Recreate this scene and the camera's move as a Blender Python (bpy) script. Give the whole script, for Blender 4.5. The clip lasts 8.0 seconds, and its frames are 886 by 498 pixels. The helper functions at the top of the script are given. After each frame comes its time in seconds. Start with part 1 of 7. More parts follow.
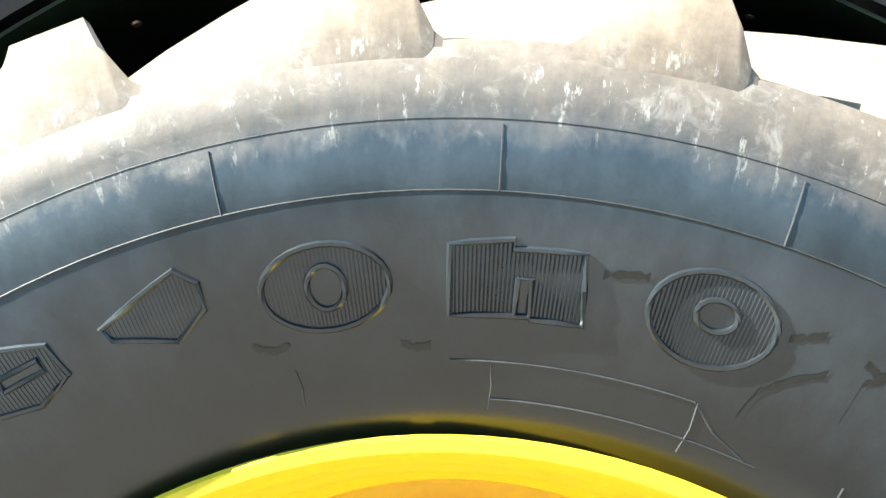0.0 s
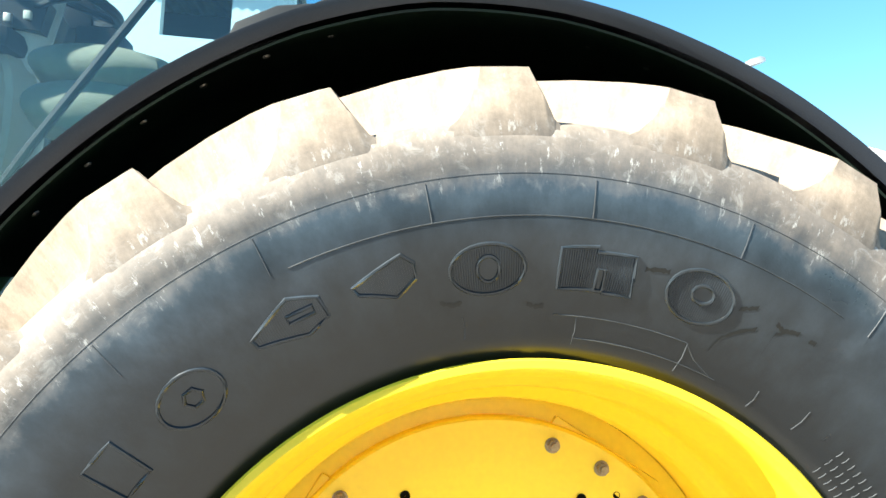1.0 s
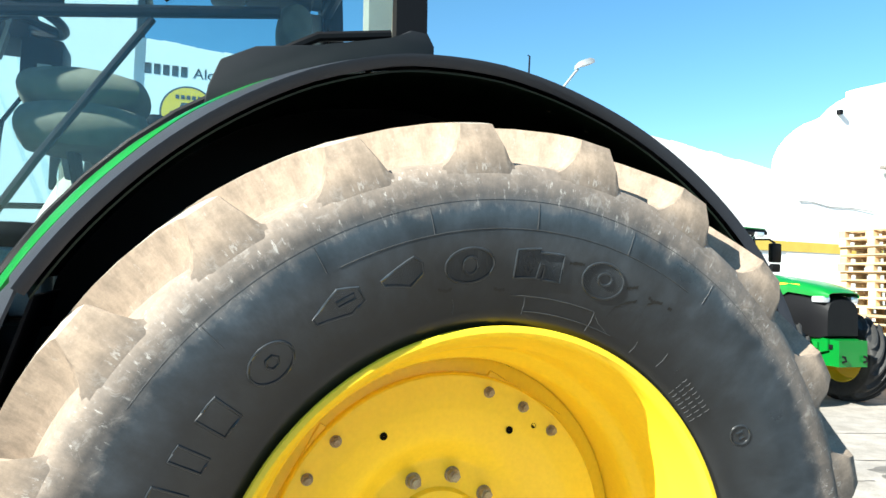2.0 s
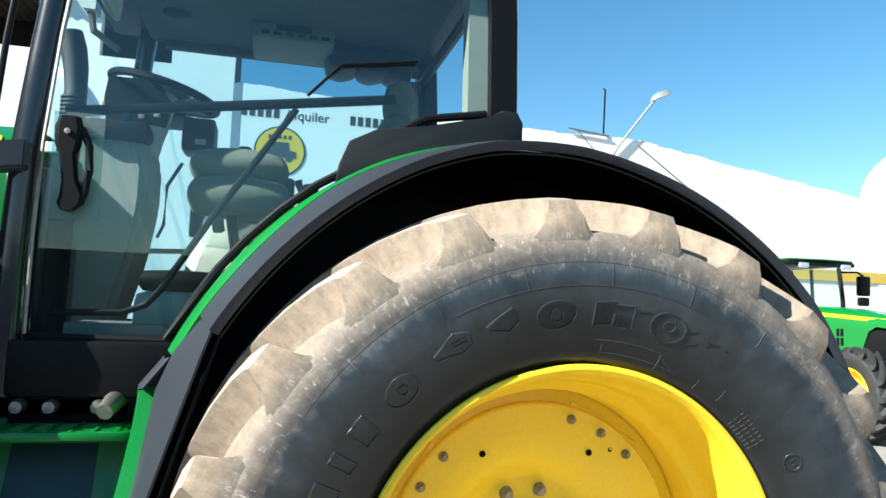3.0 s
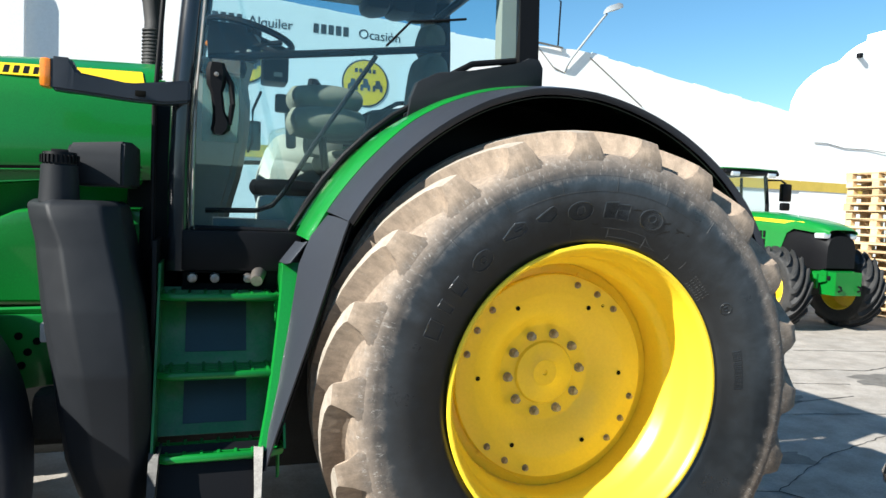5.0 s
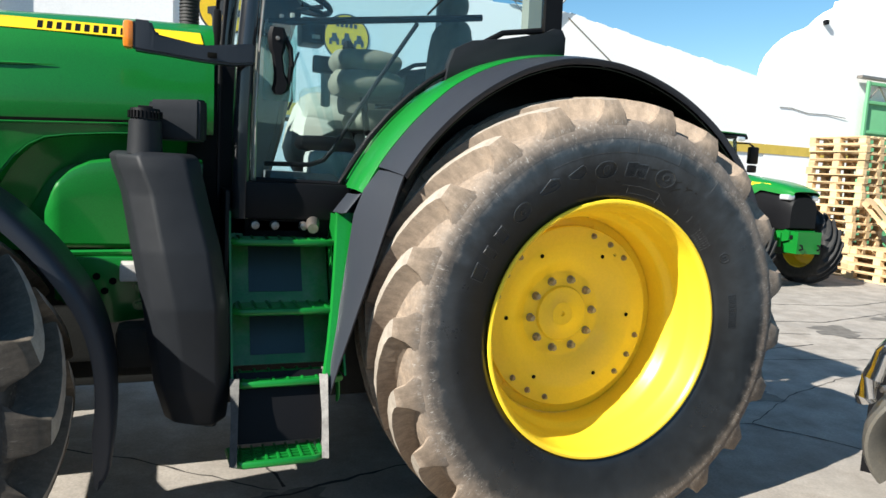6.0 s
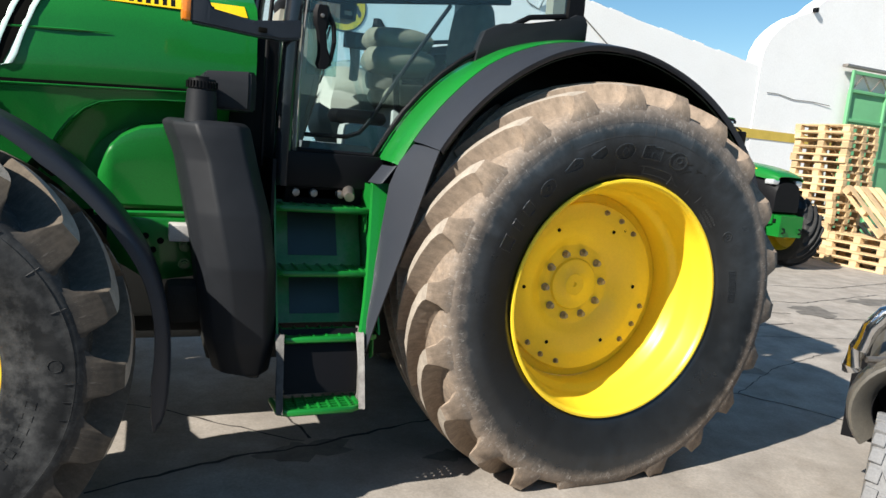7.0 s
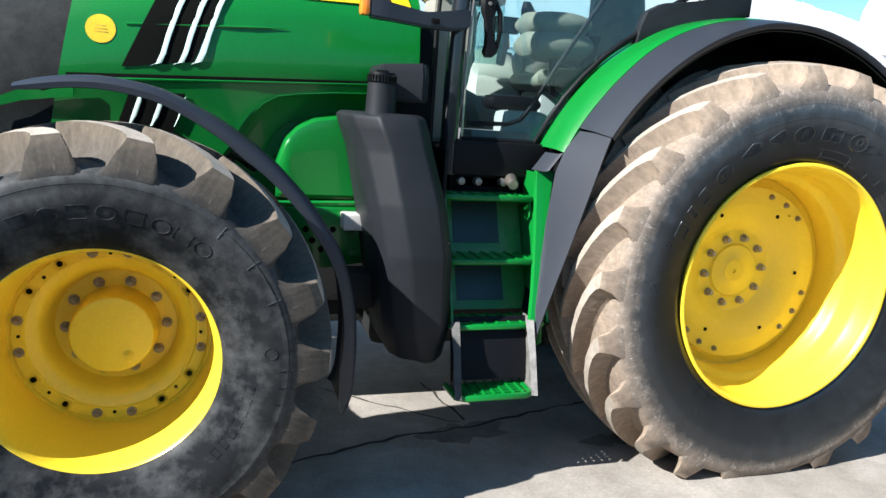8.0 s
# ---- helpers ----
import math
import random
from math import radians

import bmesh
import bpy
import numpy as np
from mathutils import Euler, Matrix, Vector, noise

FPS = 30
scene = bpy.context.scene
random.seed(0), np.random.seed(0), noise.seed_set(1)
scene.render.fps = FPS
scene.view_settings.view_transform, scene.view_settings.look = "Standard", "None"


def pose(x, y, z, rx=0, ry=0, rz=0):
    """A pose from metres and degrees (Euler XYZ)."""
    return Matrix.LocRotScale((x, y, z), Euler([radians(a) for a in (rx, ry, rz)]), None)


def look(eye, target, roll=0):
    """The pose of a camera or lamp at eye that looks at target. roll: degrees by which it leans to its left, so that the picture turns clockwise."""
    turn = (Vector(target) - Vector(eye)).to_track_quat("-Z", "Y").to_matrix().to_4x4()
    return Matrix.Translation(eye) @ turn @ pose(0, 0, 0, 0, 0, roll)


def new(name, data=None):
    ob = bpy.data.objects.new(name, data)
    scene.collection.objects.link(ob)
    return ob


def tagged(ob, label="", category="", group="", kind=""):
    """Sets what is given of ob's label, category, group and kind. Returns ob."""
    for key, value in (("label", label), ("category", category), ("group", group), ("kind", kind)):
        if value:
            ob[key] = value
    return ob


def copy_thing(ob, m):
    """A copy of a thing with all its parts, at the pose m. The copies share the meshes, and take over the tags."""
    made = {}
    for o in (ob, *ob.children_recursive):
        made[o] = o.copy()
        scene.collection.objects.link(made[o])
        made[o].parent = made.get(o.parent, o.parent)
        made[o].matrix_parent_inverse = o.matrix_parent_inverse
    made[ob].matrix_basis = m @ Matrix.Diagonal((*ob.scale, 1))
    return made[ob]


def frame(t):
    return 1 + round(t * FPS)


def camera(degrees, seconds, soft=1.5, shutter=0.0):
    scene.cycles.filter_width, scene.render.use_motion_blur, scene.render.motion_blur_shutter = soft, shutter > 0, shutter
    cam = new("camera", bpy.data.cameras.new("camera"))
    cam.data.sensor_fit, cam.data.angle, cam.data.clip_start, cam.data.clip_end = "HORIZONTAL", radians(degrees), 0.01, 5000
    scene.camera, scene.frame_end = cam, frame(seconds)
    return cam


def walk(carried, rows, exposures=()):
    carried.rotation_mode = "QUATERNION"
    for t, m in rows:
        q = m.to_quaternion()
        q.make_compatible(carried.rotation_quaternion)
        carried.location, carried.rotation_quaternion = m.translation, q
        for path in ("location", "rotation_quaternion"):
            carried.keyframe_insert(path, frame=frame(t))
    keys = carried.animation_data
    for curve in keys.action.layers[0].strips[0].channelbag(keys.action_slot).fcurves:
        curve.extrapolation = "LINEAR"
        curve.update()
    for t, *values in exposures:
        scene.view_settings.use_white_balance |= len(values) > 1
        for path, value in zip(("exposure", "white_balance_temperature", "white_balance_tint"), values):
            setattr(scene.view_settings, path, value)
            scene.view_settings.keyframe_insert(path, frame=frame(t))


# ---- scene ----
cam = camera(65.3, 8.0)
PATH = [
    (0, (0.035, -0.635, 1.565), (-0.062, 1.355, 1.74), 0.6),
    (0.2, (-0.021, -0.704, 1.561), (-0.047, 1.291, 1.702), 1.0),
    (0.3, (-0.049, -0.738, 1.56), (0.019, 1.256, 1.702), 1.1),
    (0.5, (-0.105, -0.807, 1.556), (0.049, 1.181, 1.716), 1.7),
    (0.7, (-0.165, -0.885, 1.554), (0.018, 1.106, 1.602), 1.6),
    (0.9, (-0.224, -0.962, 1.553), (-0.007, 1.024, 1.644), 2.1),
    (1, (-0.254, -1.001, 1.552), (-0.017, 0.982, 1.667), 3.0),
    (1.2, (-0.333, -1.058, 1.551), (0.073, 0.898, 1.644), 2.3),
    (2.3, (-0.625, -1.427, 1.558), (0.063, 0.449, 1.633), 1.8),
    (2.5, (-0.639, -1.479, 1.567), (-0.07, 0.438, 1.566), 2.2),
    (2.6, (-0.661, -1.513, 1.573), (-0.109, 0.409, 1.547), 2.8),
    (2.7, (-0.683, -1.547, 1.579), (-0.118, 0.371, 1.636), 1.9),
    (2.8, (-0.706, -1.58, 1.585), (-0.137, 0.332, 1.721), 1.9),
    (2.9, (-0.728, -1.614, 1.591), (-0.203, 0.309, 1.748), 2.3),
    (3, (-0.75, -1.648, 1.597), (-0.279, 0.289, 1.755), 2.3),
    (3.1, (-0.775, -1.683, 1.593), (-0.306, 0.253, 1.775), 2.1),
    (3.2, (-0.8, -1.718, 1.588), (-0.317, 0.214, 1.776), 1.6),
    (3.3, (-0.825, -1.752, 1.584), (-0.323, 0.176, 1.75), 1.0),
    (3.4, (-0.85, -1.787, 1.579), (-0.333, 0.139, 1.727), 0.7),
    (3.5, (-0.875, -1.822, 1.575), (-0.303, 0.091, 1.689), 0.4),
    (3.6, (-0.902, -1.844, 1.579), (-0.289, 0.059, 1.65), 1.0),
    (3.7, (-0.929, -1.865, 1.583), (-0.283, 0.026, 1.656), 1.2),
    (3.8, (-0.955, -1.887, 1.586), (-0.284, -0.005, 1.669), 0.9),
    (3.9, (-0.982, -1.908, 1.59), (-0.285, -0.037, 1.7), 1.8),
    (4, (-1.009, -1.93, 1.594), (-0.308, -0.062, 1.732), 2.2),
    (4.1, (-1.04, -1.972, 1.584), (-0.375, -0.094, 1.758), 2.1),
    (4.2, (-1.071, -2.014, 1.574), (-0.438, -0.128, 1.78), 1.4),
    (4.3, (-1.102, -2.057, 1.565), (-0.475, -0.167, 1.759), 0.9),
    (4.4, (-1.133, -2.099, 1.555), (-0.51, -0.202, 1.669), 0.8),
    (4.5, (-1.164, -2.141, 1.545), (-0.519, -0.248, 1.553), 1.8),
    (4.7, (-1.214, -2.205, 1.56), (-0.575, -0.311, 1.481), 2.1),
    (5.8, (-1.705, -2.41, 1.547), (-0.996, -0.549, 1.368), 2.8),
    (5.9, (-1.711, -2.417, 1.552), (-0.987, -0.564, 1.342), 3.0),
    (6, (-1.742, -2.476, 1.54), (-0.997, -0.633, 1.316), 3.2),
    (6.2, (-1.775, -2.567, 1.547), (-1.036, -0.734, 1.239), 3.0),
    (6.5, (-1.857, -2.597, 1.526), (-1.112, -0.78, 1.144), 3.3),
    (6.7, (-1.92, -2.594, 1.53), (-1.134, -0.796, 1.146), 4.3),
    (6.8, (-1.951, -2.593, 1.533), (-1.148, -0.796, 1.178), 5.4),
    (6.9, (-1.983, -2.591, 1.535), (-1.18, -0.788, 1.217), 5.6),
    (7, (-2.014, -2.59, 1.537), (-1.215, -0.781, 1.241), 5.2),
    (7.1, (-2.058, -2.582, 1.543), (-1.267, -0.772, 1.23), 4.6),
    (7.2, (-2.102, -2.575, 1.549), (-1.318, -0.771, 1.188), 4.3),
    (7.3, (-2.147, -2.567, 1.556), (-1.41, -0.745, 1.187), 2.9),
    (7.5, (-2.235, -2.552, 1.568), (-1.617, -0.697, 1.148), 1.4),
    (7.7, (-2.266, -2.512, 1.541), (-1.718, -0.623, 1.18), 3.0),
    (7.9, (-2.363, -2.478, 1.57), (-1.757, -0.615, 1.17), 4.6),
    (8, (-2.395, -2.46, 1.57), (-1.797, -0.592, 1.182), 4.0),
]
EXPOSURES = [(0.0, 2.46, 6450, 3), (1.0, 2.31, 6450, 3), (2.5, 1.56, 6350, 4), (3.5, 1.46, 6250, 4), (4.5, 1.33, 6350, 7), (6.0, 1.15, 6550, 9), (6.5, 0.82, 6700, 10), (7.5, 1.18, 6500, 11), (8.0, 1.4, 6150, 10)]
walk(cam, [(t, look(eye, target, roll)) for t, eye, target, roll in PATH], EXPOSURES)

# ---- sky and sun ----
SUN_FROM = Vector((-1.33, -0.4, 1.0)).normalized()
world = bpy.data.worlds.new("world")
scene.world = world
world.use_nodes = True
_n = world.node_tree.nodes
_sky = _n.new("ShaderNodeTexSky")
_sky.sky_type, _sky.sun_disc = "NISHITA", False
_sky.sun_elevation = math.asin(SUN_FROM.z)
_sky.sun_rotation = math.atan2(SUN_FROM.x, SUN_FROM.y)
_n["Background"].inputs["Strength"].default_value = 0.072
_sky.ozone_density, _sky.dust_density, _sky.air_density = 2.0, 0.3, 1.0
_hue = _n.new("ShaderNodeHueSaturation")
_hue.inputs["Saturation"].default_value, _hue.inputs["Hue"].default_value = 1.24, 0.49
world.node_tree.links.new(_sky.outputs["Color"], _hue.inputs["Color"])
world.node_tree.links.new(_hue.outputs["Color"], _n["Background"].inputs["Color"])
sun = new("sun", bpy.data.lights.new("sun", "SUN"))
sun.data.energy, sun.data.angle, sun.data.color = 5.0, radians(0.5), (1.0, 0.97, 0.91)
sun.matrix_world = look(SUN_FROM * 40, (0, 0, 0))


# ---- materials ----
def material(name, base, rough=0.6, metal=0.0, spec=0.5, speck=0.35, dark=None, scale=6.0, amount=0.5, grain=80.0, bump=0.1, coat=0.0, per_piece=0.0, spots=None, spot_scale=3.0, spot_amount=0.5):
    """Two scales of colour variation, optional patches of dust, fine relief and uneven gloss."""
    m = bpy.data.materials.new(name)
    m.use_nodes = True
    nt = m.node_tree
    b = nt.nodes["Principled BSDF"]
    co = nt.nodes.new("ShaderNodeTexCoord")
    big = nt.nodes.new("ShaderNodeTexNoise")
    big.inputs["Scale"].default_value, big.inputs["Detail"].default_value, big.inputs["Roughness"].default_value = scale, 8, 0.65
    fine = nt.nodes.new("ShaderNodeTexNoise")
    fine.inputs["Scale"].default_value, fine.inputs["Detail"].default_value = grain, 6
    for t in (big, fine):
        nt.links.new(co.outputs["Object"], t.inputs["Vector"])
    mix = nt.nodes.new("ShaderNodeMix")
    mix.data_type = "RGBA"
    d = dark or tuple(c * 0.7 for c in base)
    mix.inputs["A"].default_value, mix.inputs["B"].default_value = (*base, 1), (*d, 1)
    ramp = nt.nodes.new("ShaderNodeMapRange")
    ramp.inputs["From Min"].default_value, ramp.inputs["From Max"].default_value = 0.38, 0.68
    ramp.inputs["To Max"].default_value = amount
    nt.links.new(big.outputs["Fac"], ramp.inputs["Value"])
    nt.links.new(ramp.outputs["Result"], mix.inputs["Factor"])
    col = mix.outputs["Result"]
    grainmix = nt.nodes.new("ShaderNodeMix")
    grainmix.data_type, grainmix.blend_type = "RGBA", "MULTIPLY"
    grainmix.inputs["Factor"].default_value = speck
    gr = nt.nodes.new("ShaderNodeMapRange")
    gr.inputs["From Min"].default_value, gr.inputs["From Max"].default_value = 0.3, 0.7
    gr.inputs["To Min"].default_value, gr.inputs["To Max"].default_value = 0.6, 1.25
    nt.links.new(fine.outputs["Fac"], gr.inputs["Value"])
    nt.links.new(col, grainmix.inputs["A"])
    nt.links.new(gr.outputs["Result"], grainmix.inputs["B"])
    col = grainmix.outputs["Result"]
    if spots:
        sp = nt.nodes.new("ShaderNodeTexNoise")
        sp.inputs["Scale"].default_value, sp.inputs["Detail"].default_value, sp.inputs["Roughness"].default_value = spot_scale, 10, 0.7
        nt.links.new(co.outputs["Object"], sp.inputs["Vector"])
        sr = nt.nodes.new("ShaderNodeMapRange")
        sr.inputs["From Min"].default_value, sr.inputs["From Max"].default_value = 0.45, 0.75
        sr.inputs["To Max"].default_value = spot_amount
        nt.links.new(sp.outputs["Fac"], sr.inputs["Value"])
        sm = nt.nodes.new("ShaderNodeMix")
        sm.data_type = "RGBA"
        sm.inputs["B"].default_value = (*spots, 1)
        nt.links.new(sr.outputs["Result"], sm.inputs["Factor"])
        nt.links.new(col, sm.inputs["A"])
        col = sm.outputs["Result"]
    if per_piece:
        oi = nt.nodes.new("ShaderNodeObjectInfo")
        pr = nt.nodes.new("ShaderNodeMapRange")
        pr.inputs["To Min"].default_value, pr.inputs["To Max"].default_value = 1 - per_piece, 1 + per_piece
        nt.links.new(oi.outputs["Random"], pr.inputs["Value"])
        pm = nt.nodes.new("ShaderNodeMix")
        pm.data_type, pm.blend_type = "RGBA", "MULTIPLY"
        pm.inputs["Factor"].default_value = 1.0
        nt.links.new(col, pm.inputs["A"])
        nt.links.new(pr.outputs["Result"], pm.inputs["B"])
        col = pm.outputs["Result"]
    nt.links.new(col, b.inputs["Base Color"])
    rr = nt.nodes.new("ShaderNodeMapRange")
    rr.inputs["To Min"].default_value, rr.inputs["To Max"].default_value = max(rough - 0.12, 0.03), min(rough + 0.12, 1)
    nt.links.new(big.outputs["Fac"], rr.inputs["Value"])
    nt.links.new(rr.outputs["Result"], b.inputs["Roughness"])
    b.inputs["Metallic"].default_value = metal
    b.inputs["Specular IOR Level"].default_value = spec
    b.inputs["Coat Weight"].default_value = coat
    b.inputs["Coat Roughness"].default_value = 0.08
    if bump:
        bp = nt.nodes.new("ShaderNodeBump")
        bp.inputs["Strength"].default_value, bp.inputs["Distance"].default_value = bump, 0.01
        nt.links.new(fine.outputs["Fac"], bp.inputs["Height"])
        nt.links.new(bp.outputs["Normal"], b.inputs["Normal"])
    return m


def glass_material(name, tint, rough=0.0, dust=0.0):
    """Thin window glass: mostly clear, with a mirror's share that grows at a slant, and a film of dust."""
    m = bpy.data.materials.new(name)
    m.use_nodes = True
    nt = m.node_tree
    nt.nodes.remove(nt.nodes["Principled BSDF"])
    tr = nt.nodes.new("ShaderNodeBsdfTransparent")
    tr.inputs["Color"].default_value = (*tint, 1)
    gl = nt.nodes.new("ShaderNodeBsdfGlossy")
    gl.inputs["Roughness"].default_value = rough
    gl.inputs["Color"].default_value = (0.9, 1.0, 1.0, 1)
    fr = nt.nodes.new("ShaderNodeLayerWeight")
    fr.inputs["Blend"].default_value = 0.5
    sharp = nt.nodes.new("ShaderNodeMath")
    sharp.operation, sharp.inputs[1].default_value = "POWER", 4.5
    nt.links.new(fr.outputs["Facing"], sharp.inputs[0])
    share = nt.nodes.new("ShaderNodeMapRange")
    share.inputs["To Min"].default_value, share.inputs["To Max"].default_value = 0.035, 0.9
    nt.links.new(sharp.outputs[0], share.inputs["Value"])
    mx = nt.nodes.new("ShaderNodeMixShader")
    nt.links.new(share.outputs["Result"], mx.inputs["Fac"])
    nt.links.new(tr.outputs["BSDF"], mx.inputs[1])
    nt.links.new(gl.outputs["BSDF"], mx.inputs[2])
    out = mx.outputs["Shader"]
    if dust:
        co = nt.nodes.new("ShaderNodeTexCoord")
        no = nt.nodes.new("ShaderNodeTexNoise")
        no.inputs["Scale"].default_value, no.inputs["Detail"].default_value, no.inputs["Roughness"].default_value = 5.0, 8, 0.65
        nt.links.new(co.outputs["Object"], no.inputs["Vector"])
        mr = nt.nodes.new("ShaderNodeMapRange")
        mr.inputs["From Min"].default_value, mr.inputs["From Max"].default_value = 0.3, 0.7
        mr.inputs["To Min"].default_value, mr.inputs["To Max"].default_value = dust * 0.7, dust * 1.3
        nt.links.new(no.outputs["Fac"], mr.inputs["Value"])
        di = nt.nodes.new("ShaderNodeBsdfDiffuse")
        di.inputs["Color"].default_value = (0.62, 0.6, 0.55, 1)
        dm = nt.nodes.new("ShaderNodeMixShader")
        nt.links.new(mr.outputs["Result"], dm.inputs["Fac"])
        nt.links.new(out, dm.inputs[1])
        nt.links.new(di.outputs["BSDF"], dm.inputs[2])
        out = dm.outputs["Shader"]
    nt.links.new(out, nt.nodes["Material Output"].inputs["Surface"])
    return m


GREEN = material("green_paint", (0.005, 0.165, 0.022), 0.36, dark=(0.004, 0.13, 0.017), scale=2.5, amount=0.6, grain=220, bump=0.01, coat=0.35, spec=0.3)
GREEN_DUSTY = material("dusty_green_paint", (0.012, 0.17, 0.025), 0.45, dark=(0.01, 0.12, 0.02), scale=9, grain=120, bump=0.04, coat=0.2, spots=(0.25, 0.22, 0.17), spot_scale=7, spot_amount=0.35)
YELLOW = material("yellow_paint", (0.93, 0.655, 0.035), 0.36, dark=(0.88, 0.6, 0.03), scale=2.2, amount=0.6, grain=90, bump=0.01, coat=0.3, speck=0.1)
_y = YELLOW.node_tree.nodes["Principled BSDF"]
_y.inputs["Coat Roughness"].default_value, _y.inputs["Coat Weight"].default_value, _y.inputs["Specular IOR Level"].default_value = 0.3, 0.15, 0.4
PLASTIC = material("grey_black_plastic", (0.0115, 0.0128, 0.015), 0.52, dark=(0.018, 0.0198, 0.0234), scale=5, grain=500, bump=0.08, spec=0.22)
BLACK = material("black_plastic", (0.005, 0.005, 0.006), 0.5, scale=6, grain=300, bump=0.05, spec=0.15)
FLAP = material("grey_mudguard_plastic", (0.024, 0.028, 0.037), 0.45, dark=(0.019, 0.022, 0.029), scale=5, grain=400, bump=0.06, spec=0.4)
STEEL = material("weathered_steel", (0.36, 0.33, 0.3), 0.45, 0.9, dark=(0.2, 0.15, 0.11), scale=30, grain=300, bump=0.1)
CHROME = material("chrome", (0.72, 0.72, 0.72), 0.12, 1.0, scale=20, grain=200, bump=0.01)
CASTING = material("dark_engine_metal", (0.02, 0.021, 0.02), 0.65, 0.2, scale=10, grain=120, bump=0.15, spec=0.25)
GLASS = glass_material("cab_glass", (0.81, 0.91, 0.93), 0.0, 0.002)
GLASS_CLEAR = glass_material("clear_cab_glass", (0.94, 0.97, 0.97))


# ---- helpers for meshes ----
def link(name, bm, mat, parent=None, label="", smooth=False, loc=None):
    me = bpy.data.meshes.new(name)
    bmesh.ops.recalc_face_normals(bm, faces=bm.faces)
    bm.to_mesh(me)
    bm.free()
    me.materials.append(mat)
    if smooth:
        me.polygons.foreach_set("use_smooth", [True] * len(me.polygons))
        me.set_sharp_from_angle(angle=radians(38))
    ob = new(name, me)
    ob.parent = parent
    if loc is not None:
        ob.location = loc
    if label:
        ob["label"] = label
    return ob


def part(name, bm, mat, parent, label="", smooth=True):
    return link(name, bm, mat, parent, label, smooth)


def thing(name, label, category, loc=(0, 0, 0), group="", kind=""):
    ob = new(name)
    ob.empty_display_size = 0.2
    ob.location = loc
    return tagged(ob, label, category, group, kind)


def add_box(bm, lo, hi, bevel=0.0, m=None):
    """A box between two corners, its edges rounded."""
    c, s = [(a + b) / 2 for a, b in zip(lo, hi)], [abs(b - a) for a, b in zip(lo, hi)]
    made = bmesh.ops.create_cube(bm, size=1.0, matrix=(m or Matrix()) @ Matrix.Translation(c) @ Matrix.Diagonal((*s, 1)))
    if bevel:
        vs = set(made["verts"])
        es = [e for e in bm.edges if e.verts[0] in vs and e.verts[1] in vs]
        bmesh.ops.bevel(bm, geom=es, offset=min(bevel, min(s) * 0.45), segments=2, affect="EDGES", profile=0.6)


def box(lo, hi, bevel=0.006, m=None):
    bm = bmesh.new()
    add_box(bm, lo, hi, bevel, m)
    return bm


def add_tube(bm, pts, r, n=8, closed=False, flat=1.0):
    """A round bar along points; flat squeezes it in its second direction."""
    pts = [Vector(p) for p in pts]
    rings = []
    up = Vector((0.13, 0.27, 0.95))
    for i, p in enumerate(pts):
        a = pts[i - 1] if i or closed else p
        b = pts[(i + 1) % len(pts)] if i < len(pts) - 1 or closed else p
        d = (b - a).normalized()
        s = d.cross(up)
        s = s.normalized() if s.length > 1e-4 else Vector((1, 0, 0))
        u = s.cross(d)
        rad = r[i] if isinstance(r, (list, tuple)) else r
        rings.append([bm.verts.new(p + s * math.cos(2 * math.pi * k / n) * rad + u * math.sin(2 * math.pi * k / n) * rad * flat) for k in range(n)])
    for i in range(len(rings) if closed else len(rings) - 1):
        q, w = rings[i], rings[(i + 1) % len(rings)]
        for k in range(n):
            bm.faces.new((q[k], q[(k + 1) % n], w[(k + 1) % n], w[k]))
    if not closed:
        bm.faces.new(rings[0])
        bm.faces.new(rings[-1])


def tube(pts, r, n=8, closed=False, flat=1.0):
    bm = bmesh.new()
    add_tube(bm, pts, r, n, closed, flat)
    return bm


def prism(outline, y0, y1, bevel=0.0, m=None):
    """A plate with an outline in x and z, between two depths."""
    bm = bmesh.new()
    a = [bm.verts.new((x, y0, z)) for x, z in outline]
    b = [bm.verts.new((x, y1, z)) for x, z in outline]
    n = len(outline)
    bm.faces.new(a)
    bm.faces.new(b)
    for i in range(n):
        bm.faces.new((a[i], a[(i + 1) % n], b[(i + 1) % n], b[i]))
    if bevel:
        bmesh.ops.bevel(bm, geom=list(bm.edges), offset=bevel, segments=2, affect="EDGES", profile=0.6)
    if m:
        bm.transform(m)
    return bm


def lathe(profile, n=96, sweep=2 * math.pi, start=0.0, closed_profile=False):
    """Turns (radius, y) points round the y axis."""
    bm = bmesh.new()
    full = abs(sweep - 2 * math.pi) < 1e-6
    rings = []
    for k in range(n if full else n + 1):
        a = start + sweep * k / n
        rings.append([bm.verts.new((r * math.cos(a), y, r * math.sin(a))) for r, y in profile])
    m = len(profile)
    for k in range(n):
        p, q = rings[k], rings[(k + 1) % len(rings)]
        for i in range(m if closed_profile else m - 1):
            j = (i + 1) % m
            bm.faces.new((p[i], p[j], q[j], q[i]))
    return bm


def loft(sections, caps=True):
    """Skins closed sections of the same number of points."""
    bm = bmesh.new()
    rings = [[bm.verts.new(p) for p in s] for s in sections]
    n = len(rings[0])
    for p, q in zip(rings, rings[1:]):
        for i in range(n):
            bm.faces.new((p[i], p[(i + 1) % n], q[(i + 1) % n], q[i]))
    if caps:
        bm.faces.new(rings[0])
        bm.faces.new(rings[-1])
    return bm


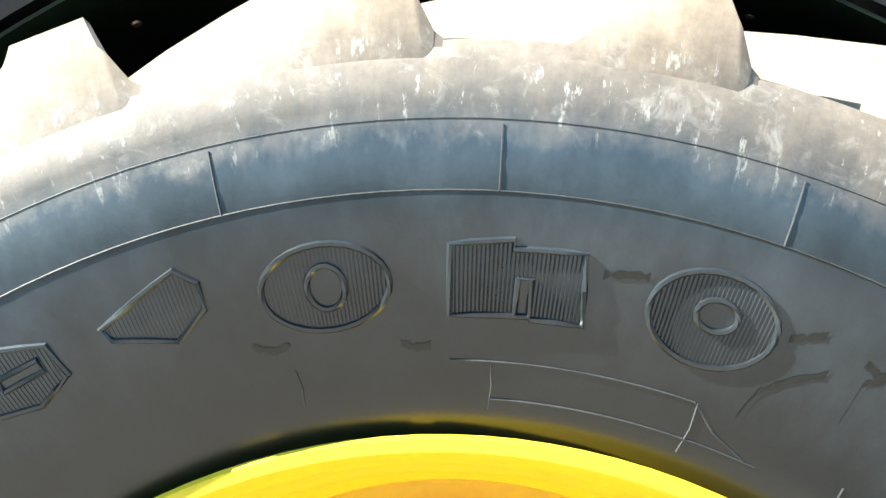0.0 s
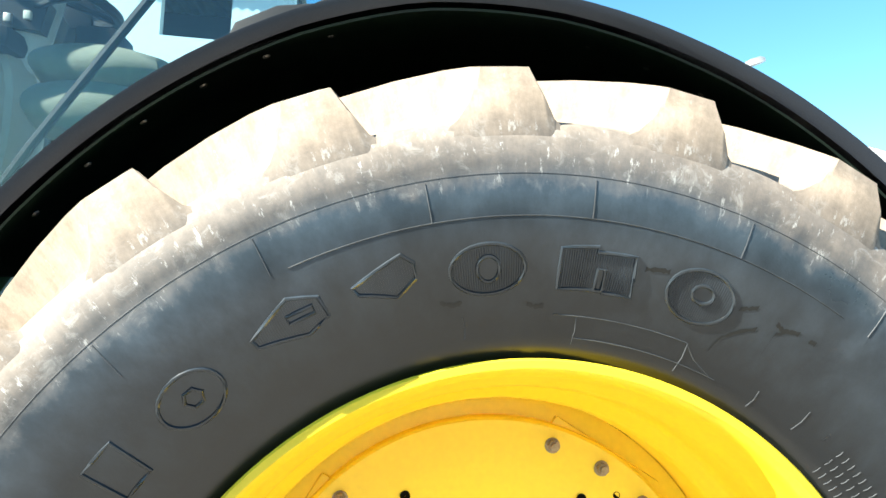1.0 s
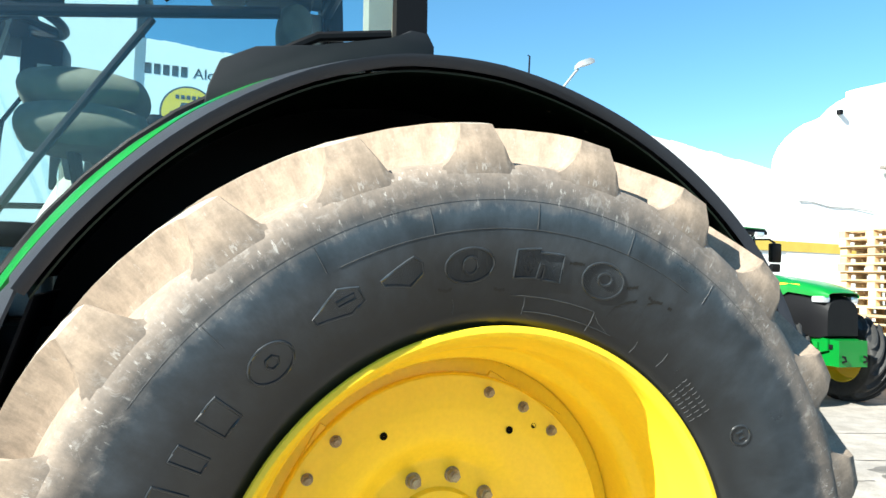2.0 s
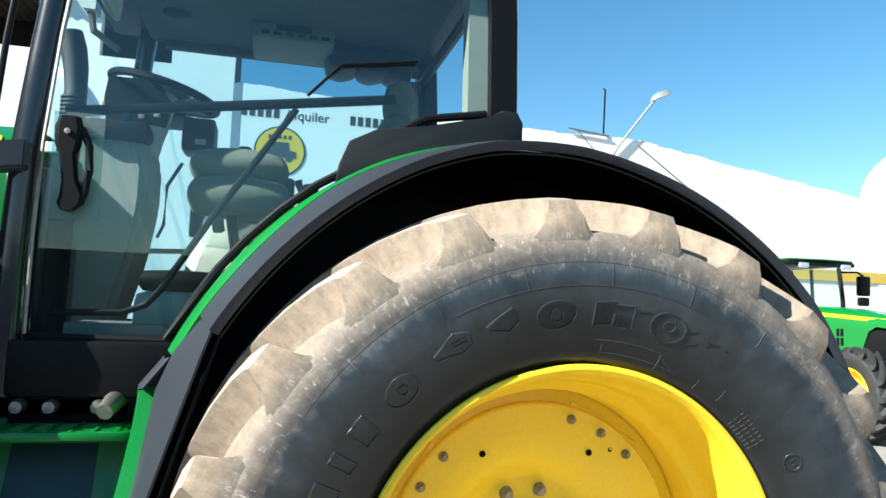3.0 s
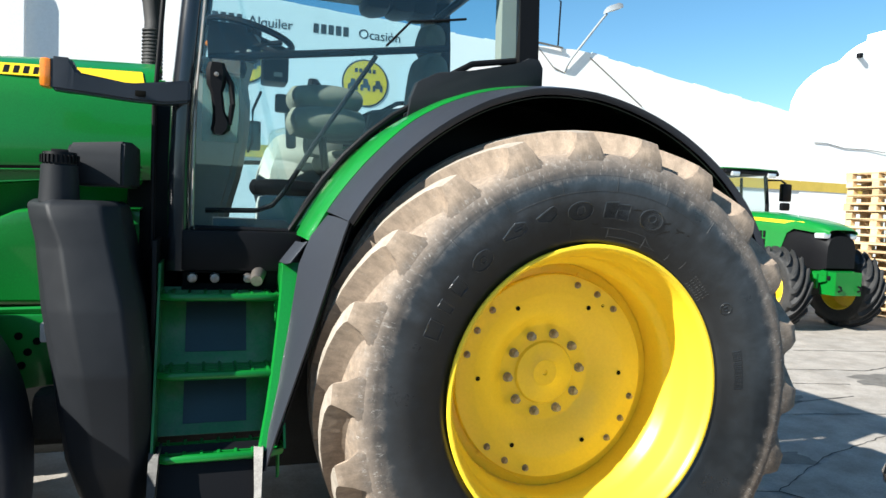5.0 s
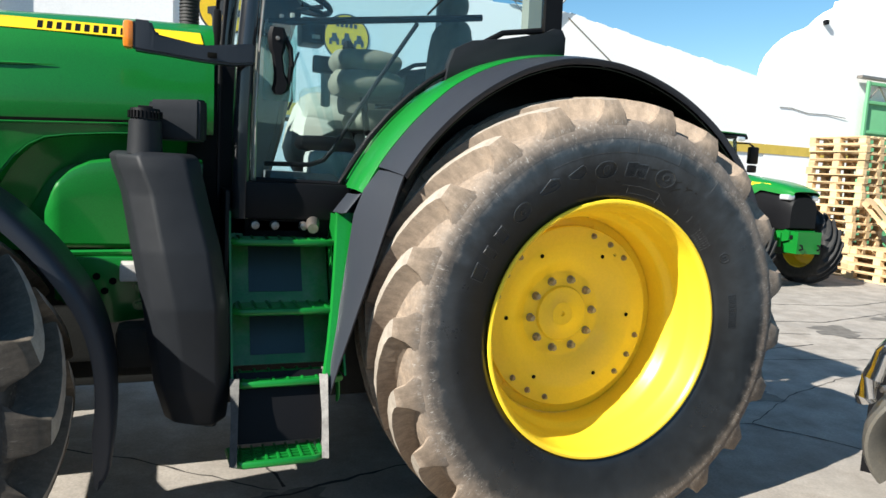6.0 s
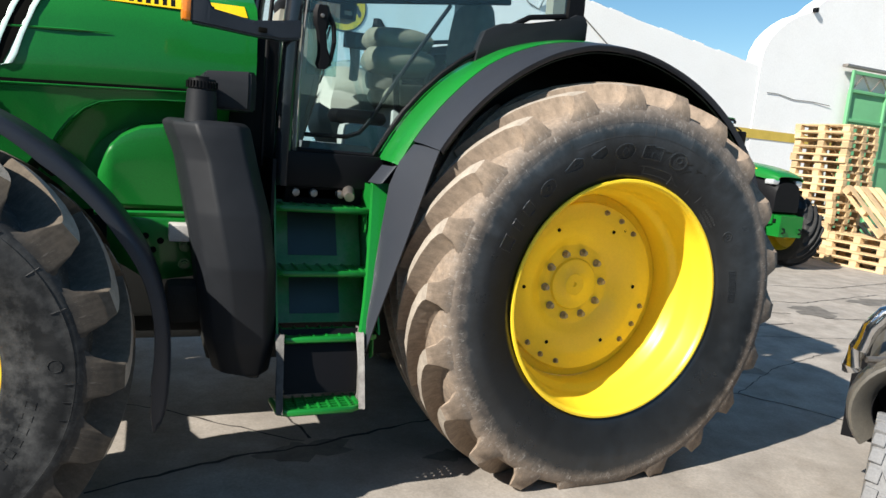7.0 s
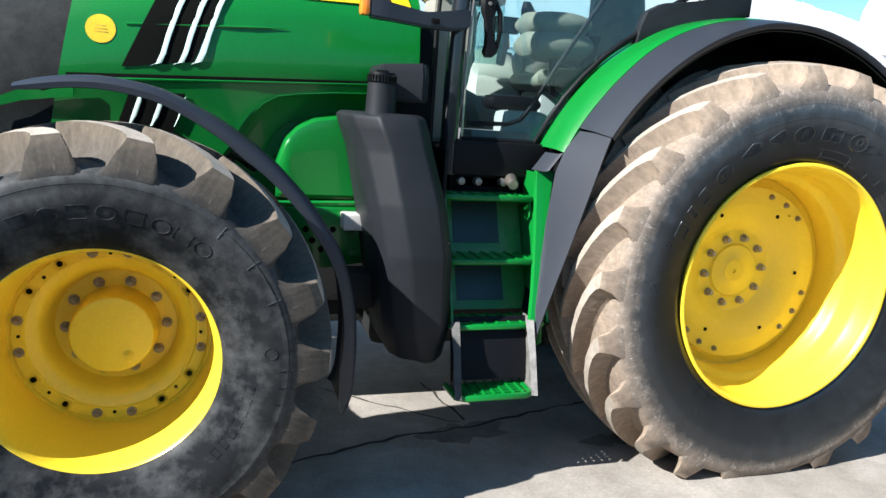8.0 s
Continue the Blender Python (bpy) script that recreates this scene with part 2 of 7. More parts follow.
def sheet(rows, thick=0.0):
    """A surface through rows of points, thickened along its normals."""
    bm = bmesh.new()
    g = [[bm.verts.new(p) for p in r] for r in rows]
    for a, b in zip(g, g[1:]):
        for i in range(len(a) - 1):
            bm.faces.new((a[i], a[i + 1], b[i + 1], b[i]))
    if thick:
        bmesh.ops.recalc_face_normals(bm, faces=bm.faces)
        bmesh.ops.solidify(bm, geom=list(bm.faces), thickness=thick)
    return bm


def interp(table, x):
    xs, ys = zip(*table)
    return float(np.interp(x, xs, ys))
def tyre_material(name, r_clean, r_dusty, dusty, grey, top_gain=0.0, fleckiness=0.6, gloss=0.75, scuff=(0.02, 0.023, 0.026), scuff_scale=2.6, rough=0.3):
    """Black rubber whose tread and shoulder are caked with dry dust, fading down the sidewall in streaks."""
    m = material(name, (0.0085, 0.0098, 0.0112), rough, dark=(0.006, 0.0068, 0.0075), scale=3.5, amount=0.9, grain=300, bump=0.03, spots=scuff, spot_scale=scuff_scale, spot_amount=0.8)
    nt = m.node_tree
    b = nt.nodes["Principled BSDF"]
    col = b.inputs["Base Color"].links[0].from_socket
    uneven = b.inputs["Roughness"].links[0].from_socket
    co = nt.nodes.new("ShaderNodeTexCoord")
    sx = nt.nodes.new("ShaderNodeSeparateXYZ")
    nt.links.new(co.outputs["Object"], sx.inputs["Vector"])

    def calc(op, a, c=None):
        n = nt.nodes.new("ShaderNodeMath")
        n.operation = op
        for s, v in zip(n.inputs, (a, c)):
            if v is None:
                continue
            if isinstance(v, (int, float)):
                s.default_value = v
            else:
                nt.links.new(v, s)
        return n.outputs[0]
    rad = calc("SQRT", calc("ADD", calc("MULTIPLY", sx.outputs["X"], sx.outputs["X"]), calc("MULTIPLY", sx.outputs["Z"], sx.outputs["Z"])))
    ang = calc("ARCTAN2", sx.outputs["Z"], sx.outputs["X"])
    cx = nt.nodes.new("ShaderNodeCombineXYZ")
    nt.links.new(calc("MULTIPLY", ang, 16.0), cx.inputs["X"])
    nt.links.new(calc("MULTIPLY", rad, 12.0), cx.inputs["Y"])
    nt.links.new(calc("MULTIPLY", sx.outputs["Y"], 16.0), cx.inputs["Z"])
    st = nt.nodes.new("ShaderNodeTexNoise")
    st.inputs["Scale"].default_value, st.inputs["Detail"].default_value, st.inputs["Roughness"].default_value = 1.0, 9, 0.68
    nt.links.new(cx.outputs["Vector"], st.inputs["Vector"])
    wob = calc("ADD", rad, calc("MULTIPLY", calc("SUBTRACT", st.outputs["Fac"], 0.5), 0.1))
    edge = nt.nodes.new("ShaderNodeMapRange")
    edge.inputs["From Min"].default_value, edge.inputs["From Max"].default_value, edge.inputs["To Max"].default_value = r_clean - 0.012, r_clean + 0.035, 0.62
    nt.links.new(wob, edge.inputs["Value"])
    full = nt.nodes.new("ShaderNodeMapRange")
    full.inputs["From Min"].default_value, full.inputs["From Max"].default_value, full.inputs["To Max"].default_value = r_clean + 0.03, r_dusty, 0.38
    nt.links.new(wob, full.inputs["Value"])
    dust = calc("ADD", edge.outputs["Result"], full.outputs["Result"])
    # thin grey dust film over the upper sidewall, bluish sky sheen painted into its colour
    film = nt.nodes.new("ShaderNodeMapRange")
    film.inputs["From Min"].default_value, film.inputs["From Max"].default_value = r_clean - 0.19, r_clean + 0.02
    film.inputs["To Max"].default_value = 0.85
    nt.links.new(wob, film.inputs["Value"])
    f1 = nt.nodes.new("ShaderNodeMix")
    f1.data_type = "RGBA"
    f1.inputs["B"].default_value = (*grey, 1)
    # painted stronger towards the top, as the sky would light it
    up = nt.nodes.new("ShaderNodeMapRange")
    up.inputs["From Min"].default_value, up.inputs["From Max"].default_value, up.inputs["To Max"].default_value = -0.35, 0.55, top_gain
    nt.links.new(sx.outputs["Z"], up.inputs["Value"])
    # cloudy patches and rubbed streaks in the film
    cloud = nt.nodes.new("ShaderNodeTexNoise")
    cloud.inputs["Scale"].default_value, cloud.inputs["Detail"].default_value, cloud.inputs["Roughness"].default_value, cloud.inputs["Distortion"].default_value = 4.2, 7, 0.6, 0.6
    nt.links.new(co.outputs["Object"], cloud.inputs["Vector"])
    cl = nt.nodes.new("ShaderNodeMapRange")
    cl.inputs["From Min"].default_value, cl.inputs["From Max"].default_value, cl.inputs["To Min"].default_value, cl.inputs["To Max"].default_value = 0.36, 0.64, 0.55, 1.3
    nt.links.new(cloud.outputs["Fac"], cl.inputs["Value"])
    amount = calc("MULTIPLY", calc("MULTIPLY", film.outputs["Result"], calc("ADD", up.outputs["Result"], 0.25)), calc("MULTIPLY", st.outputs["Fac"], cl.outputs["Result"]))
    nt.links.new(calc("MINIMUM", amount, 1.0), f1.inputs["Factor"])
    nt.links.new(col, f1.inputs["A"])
    mott = nt.nodes.new("ShaderNodeTexNoise")
    mott.inputs["Scale"].default_value, mott.inputs["Detail"].default_value, mott.inputs["Roughness"].default_value = 19, 14, 0.8
    nt.links.new(co.outputs["Object"], mott.inputs["Vector"])
    ramp = nt.nodes.new("ShaderNodeValToRGB")
    ramp.color_ramp.elements[0].position, ramp.color_ramp.elements[0].color = 0.28, (*[c * 0.45 for c in dusty], 1)
    ramp.color_ramp.elements[1].position, ramp.color_ramp.elements[1].color = 0.62, (*dusty, 1)
    nt.links.new(mott.outputs["Fac"], ramp.inputs["Fac"])
    fleck = nt.nodes.new("ShaderNodeTexNoise")
    fleck.inputs["Scale"].default_value, fleck.inputs["Detail"].default_value, fleck.inputs["Roughness"].default_value = 85, 6, 0.7
    cf = nt.nodes.new("ShaderNodeCombineXYZ")
    nt.links.new(calc("MULTIPLY", ang, 1.0), cf.inputs["X"])
    nt.links.new(calc("MULTIPLY", rad, 0.34), cf.inputs["Y"])
    nt.links.new(calc("MULTIPLY", sx.outputs["Y"], 0.7), cf.inputs["Z"])
    nt.links.new(cf.outputs["Vector"], fleck.inputs["Vector"])
    fk = nt.nodes.new("ShaderNodeMapRange")
    fk.inputs["From Min"].default_value, fk.inputs["From Max"].default_value, fk.inputs["To Max"].default_value = 0.6, 0.66, fleckiness
    nt.links.new(fleck.outputs["Fac"], fk.inputs["Value"])
    # coarse chips of dried mud
    chip = nt.nodes.new("ShaderNodeTexNoise")
    chip.inputs["Scale"].default_value, chip.inputs["Detail"].default_value, chip.inputs["Roughness"].default_value, chip.inputs["Distortion"].default_value = 34, 9, 0.75, 0.8
    nt.links.new(co.outputs["Object"], chip.inputs["Vector"])
    ck = nt.nodes.new("ShaderNodeMapRange")
    ck.inputs["From Min"].default_value, ck.inputs["From Max"].default_value, ck.inputs["To Max"].default_value = 0.53, 0.66, 0.6 * fleckiness
    nt.links.new(chip.outputs["Fac"], ck.inputs["Value"])
    fade = nt.nodes.new("ShaderNodeMapRange")
    fade.inputs["From Min"].default_value, fade.inputs["From Max"].default_value, fade.inputs["To Min"].default_value, fade.inputs["To Max"].default_value = r_clean + 0.04, r_dusty, 1.0, 0.0
    nt.links.new(wob, fade.inputs["Value"])
    zone = nt.nodes.new("ShaderNodeMapRange")
    zone.inputs["From Min"].default_value, zone.inputs["From Max"].default_value = r_clean - 0.018, r_clean + 0.03
    nt.links.new(wob, zone.inputs["Value"])
    ff = nt.nodes.new("ShaderNodeMix")
    ff.data_type = "RGBA"
    ff.inputs["B"].default_value = (0.52, 0.49, 0.44, 1)
    nt.links.new(calc("MULTIPLY", calc("MAXIMUM", calc("MULTIPLY", fk.outputs["Result"], calc("ADD", fade.outputs["Result"], 0.3)), calc("MULTIPLY", ck.outputs["Result"], fade.outputs["Result"])), zone.outputs["Result"]), ff.inputs["Factor"])
    f2 = nt.nodes.new("ShaderNodeMix")
    f2.data_type = "RGBA"
    nt.links.new(dust, f2.inputs["Factor"])
    nt.links.new(f1.outputs["Result"], f2.inputs["A"])
    # greyer towards the sidewall, tan on the bars
    tone = nt.nodes.new("ShaderNodeMix")
    tone.data_type, tone.blend_type = "RGBA", "MULTIPLY"
    tone.inputs["B"].default_value = (0.86, 0.88, 0.92, 1)
    tf = nt.nodes.new("ShaderNodeMapRange")
    tf.inputs["From Min"].default_value, tf.inputs["From Max"].default_value, tf.inputs["To Min"].default_value, tf.inputs["To Max"].default_value = r_clean + 0.05, r_dusty, 1.0, 0.0
    nt.links.new(wob, tf.inputs["Value"])
    nt.links.new(tf.outputs["Result"], tone.inputs["Factor"])
    # radial drips and rubbed streaks
    cs = nt.nodes.new("ShaderNodeCombineXYZ")
    nt.links.new(calc("MULTIPLY", ang, 62.0), cs.inputs["X"])
    nt.links.new(calc("MULTIPLY", rad, 9.0), cs.inputs["Y"])
    nt.links.new(calc("MULTIPLY", sx.outputs["Y"], 45.0), cs.inputs["Z"])
    drip = nt.nodes.new("ShaderNodeTexNoise")
    drip.inputs["Scale"].default_value, drip.inputs["Detail"].default_value, drip.inputs["Roughness"].default_value = 1.0, 8, 0.7
    nt.links.new(cs.outputs["Vector"], drip.inputs["Vector"])
    dr = nt.nodes.new("ShaderNodeMapRange")
    dr.inputs["From Min"].default_value, dr.inputs["From Max"].default_value, dr.inputs["To Min"].default_value, dr.inputs["To Max"].default_value = 0.35, 0.65, 0.84, 1.1
    nt.links.new(drip.outputs["Fac"], dr.inputs["Value"])
    dm = nt.nodes.new("ShaderNodeMix")
    dm.data_type, dm.blend_type = "RGBA", "MULTIPLY"
    dm.inputs["Factor"].default_value = 1.0
    nt.links.new(ramp.outputs["Color"], dm.inputs["A"])
    nt.links.new(dr.outputs["Result"], dm.inputs["B"])
    nt.links.new(dm.outputs["Result"], tone.inputs["A"])
    nt.links.new(tone.outputs["Result"], f2.inputs["B"])
    nt.links.new(f2.outputs["Result"], ff.inputs["A"])
    nt.links.new(ff.outputs["Result"], b.inputs["Base Color"])
    r2 = nt.nodes.new("ShaderNodeMix")
    r2.inputs["B"].default_value = 0.9
    nt.links.new(dust, r2.inputs["Factor"])
    nt.links.new(uneven, r2.inputs["A"])
    nt.links.new(r2.outputs["Result"], b.inputs["Roughness"])
    b.inputs["Specular IOR Level"].default_value = gloss
    return m


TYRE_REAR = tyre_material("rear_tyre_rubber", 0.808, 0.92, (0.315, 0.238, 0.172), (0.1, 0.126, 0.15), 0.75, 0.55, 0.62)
TYRE_FRONT = tyre_material("front_tyre_rubber", 0.62, 0.76, (0.055, 0.043, 0.032), (0.1, 0.1, 0.098), 0.6, 0.25, 0.16, (0.11, 0.111, 0.11), 7.0, 0.55)
LUG_FRONT = tyre_material("front_lug_rubber", 0.6, 0.73, (0.14, 0.113, 0.085), (0.08, 0.08, 0.08), 0.5, 0.08, 0.2)
CROWN = material("worn_grey_lug_crown", (0.37, 0.318, 0.258), 0.85, dark=(0.23, 0.195, 0.157), scale=14, amount=0.9, grain=150, bump=0.25, spots=(0.36, 0.32, 0.27), spot_scale=22, spot_amount=0.4)

# ---- the tractor ----
tractor = thing("tractor", "large green farm tractor with yellow wheels, parked on concrete", "tractor", (0, 0, 0))
MID = 1.12          # the tractor's middle plane


def sidewall_y(profile, r):
    """The outer face's depth at a radius."""
    half = [(a, b) for a, b in profile if b < 0]
    return interp(sorted(half), r)


def tyre_profile(r0, base, hw):
    """Bead to bead, from the outer face over the tread to the inner face."""
    k = base - r0
    half = [(r0, -0.745 * hw), (r0 + 0.05 * k, -0.8 * hw), (r0 + 0.12 * k, -0.838 * hw), (r0 + 0.25 * k, -0.892 * hw), (r0 + 0.36 * k, -0.939 * hw), (r0 + 0.44 * k, -0.967 * hw),
            (r0 + 0.51 * k, -0.983 * hw), (r0 + 0.58 * k, -0.99 * hw), (r0 + 0.65 * k, -0.988 * hw), (r0 + 0.706 * k, -0.979 * hw), (r0 + 0.716 * k, -0.982 * hw), (r0 + 0.8 * k, -0.962 * hw),
            (r0 + 0.855 * k, -0.925 * hw), (r0 + 0.88 * k, -0.86 * hw), (r0 + 0.9 * k, -0.7 * hw), (r0 + 0.93 * k, -0.32 * hw)]
    return half + [(r0 + 0.945 * k, 0.0)] + [(r, -y) for r, y in reversed(half)]


def lug_bm(prof, top, hw, turn, width, foot):
    """One bar of the tread, from the middle to its buttress on the shoulder. Outer half; the angle starts at zero."""
    secs = []
    skin = sorted((-y / hw, r) for r, y in prof if y <= 0 and r > prof[7][0])
    ys = [0.02, -0.1, -0.25, -0.4, -0.55, -0.7, -0.8, -0.862, -0.876, -0.922, -0.958]
    for i, f in enumerate(ys):
        y = f * hw
        u = 1 + f / 0.865
        a = radians(turn) * max(u, 0) ** 1.4
        rb = interp(skin, abs(f)) - 0.012
        rt = top - 0.03 * f * f - {6: 0.002, 7: 0.005, 8: 0.014, 9: 0.44 * foot, 10: foot}.get(i, 0)
        rt = max(rt, rb + 0.014) if i < 10 else rb + 0.012
        w = width * (0.7 + 0.3 * min(1, i / 4))
        spread = {7: 1.06, 8: 1.14, 9: 1.45, 10: 1.8}.get(i, 1.0)
        root = spread ** 0.6
        sec = []
        for da, rr in ((-w * 1.12 * root, rb), (-w * 0.7 * spread, rb * 0.66 + rt * 0.34), (-w * 0.55 * spread, rt - 0.009), (-w * 0.49 * spread, rt - 0.001), (w * 0.47 * spread, rt - 0.001), (w * 0.54 * spread, rt - 0.009), (w * 0.78 * spread, rb * 0.66 + rt * 0.34), (w * 1.34 * root, rb)):
            ang = a + da / top
            sec.append((rr * math.cos(ang), y, rr * math.sin(ang)))
        secs.append(sec)
    bm = loft(secs)
    bm.verts.index_update()
    for f in bm.faces:
        ids = [v.index for v in f.verts]
        if len(ids) == 4 and all(k % 8 in (3, 4) for k in ids) and max(ids) < 64:
            f.material_index = 1
    return bm


def build_tyre(name, centre, r0, base, top, hw, lugs, first, turn, width, foot, mat, label, lug_mat=None):
    """Carcass and bars; what would sink below the ground is pressed flat on it."""
    prof = tyre_profile(r0, base, hw)
    floor = 0.012 - centre[2]
    carcass = lathe(prof, 160)
    for v in carcass.verts:
        v.co.z = max(v.co.z, floor)
    ob = link(name, carcass, mat, tractor, label, True, centre)
    step = 360 / lugs
    for flip in (1, -1):
        shared = None
        for k in range(lugs):
            a = first + k * step + (0 if flip == 1 else step / 2)
            turned = Matrix.Rotation(-radians(a), 4, "Y") @ Matrix.Diagonal((1, flip, 1, 1))
            if abs((a + turn / 2 + 90 + 180) % 360 - 180) < 45:
                bm = lug_bm(prof, top, hw, turn, width, foot)
                bm.transform(turned)
                for v in bm.verts:
                    v.co.z = max(v.co.z, floor + 0.001)
                link("lug", bm, lug_mat or mat, ob, "", True).data.materials.append(CROWN)
                continue
            if shared is None:
                bm = lug_bm(prof, top, hw, turn, width, foot)
                bm.transform(Matrix.Diagonal((1, flip, 1, 1)))
                c = link("lug", bm, lug_mat or mat, ob, "", True)
                shared = c.data
                shared.materials.append(CROWN)
            else:
                c = new("lug", shared)
                c.parent = ob
            c.matrix_local = Matrix.Rotation(-radians(a), 4, "Y")
    return ob, prof


NUT = material("dusty_zinc_nut", (0.42, 0.37, 0.3), 0.5, 0.3, dark=(0.2, 0.16, 0.11), scale=40, amount=0.9, grain=200, bump=0.15)


def hex_bm(r, h, stud=0.0, washer=0.0):
    """A hexagon nut pointing to -y, on a washer, with the stud's end."""
    bm = bmesh.new()
    for rad, y0, y1, n in ((washer or r * 1.35, 0, -0.004, 20), (r, -0.004, -h, 6), (stud or r * 0.55, -h, -h - r * 0.5, 12)):
        bmesh.ops.create_cone(bm, cap_ends=True, segments=n, radius1=rad, radius2=rad * (0.94 if n == 6 else 0.97), depth=abs(y1 - y0), matrix=Matrix.Translation((0, (y0 + y1) / 2, 0)) @ Matrix.Rotation(radians(90), 4, "X"))
    return bm


def ring_of(src_bm, name, mat, parent, r, y, angles, label=""):
    me = None
    for a in angles:
        if me is None:
            ob = link(name, src_bm, mat, parent, label, True)
            me = ob.data
        else:
            ob = new(name, me)
            ob.parent = parent
            if label:
                ob["label"] = label
        ob.location = (r * math.cos(radians(a)), y, r * math.sin(radians(a)))
        ob.rotation_euler = (0, radians(a * 3.7), 0)


RUSTY = material("rusty_bolt_steel", (0.42, 0.35, 0.27), 0.5, 0.35, dark=(0.22, 0.15, 0.09), scale=40, amount=0.9, grain=300, bump=0.15)
HOLE = material("dark_hole", (0.006, 0.006, 0.005), 0.9, bump=0, spec=0.05)


def hole_bm(r):
    """The dark mouth of a drilled hole with a worn edge."""
    bm = lathe([(r * 1.12, 0.001), (r * 1.08, -0.0012), (r, -0.0012), (r * 0.92, 0.0), (0.0005, 0.0)], 20)
    return bm


def rear_rim(name, centre, side=1):
    ob = link(name, lathe([(0.535, -0.19), (0.556, -0.235), (0.5655, -0.252), (0.566, -0.257), (0.563, -0.2608), (0.553, -0.2615), (0.544, -0.252), (0.538, -0.235), (0.532, -0.2), (0.519, -0.17), (0.512, -0.15), (0.511, -0.09),
                           (0.5, -0.06), (0.482, -0.045), (0.474, -0.02), (0.47, 0.05), (0.472, 0.1), (0.5, 0.14), (0.53, 0.2), (0.56, 0.245), (0.565, 0.255), (0.555, 0.26), (0.535, 0.2), (0.53, 0.19)], 128), YELLOW, tractor, "deep yellow steel rim", True, centre)
    disc = link("disc", lathe([(0.47, 0.075), (0.43, 0.068), (0.428, 0.052), (0.423, 0.048), (0.352, 0.05), (0.34, 0.054), (0.285, 0.068), (0.24, 0.096), (0.21, 0.118), (0.2, 0.122), (0.135, 0.122), (0.131, 0.115), (0.127, 0.111), (0.06, 0.11), (0.055, 0.106), (0.012, 0.106), (0.009, 0.114), (0.0005, 0.114)], 96), YELLOW, ob, "", True)
    ring_of(hex_bm(0.0175, 0.022, 0.011, 0.0205), "nut", NUT, disc, 0.1675, 0.122, [5 + 36 * k for k in range(10)], "grey-brown weathered wheel nut")
    ring_of(hex_bm(0.012, 0.014, 0.007, 0.0145), "bolt", RUSTY, disc, 0.393, 0.05, [60 + d + 90 * k for k in range(4) for d in (-15, 0, 15)], "brown weathered bolt")
    ring_of(hole_bm(0.0085), "hole", HOLE, disc, 0.326, 0.0545, [60 * k for k in range(6)], "drilled dark hole")
    ring_of(hole_bm(0.006), "hole", HOLE, disc, 0.37, 0.0495, [52], "small drilled hole")
    # the lugs that carry the disc
    pad = None
    for k in range(4):
        m = Matrix.Rotation(-radians(60 + 90 * k), 4, "Y") @ Matrix.Translation((0.41, 0, 0))
        if pad is None:
            pad = part("carrier_lug", box((-0.045, 0.062, -0.12), (0.02, 0.078, 0.12), 0.008), YELLOW, ob)
            pad.matrix_local = m
        else:
            c = new("carrier_lug", pad.data)
            c.parent = ob
            c.matrix_local = m
    return ob


def front_rim(name, centre):
    ob = link(name, lathe([(0.36, -0.16), (0.378, -0.2), (0.385, -0.212), (0.382, -0.222), (0.374, -0.224), (0.366, -0.216), (0.362, -0.195), (0.355, -0.17), (0.348, -0.14), (0.346, -0.07),
                           (0.338, 0.0), (0.335, 0.1), (0.36, 0.19), (0.38, 0.22), (0.37, 0.225), (0.35, 0.17)], 112), YELLOW, tractor, "yellow steel front rim", True, centre)
    disc = link("disc", lathe([(0.336, 0.085), (0.325, 0.085), (0.32, 0.08), (0.285, 0.08), (0.28, 0.09), (0.25, 0.1), (0.225, 0.135), (0.215, 0.18), (0.208, 0.195), (0.15, 0.195), (0.148, 0.19)], 96), YELLOW, ob, "", True)
    hub = link("hub_cap", lathe([(0.15, 0.2), (0.146, 0.14), (0.142, 0.075), (0.136, 0.066), (0.126, 0.063), (0.0005, 0.06)], 72), YELLOW, ob, "round yellow hub cover", True)
    plug = link("plug", hex_bm(0.011, 0.012, 0.005, 0.018), YELLOW, hub, "", True)
    plug.location = (0.052, 0.062, -0.075)
    ring_of(hex_bm(0.016, 0.02, 0.009, 0.02), "nut", RUSTY, disc, 0.1725, 0.195, [1.5 + 36 * k for k in range(10)], "rusty steel wheel nut")
    ring_of(hex_bm(0.012, 0.014, 0.007, 0.018), "bolt", RUSTY, disc, 0.303, 0.08, [90 * k + d for k in range(4) for d in (-11, 11)], "rusty steel bolt")
    ring_of(hole_bm(0.009), "hole", HOLE, disc, 0.303, 0.079, [45 + 90 * k + d for k in range(4) for d in (-13, 13)], "square dark hole")
    ring_of(hole_bm(0.0055), "hole", HOLE, disc, 0.297, 0.079, [45 * k for k in range(8)], "small dark hole")
    pad = None
    for k in range(4):
        for d in (-13, 13):
            m = Matrix.Rotation(-radians(45 + 90 * k + d), 4, "Y") @ Matrix.Translation((0.305, -0.0035, 0))
            if pad is None:
                pad = part("carrier_pad", box((-0.028, 0.0835, -0.022), (0.03, 0.1, 0.022), 0.004), YELLOW, ob)
                pad.matrix_local = m
            else:
                c = new("carrier_pad", pad.data)
                c.parent = ob
                c.matrix_local = m
    return ob


REAR = Vector((0.014, 0.2, 0.897))
FRONT = Vector((-2.78, 0.05, 0.712))
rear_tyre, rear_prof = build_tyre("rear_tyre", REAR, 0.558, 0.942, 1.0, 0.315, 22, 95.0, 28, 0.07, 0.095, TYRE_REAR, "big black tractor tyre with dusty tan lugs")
rear_rim("rear_rim", REAR)
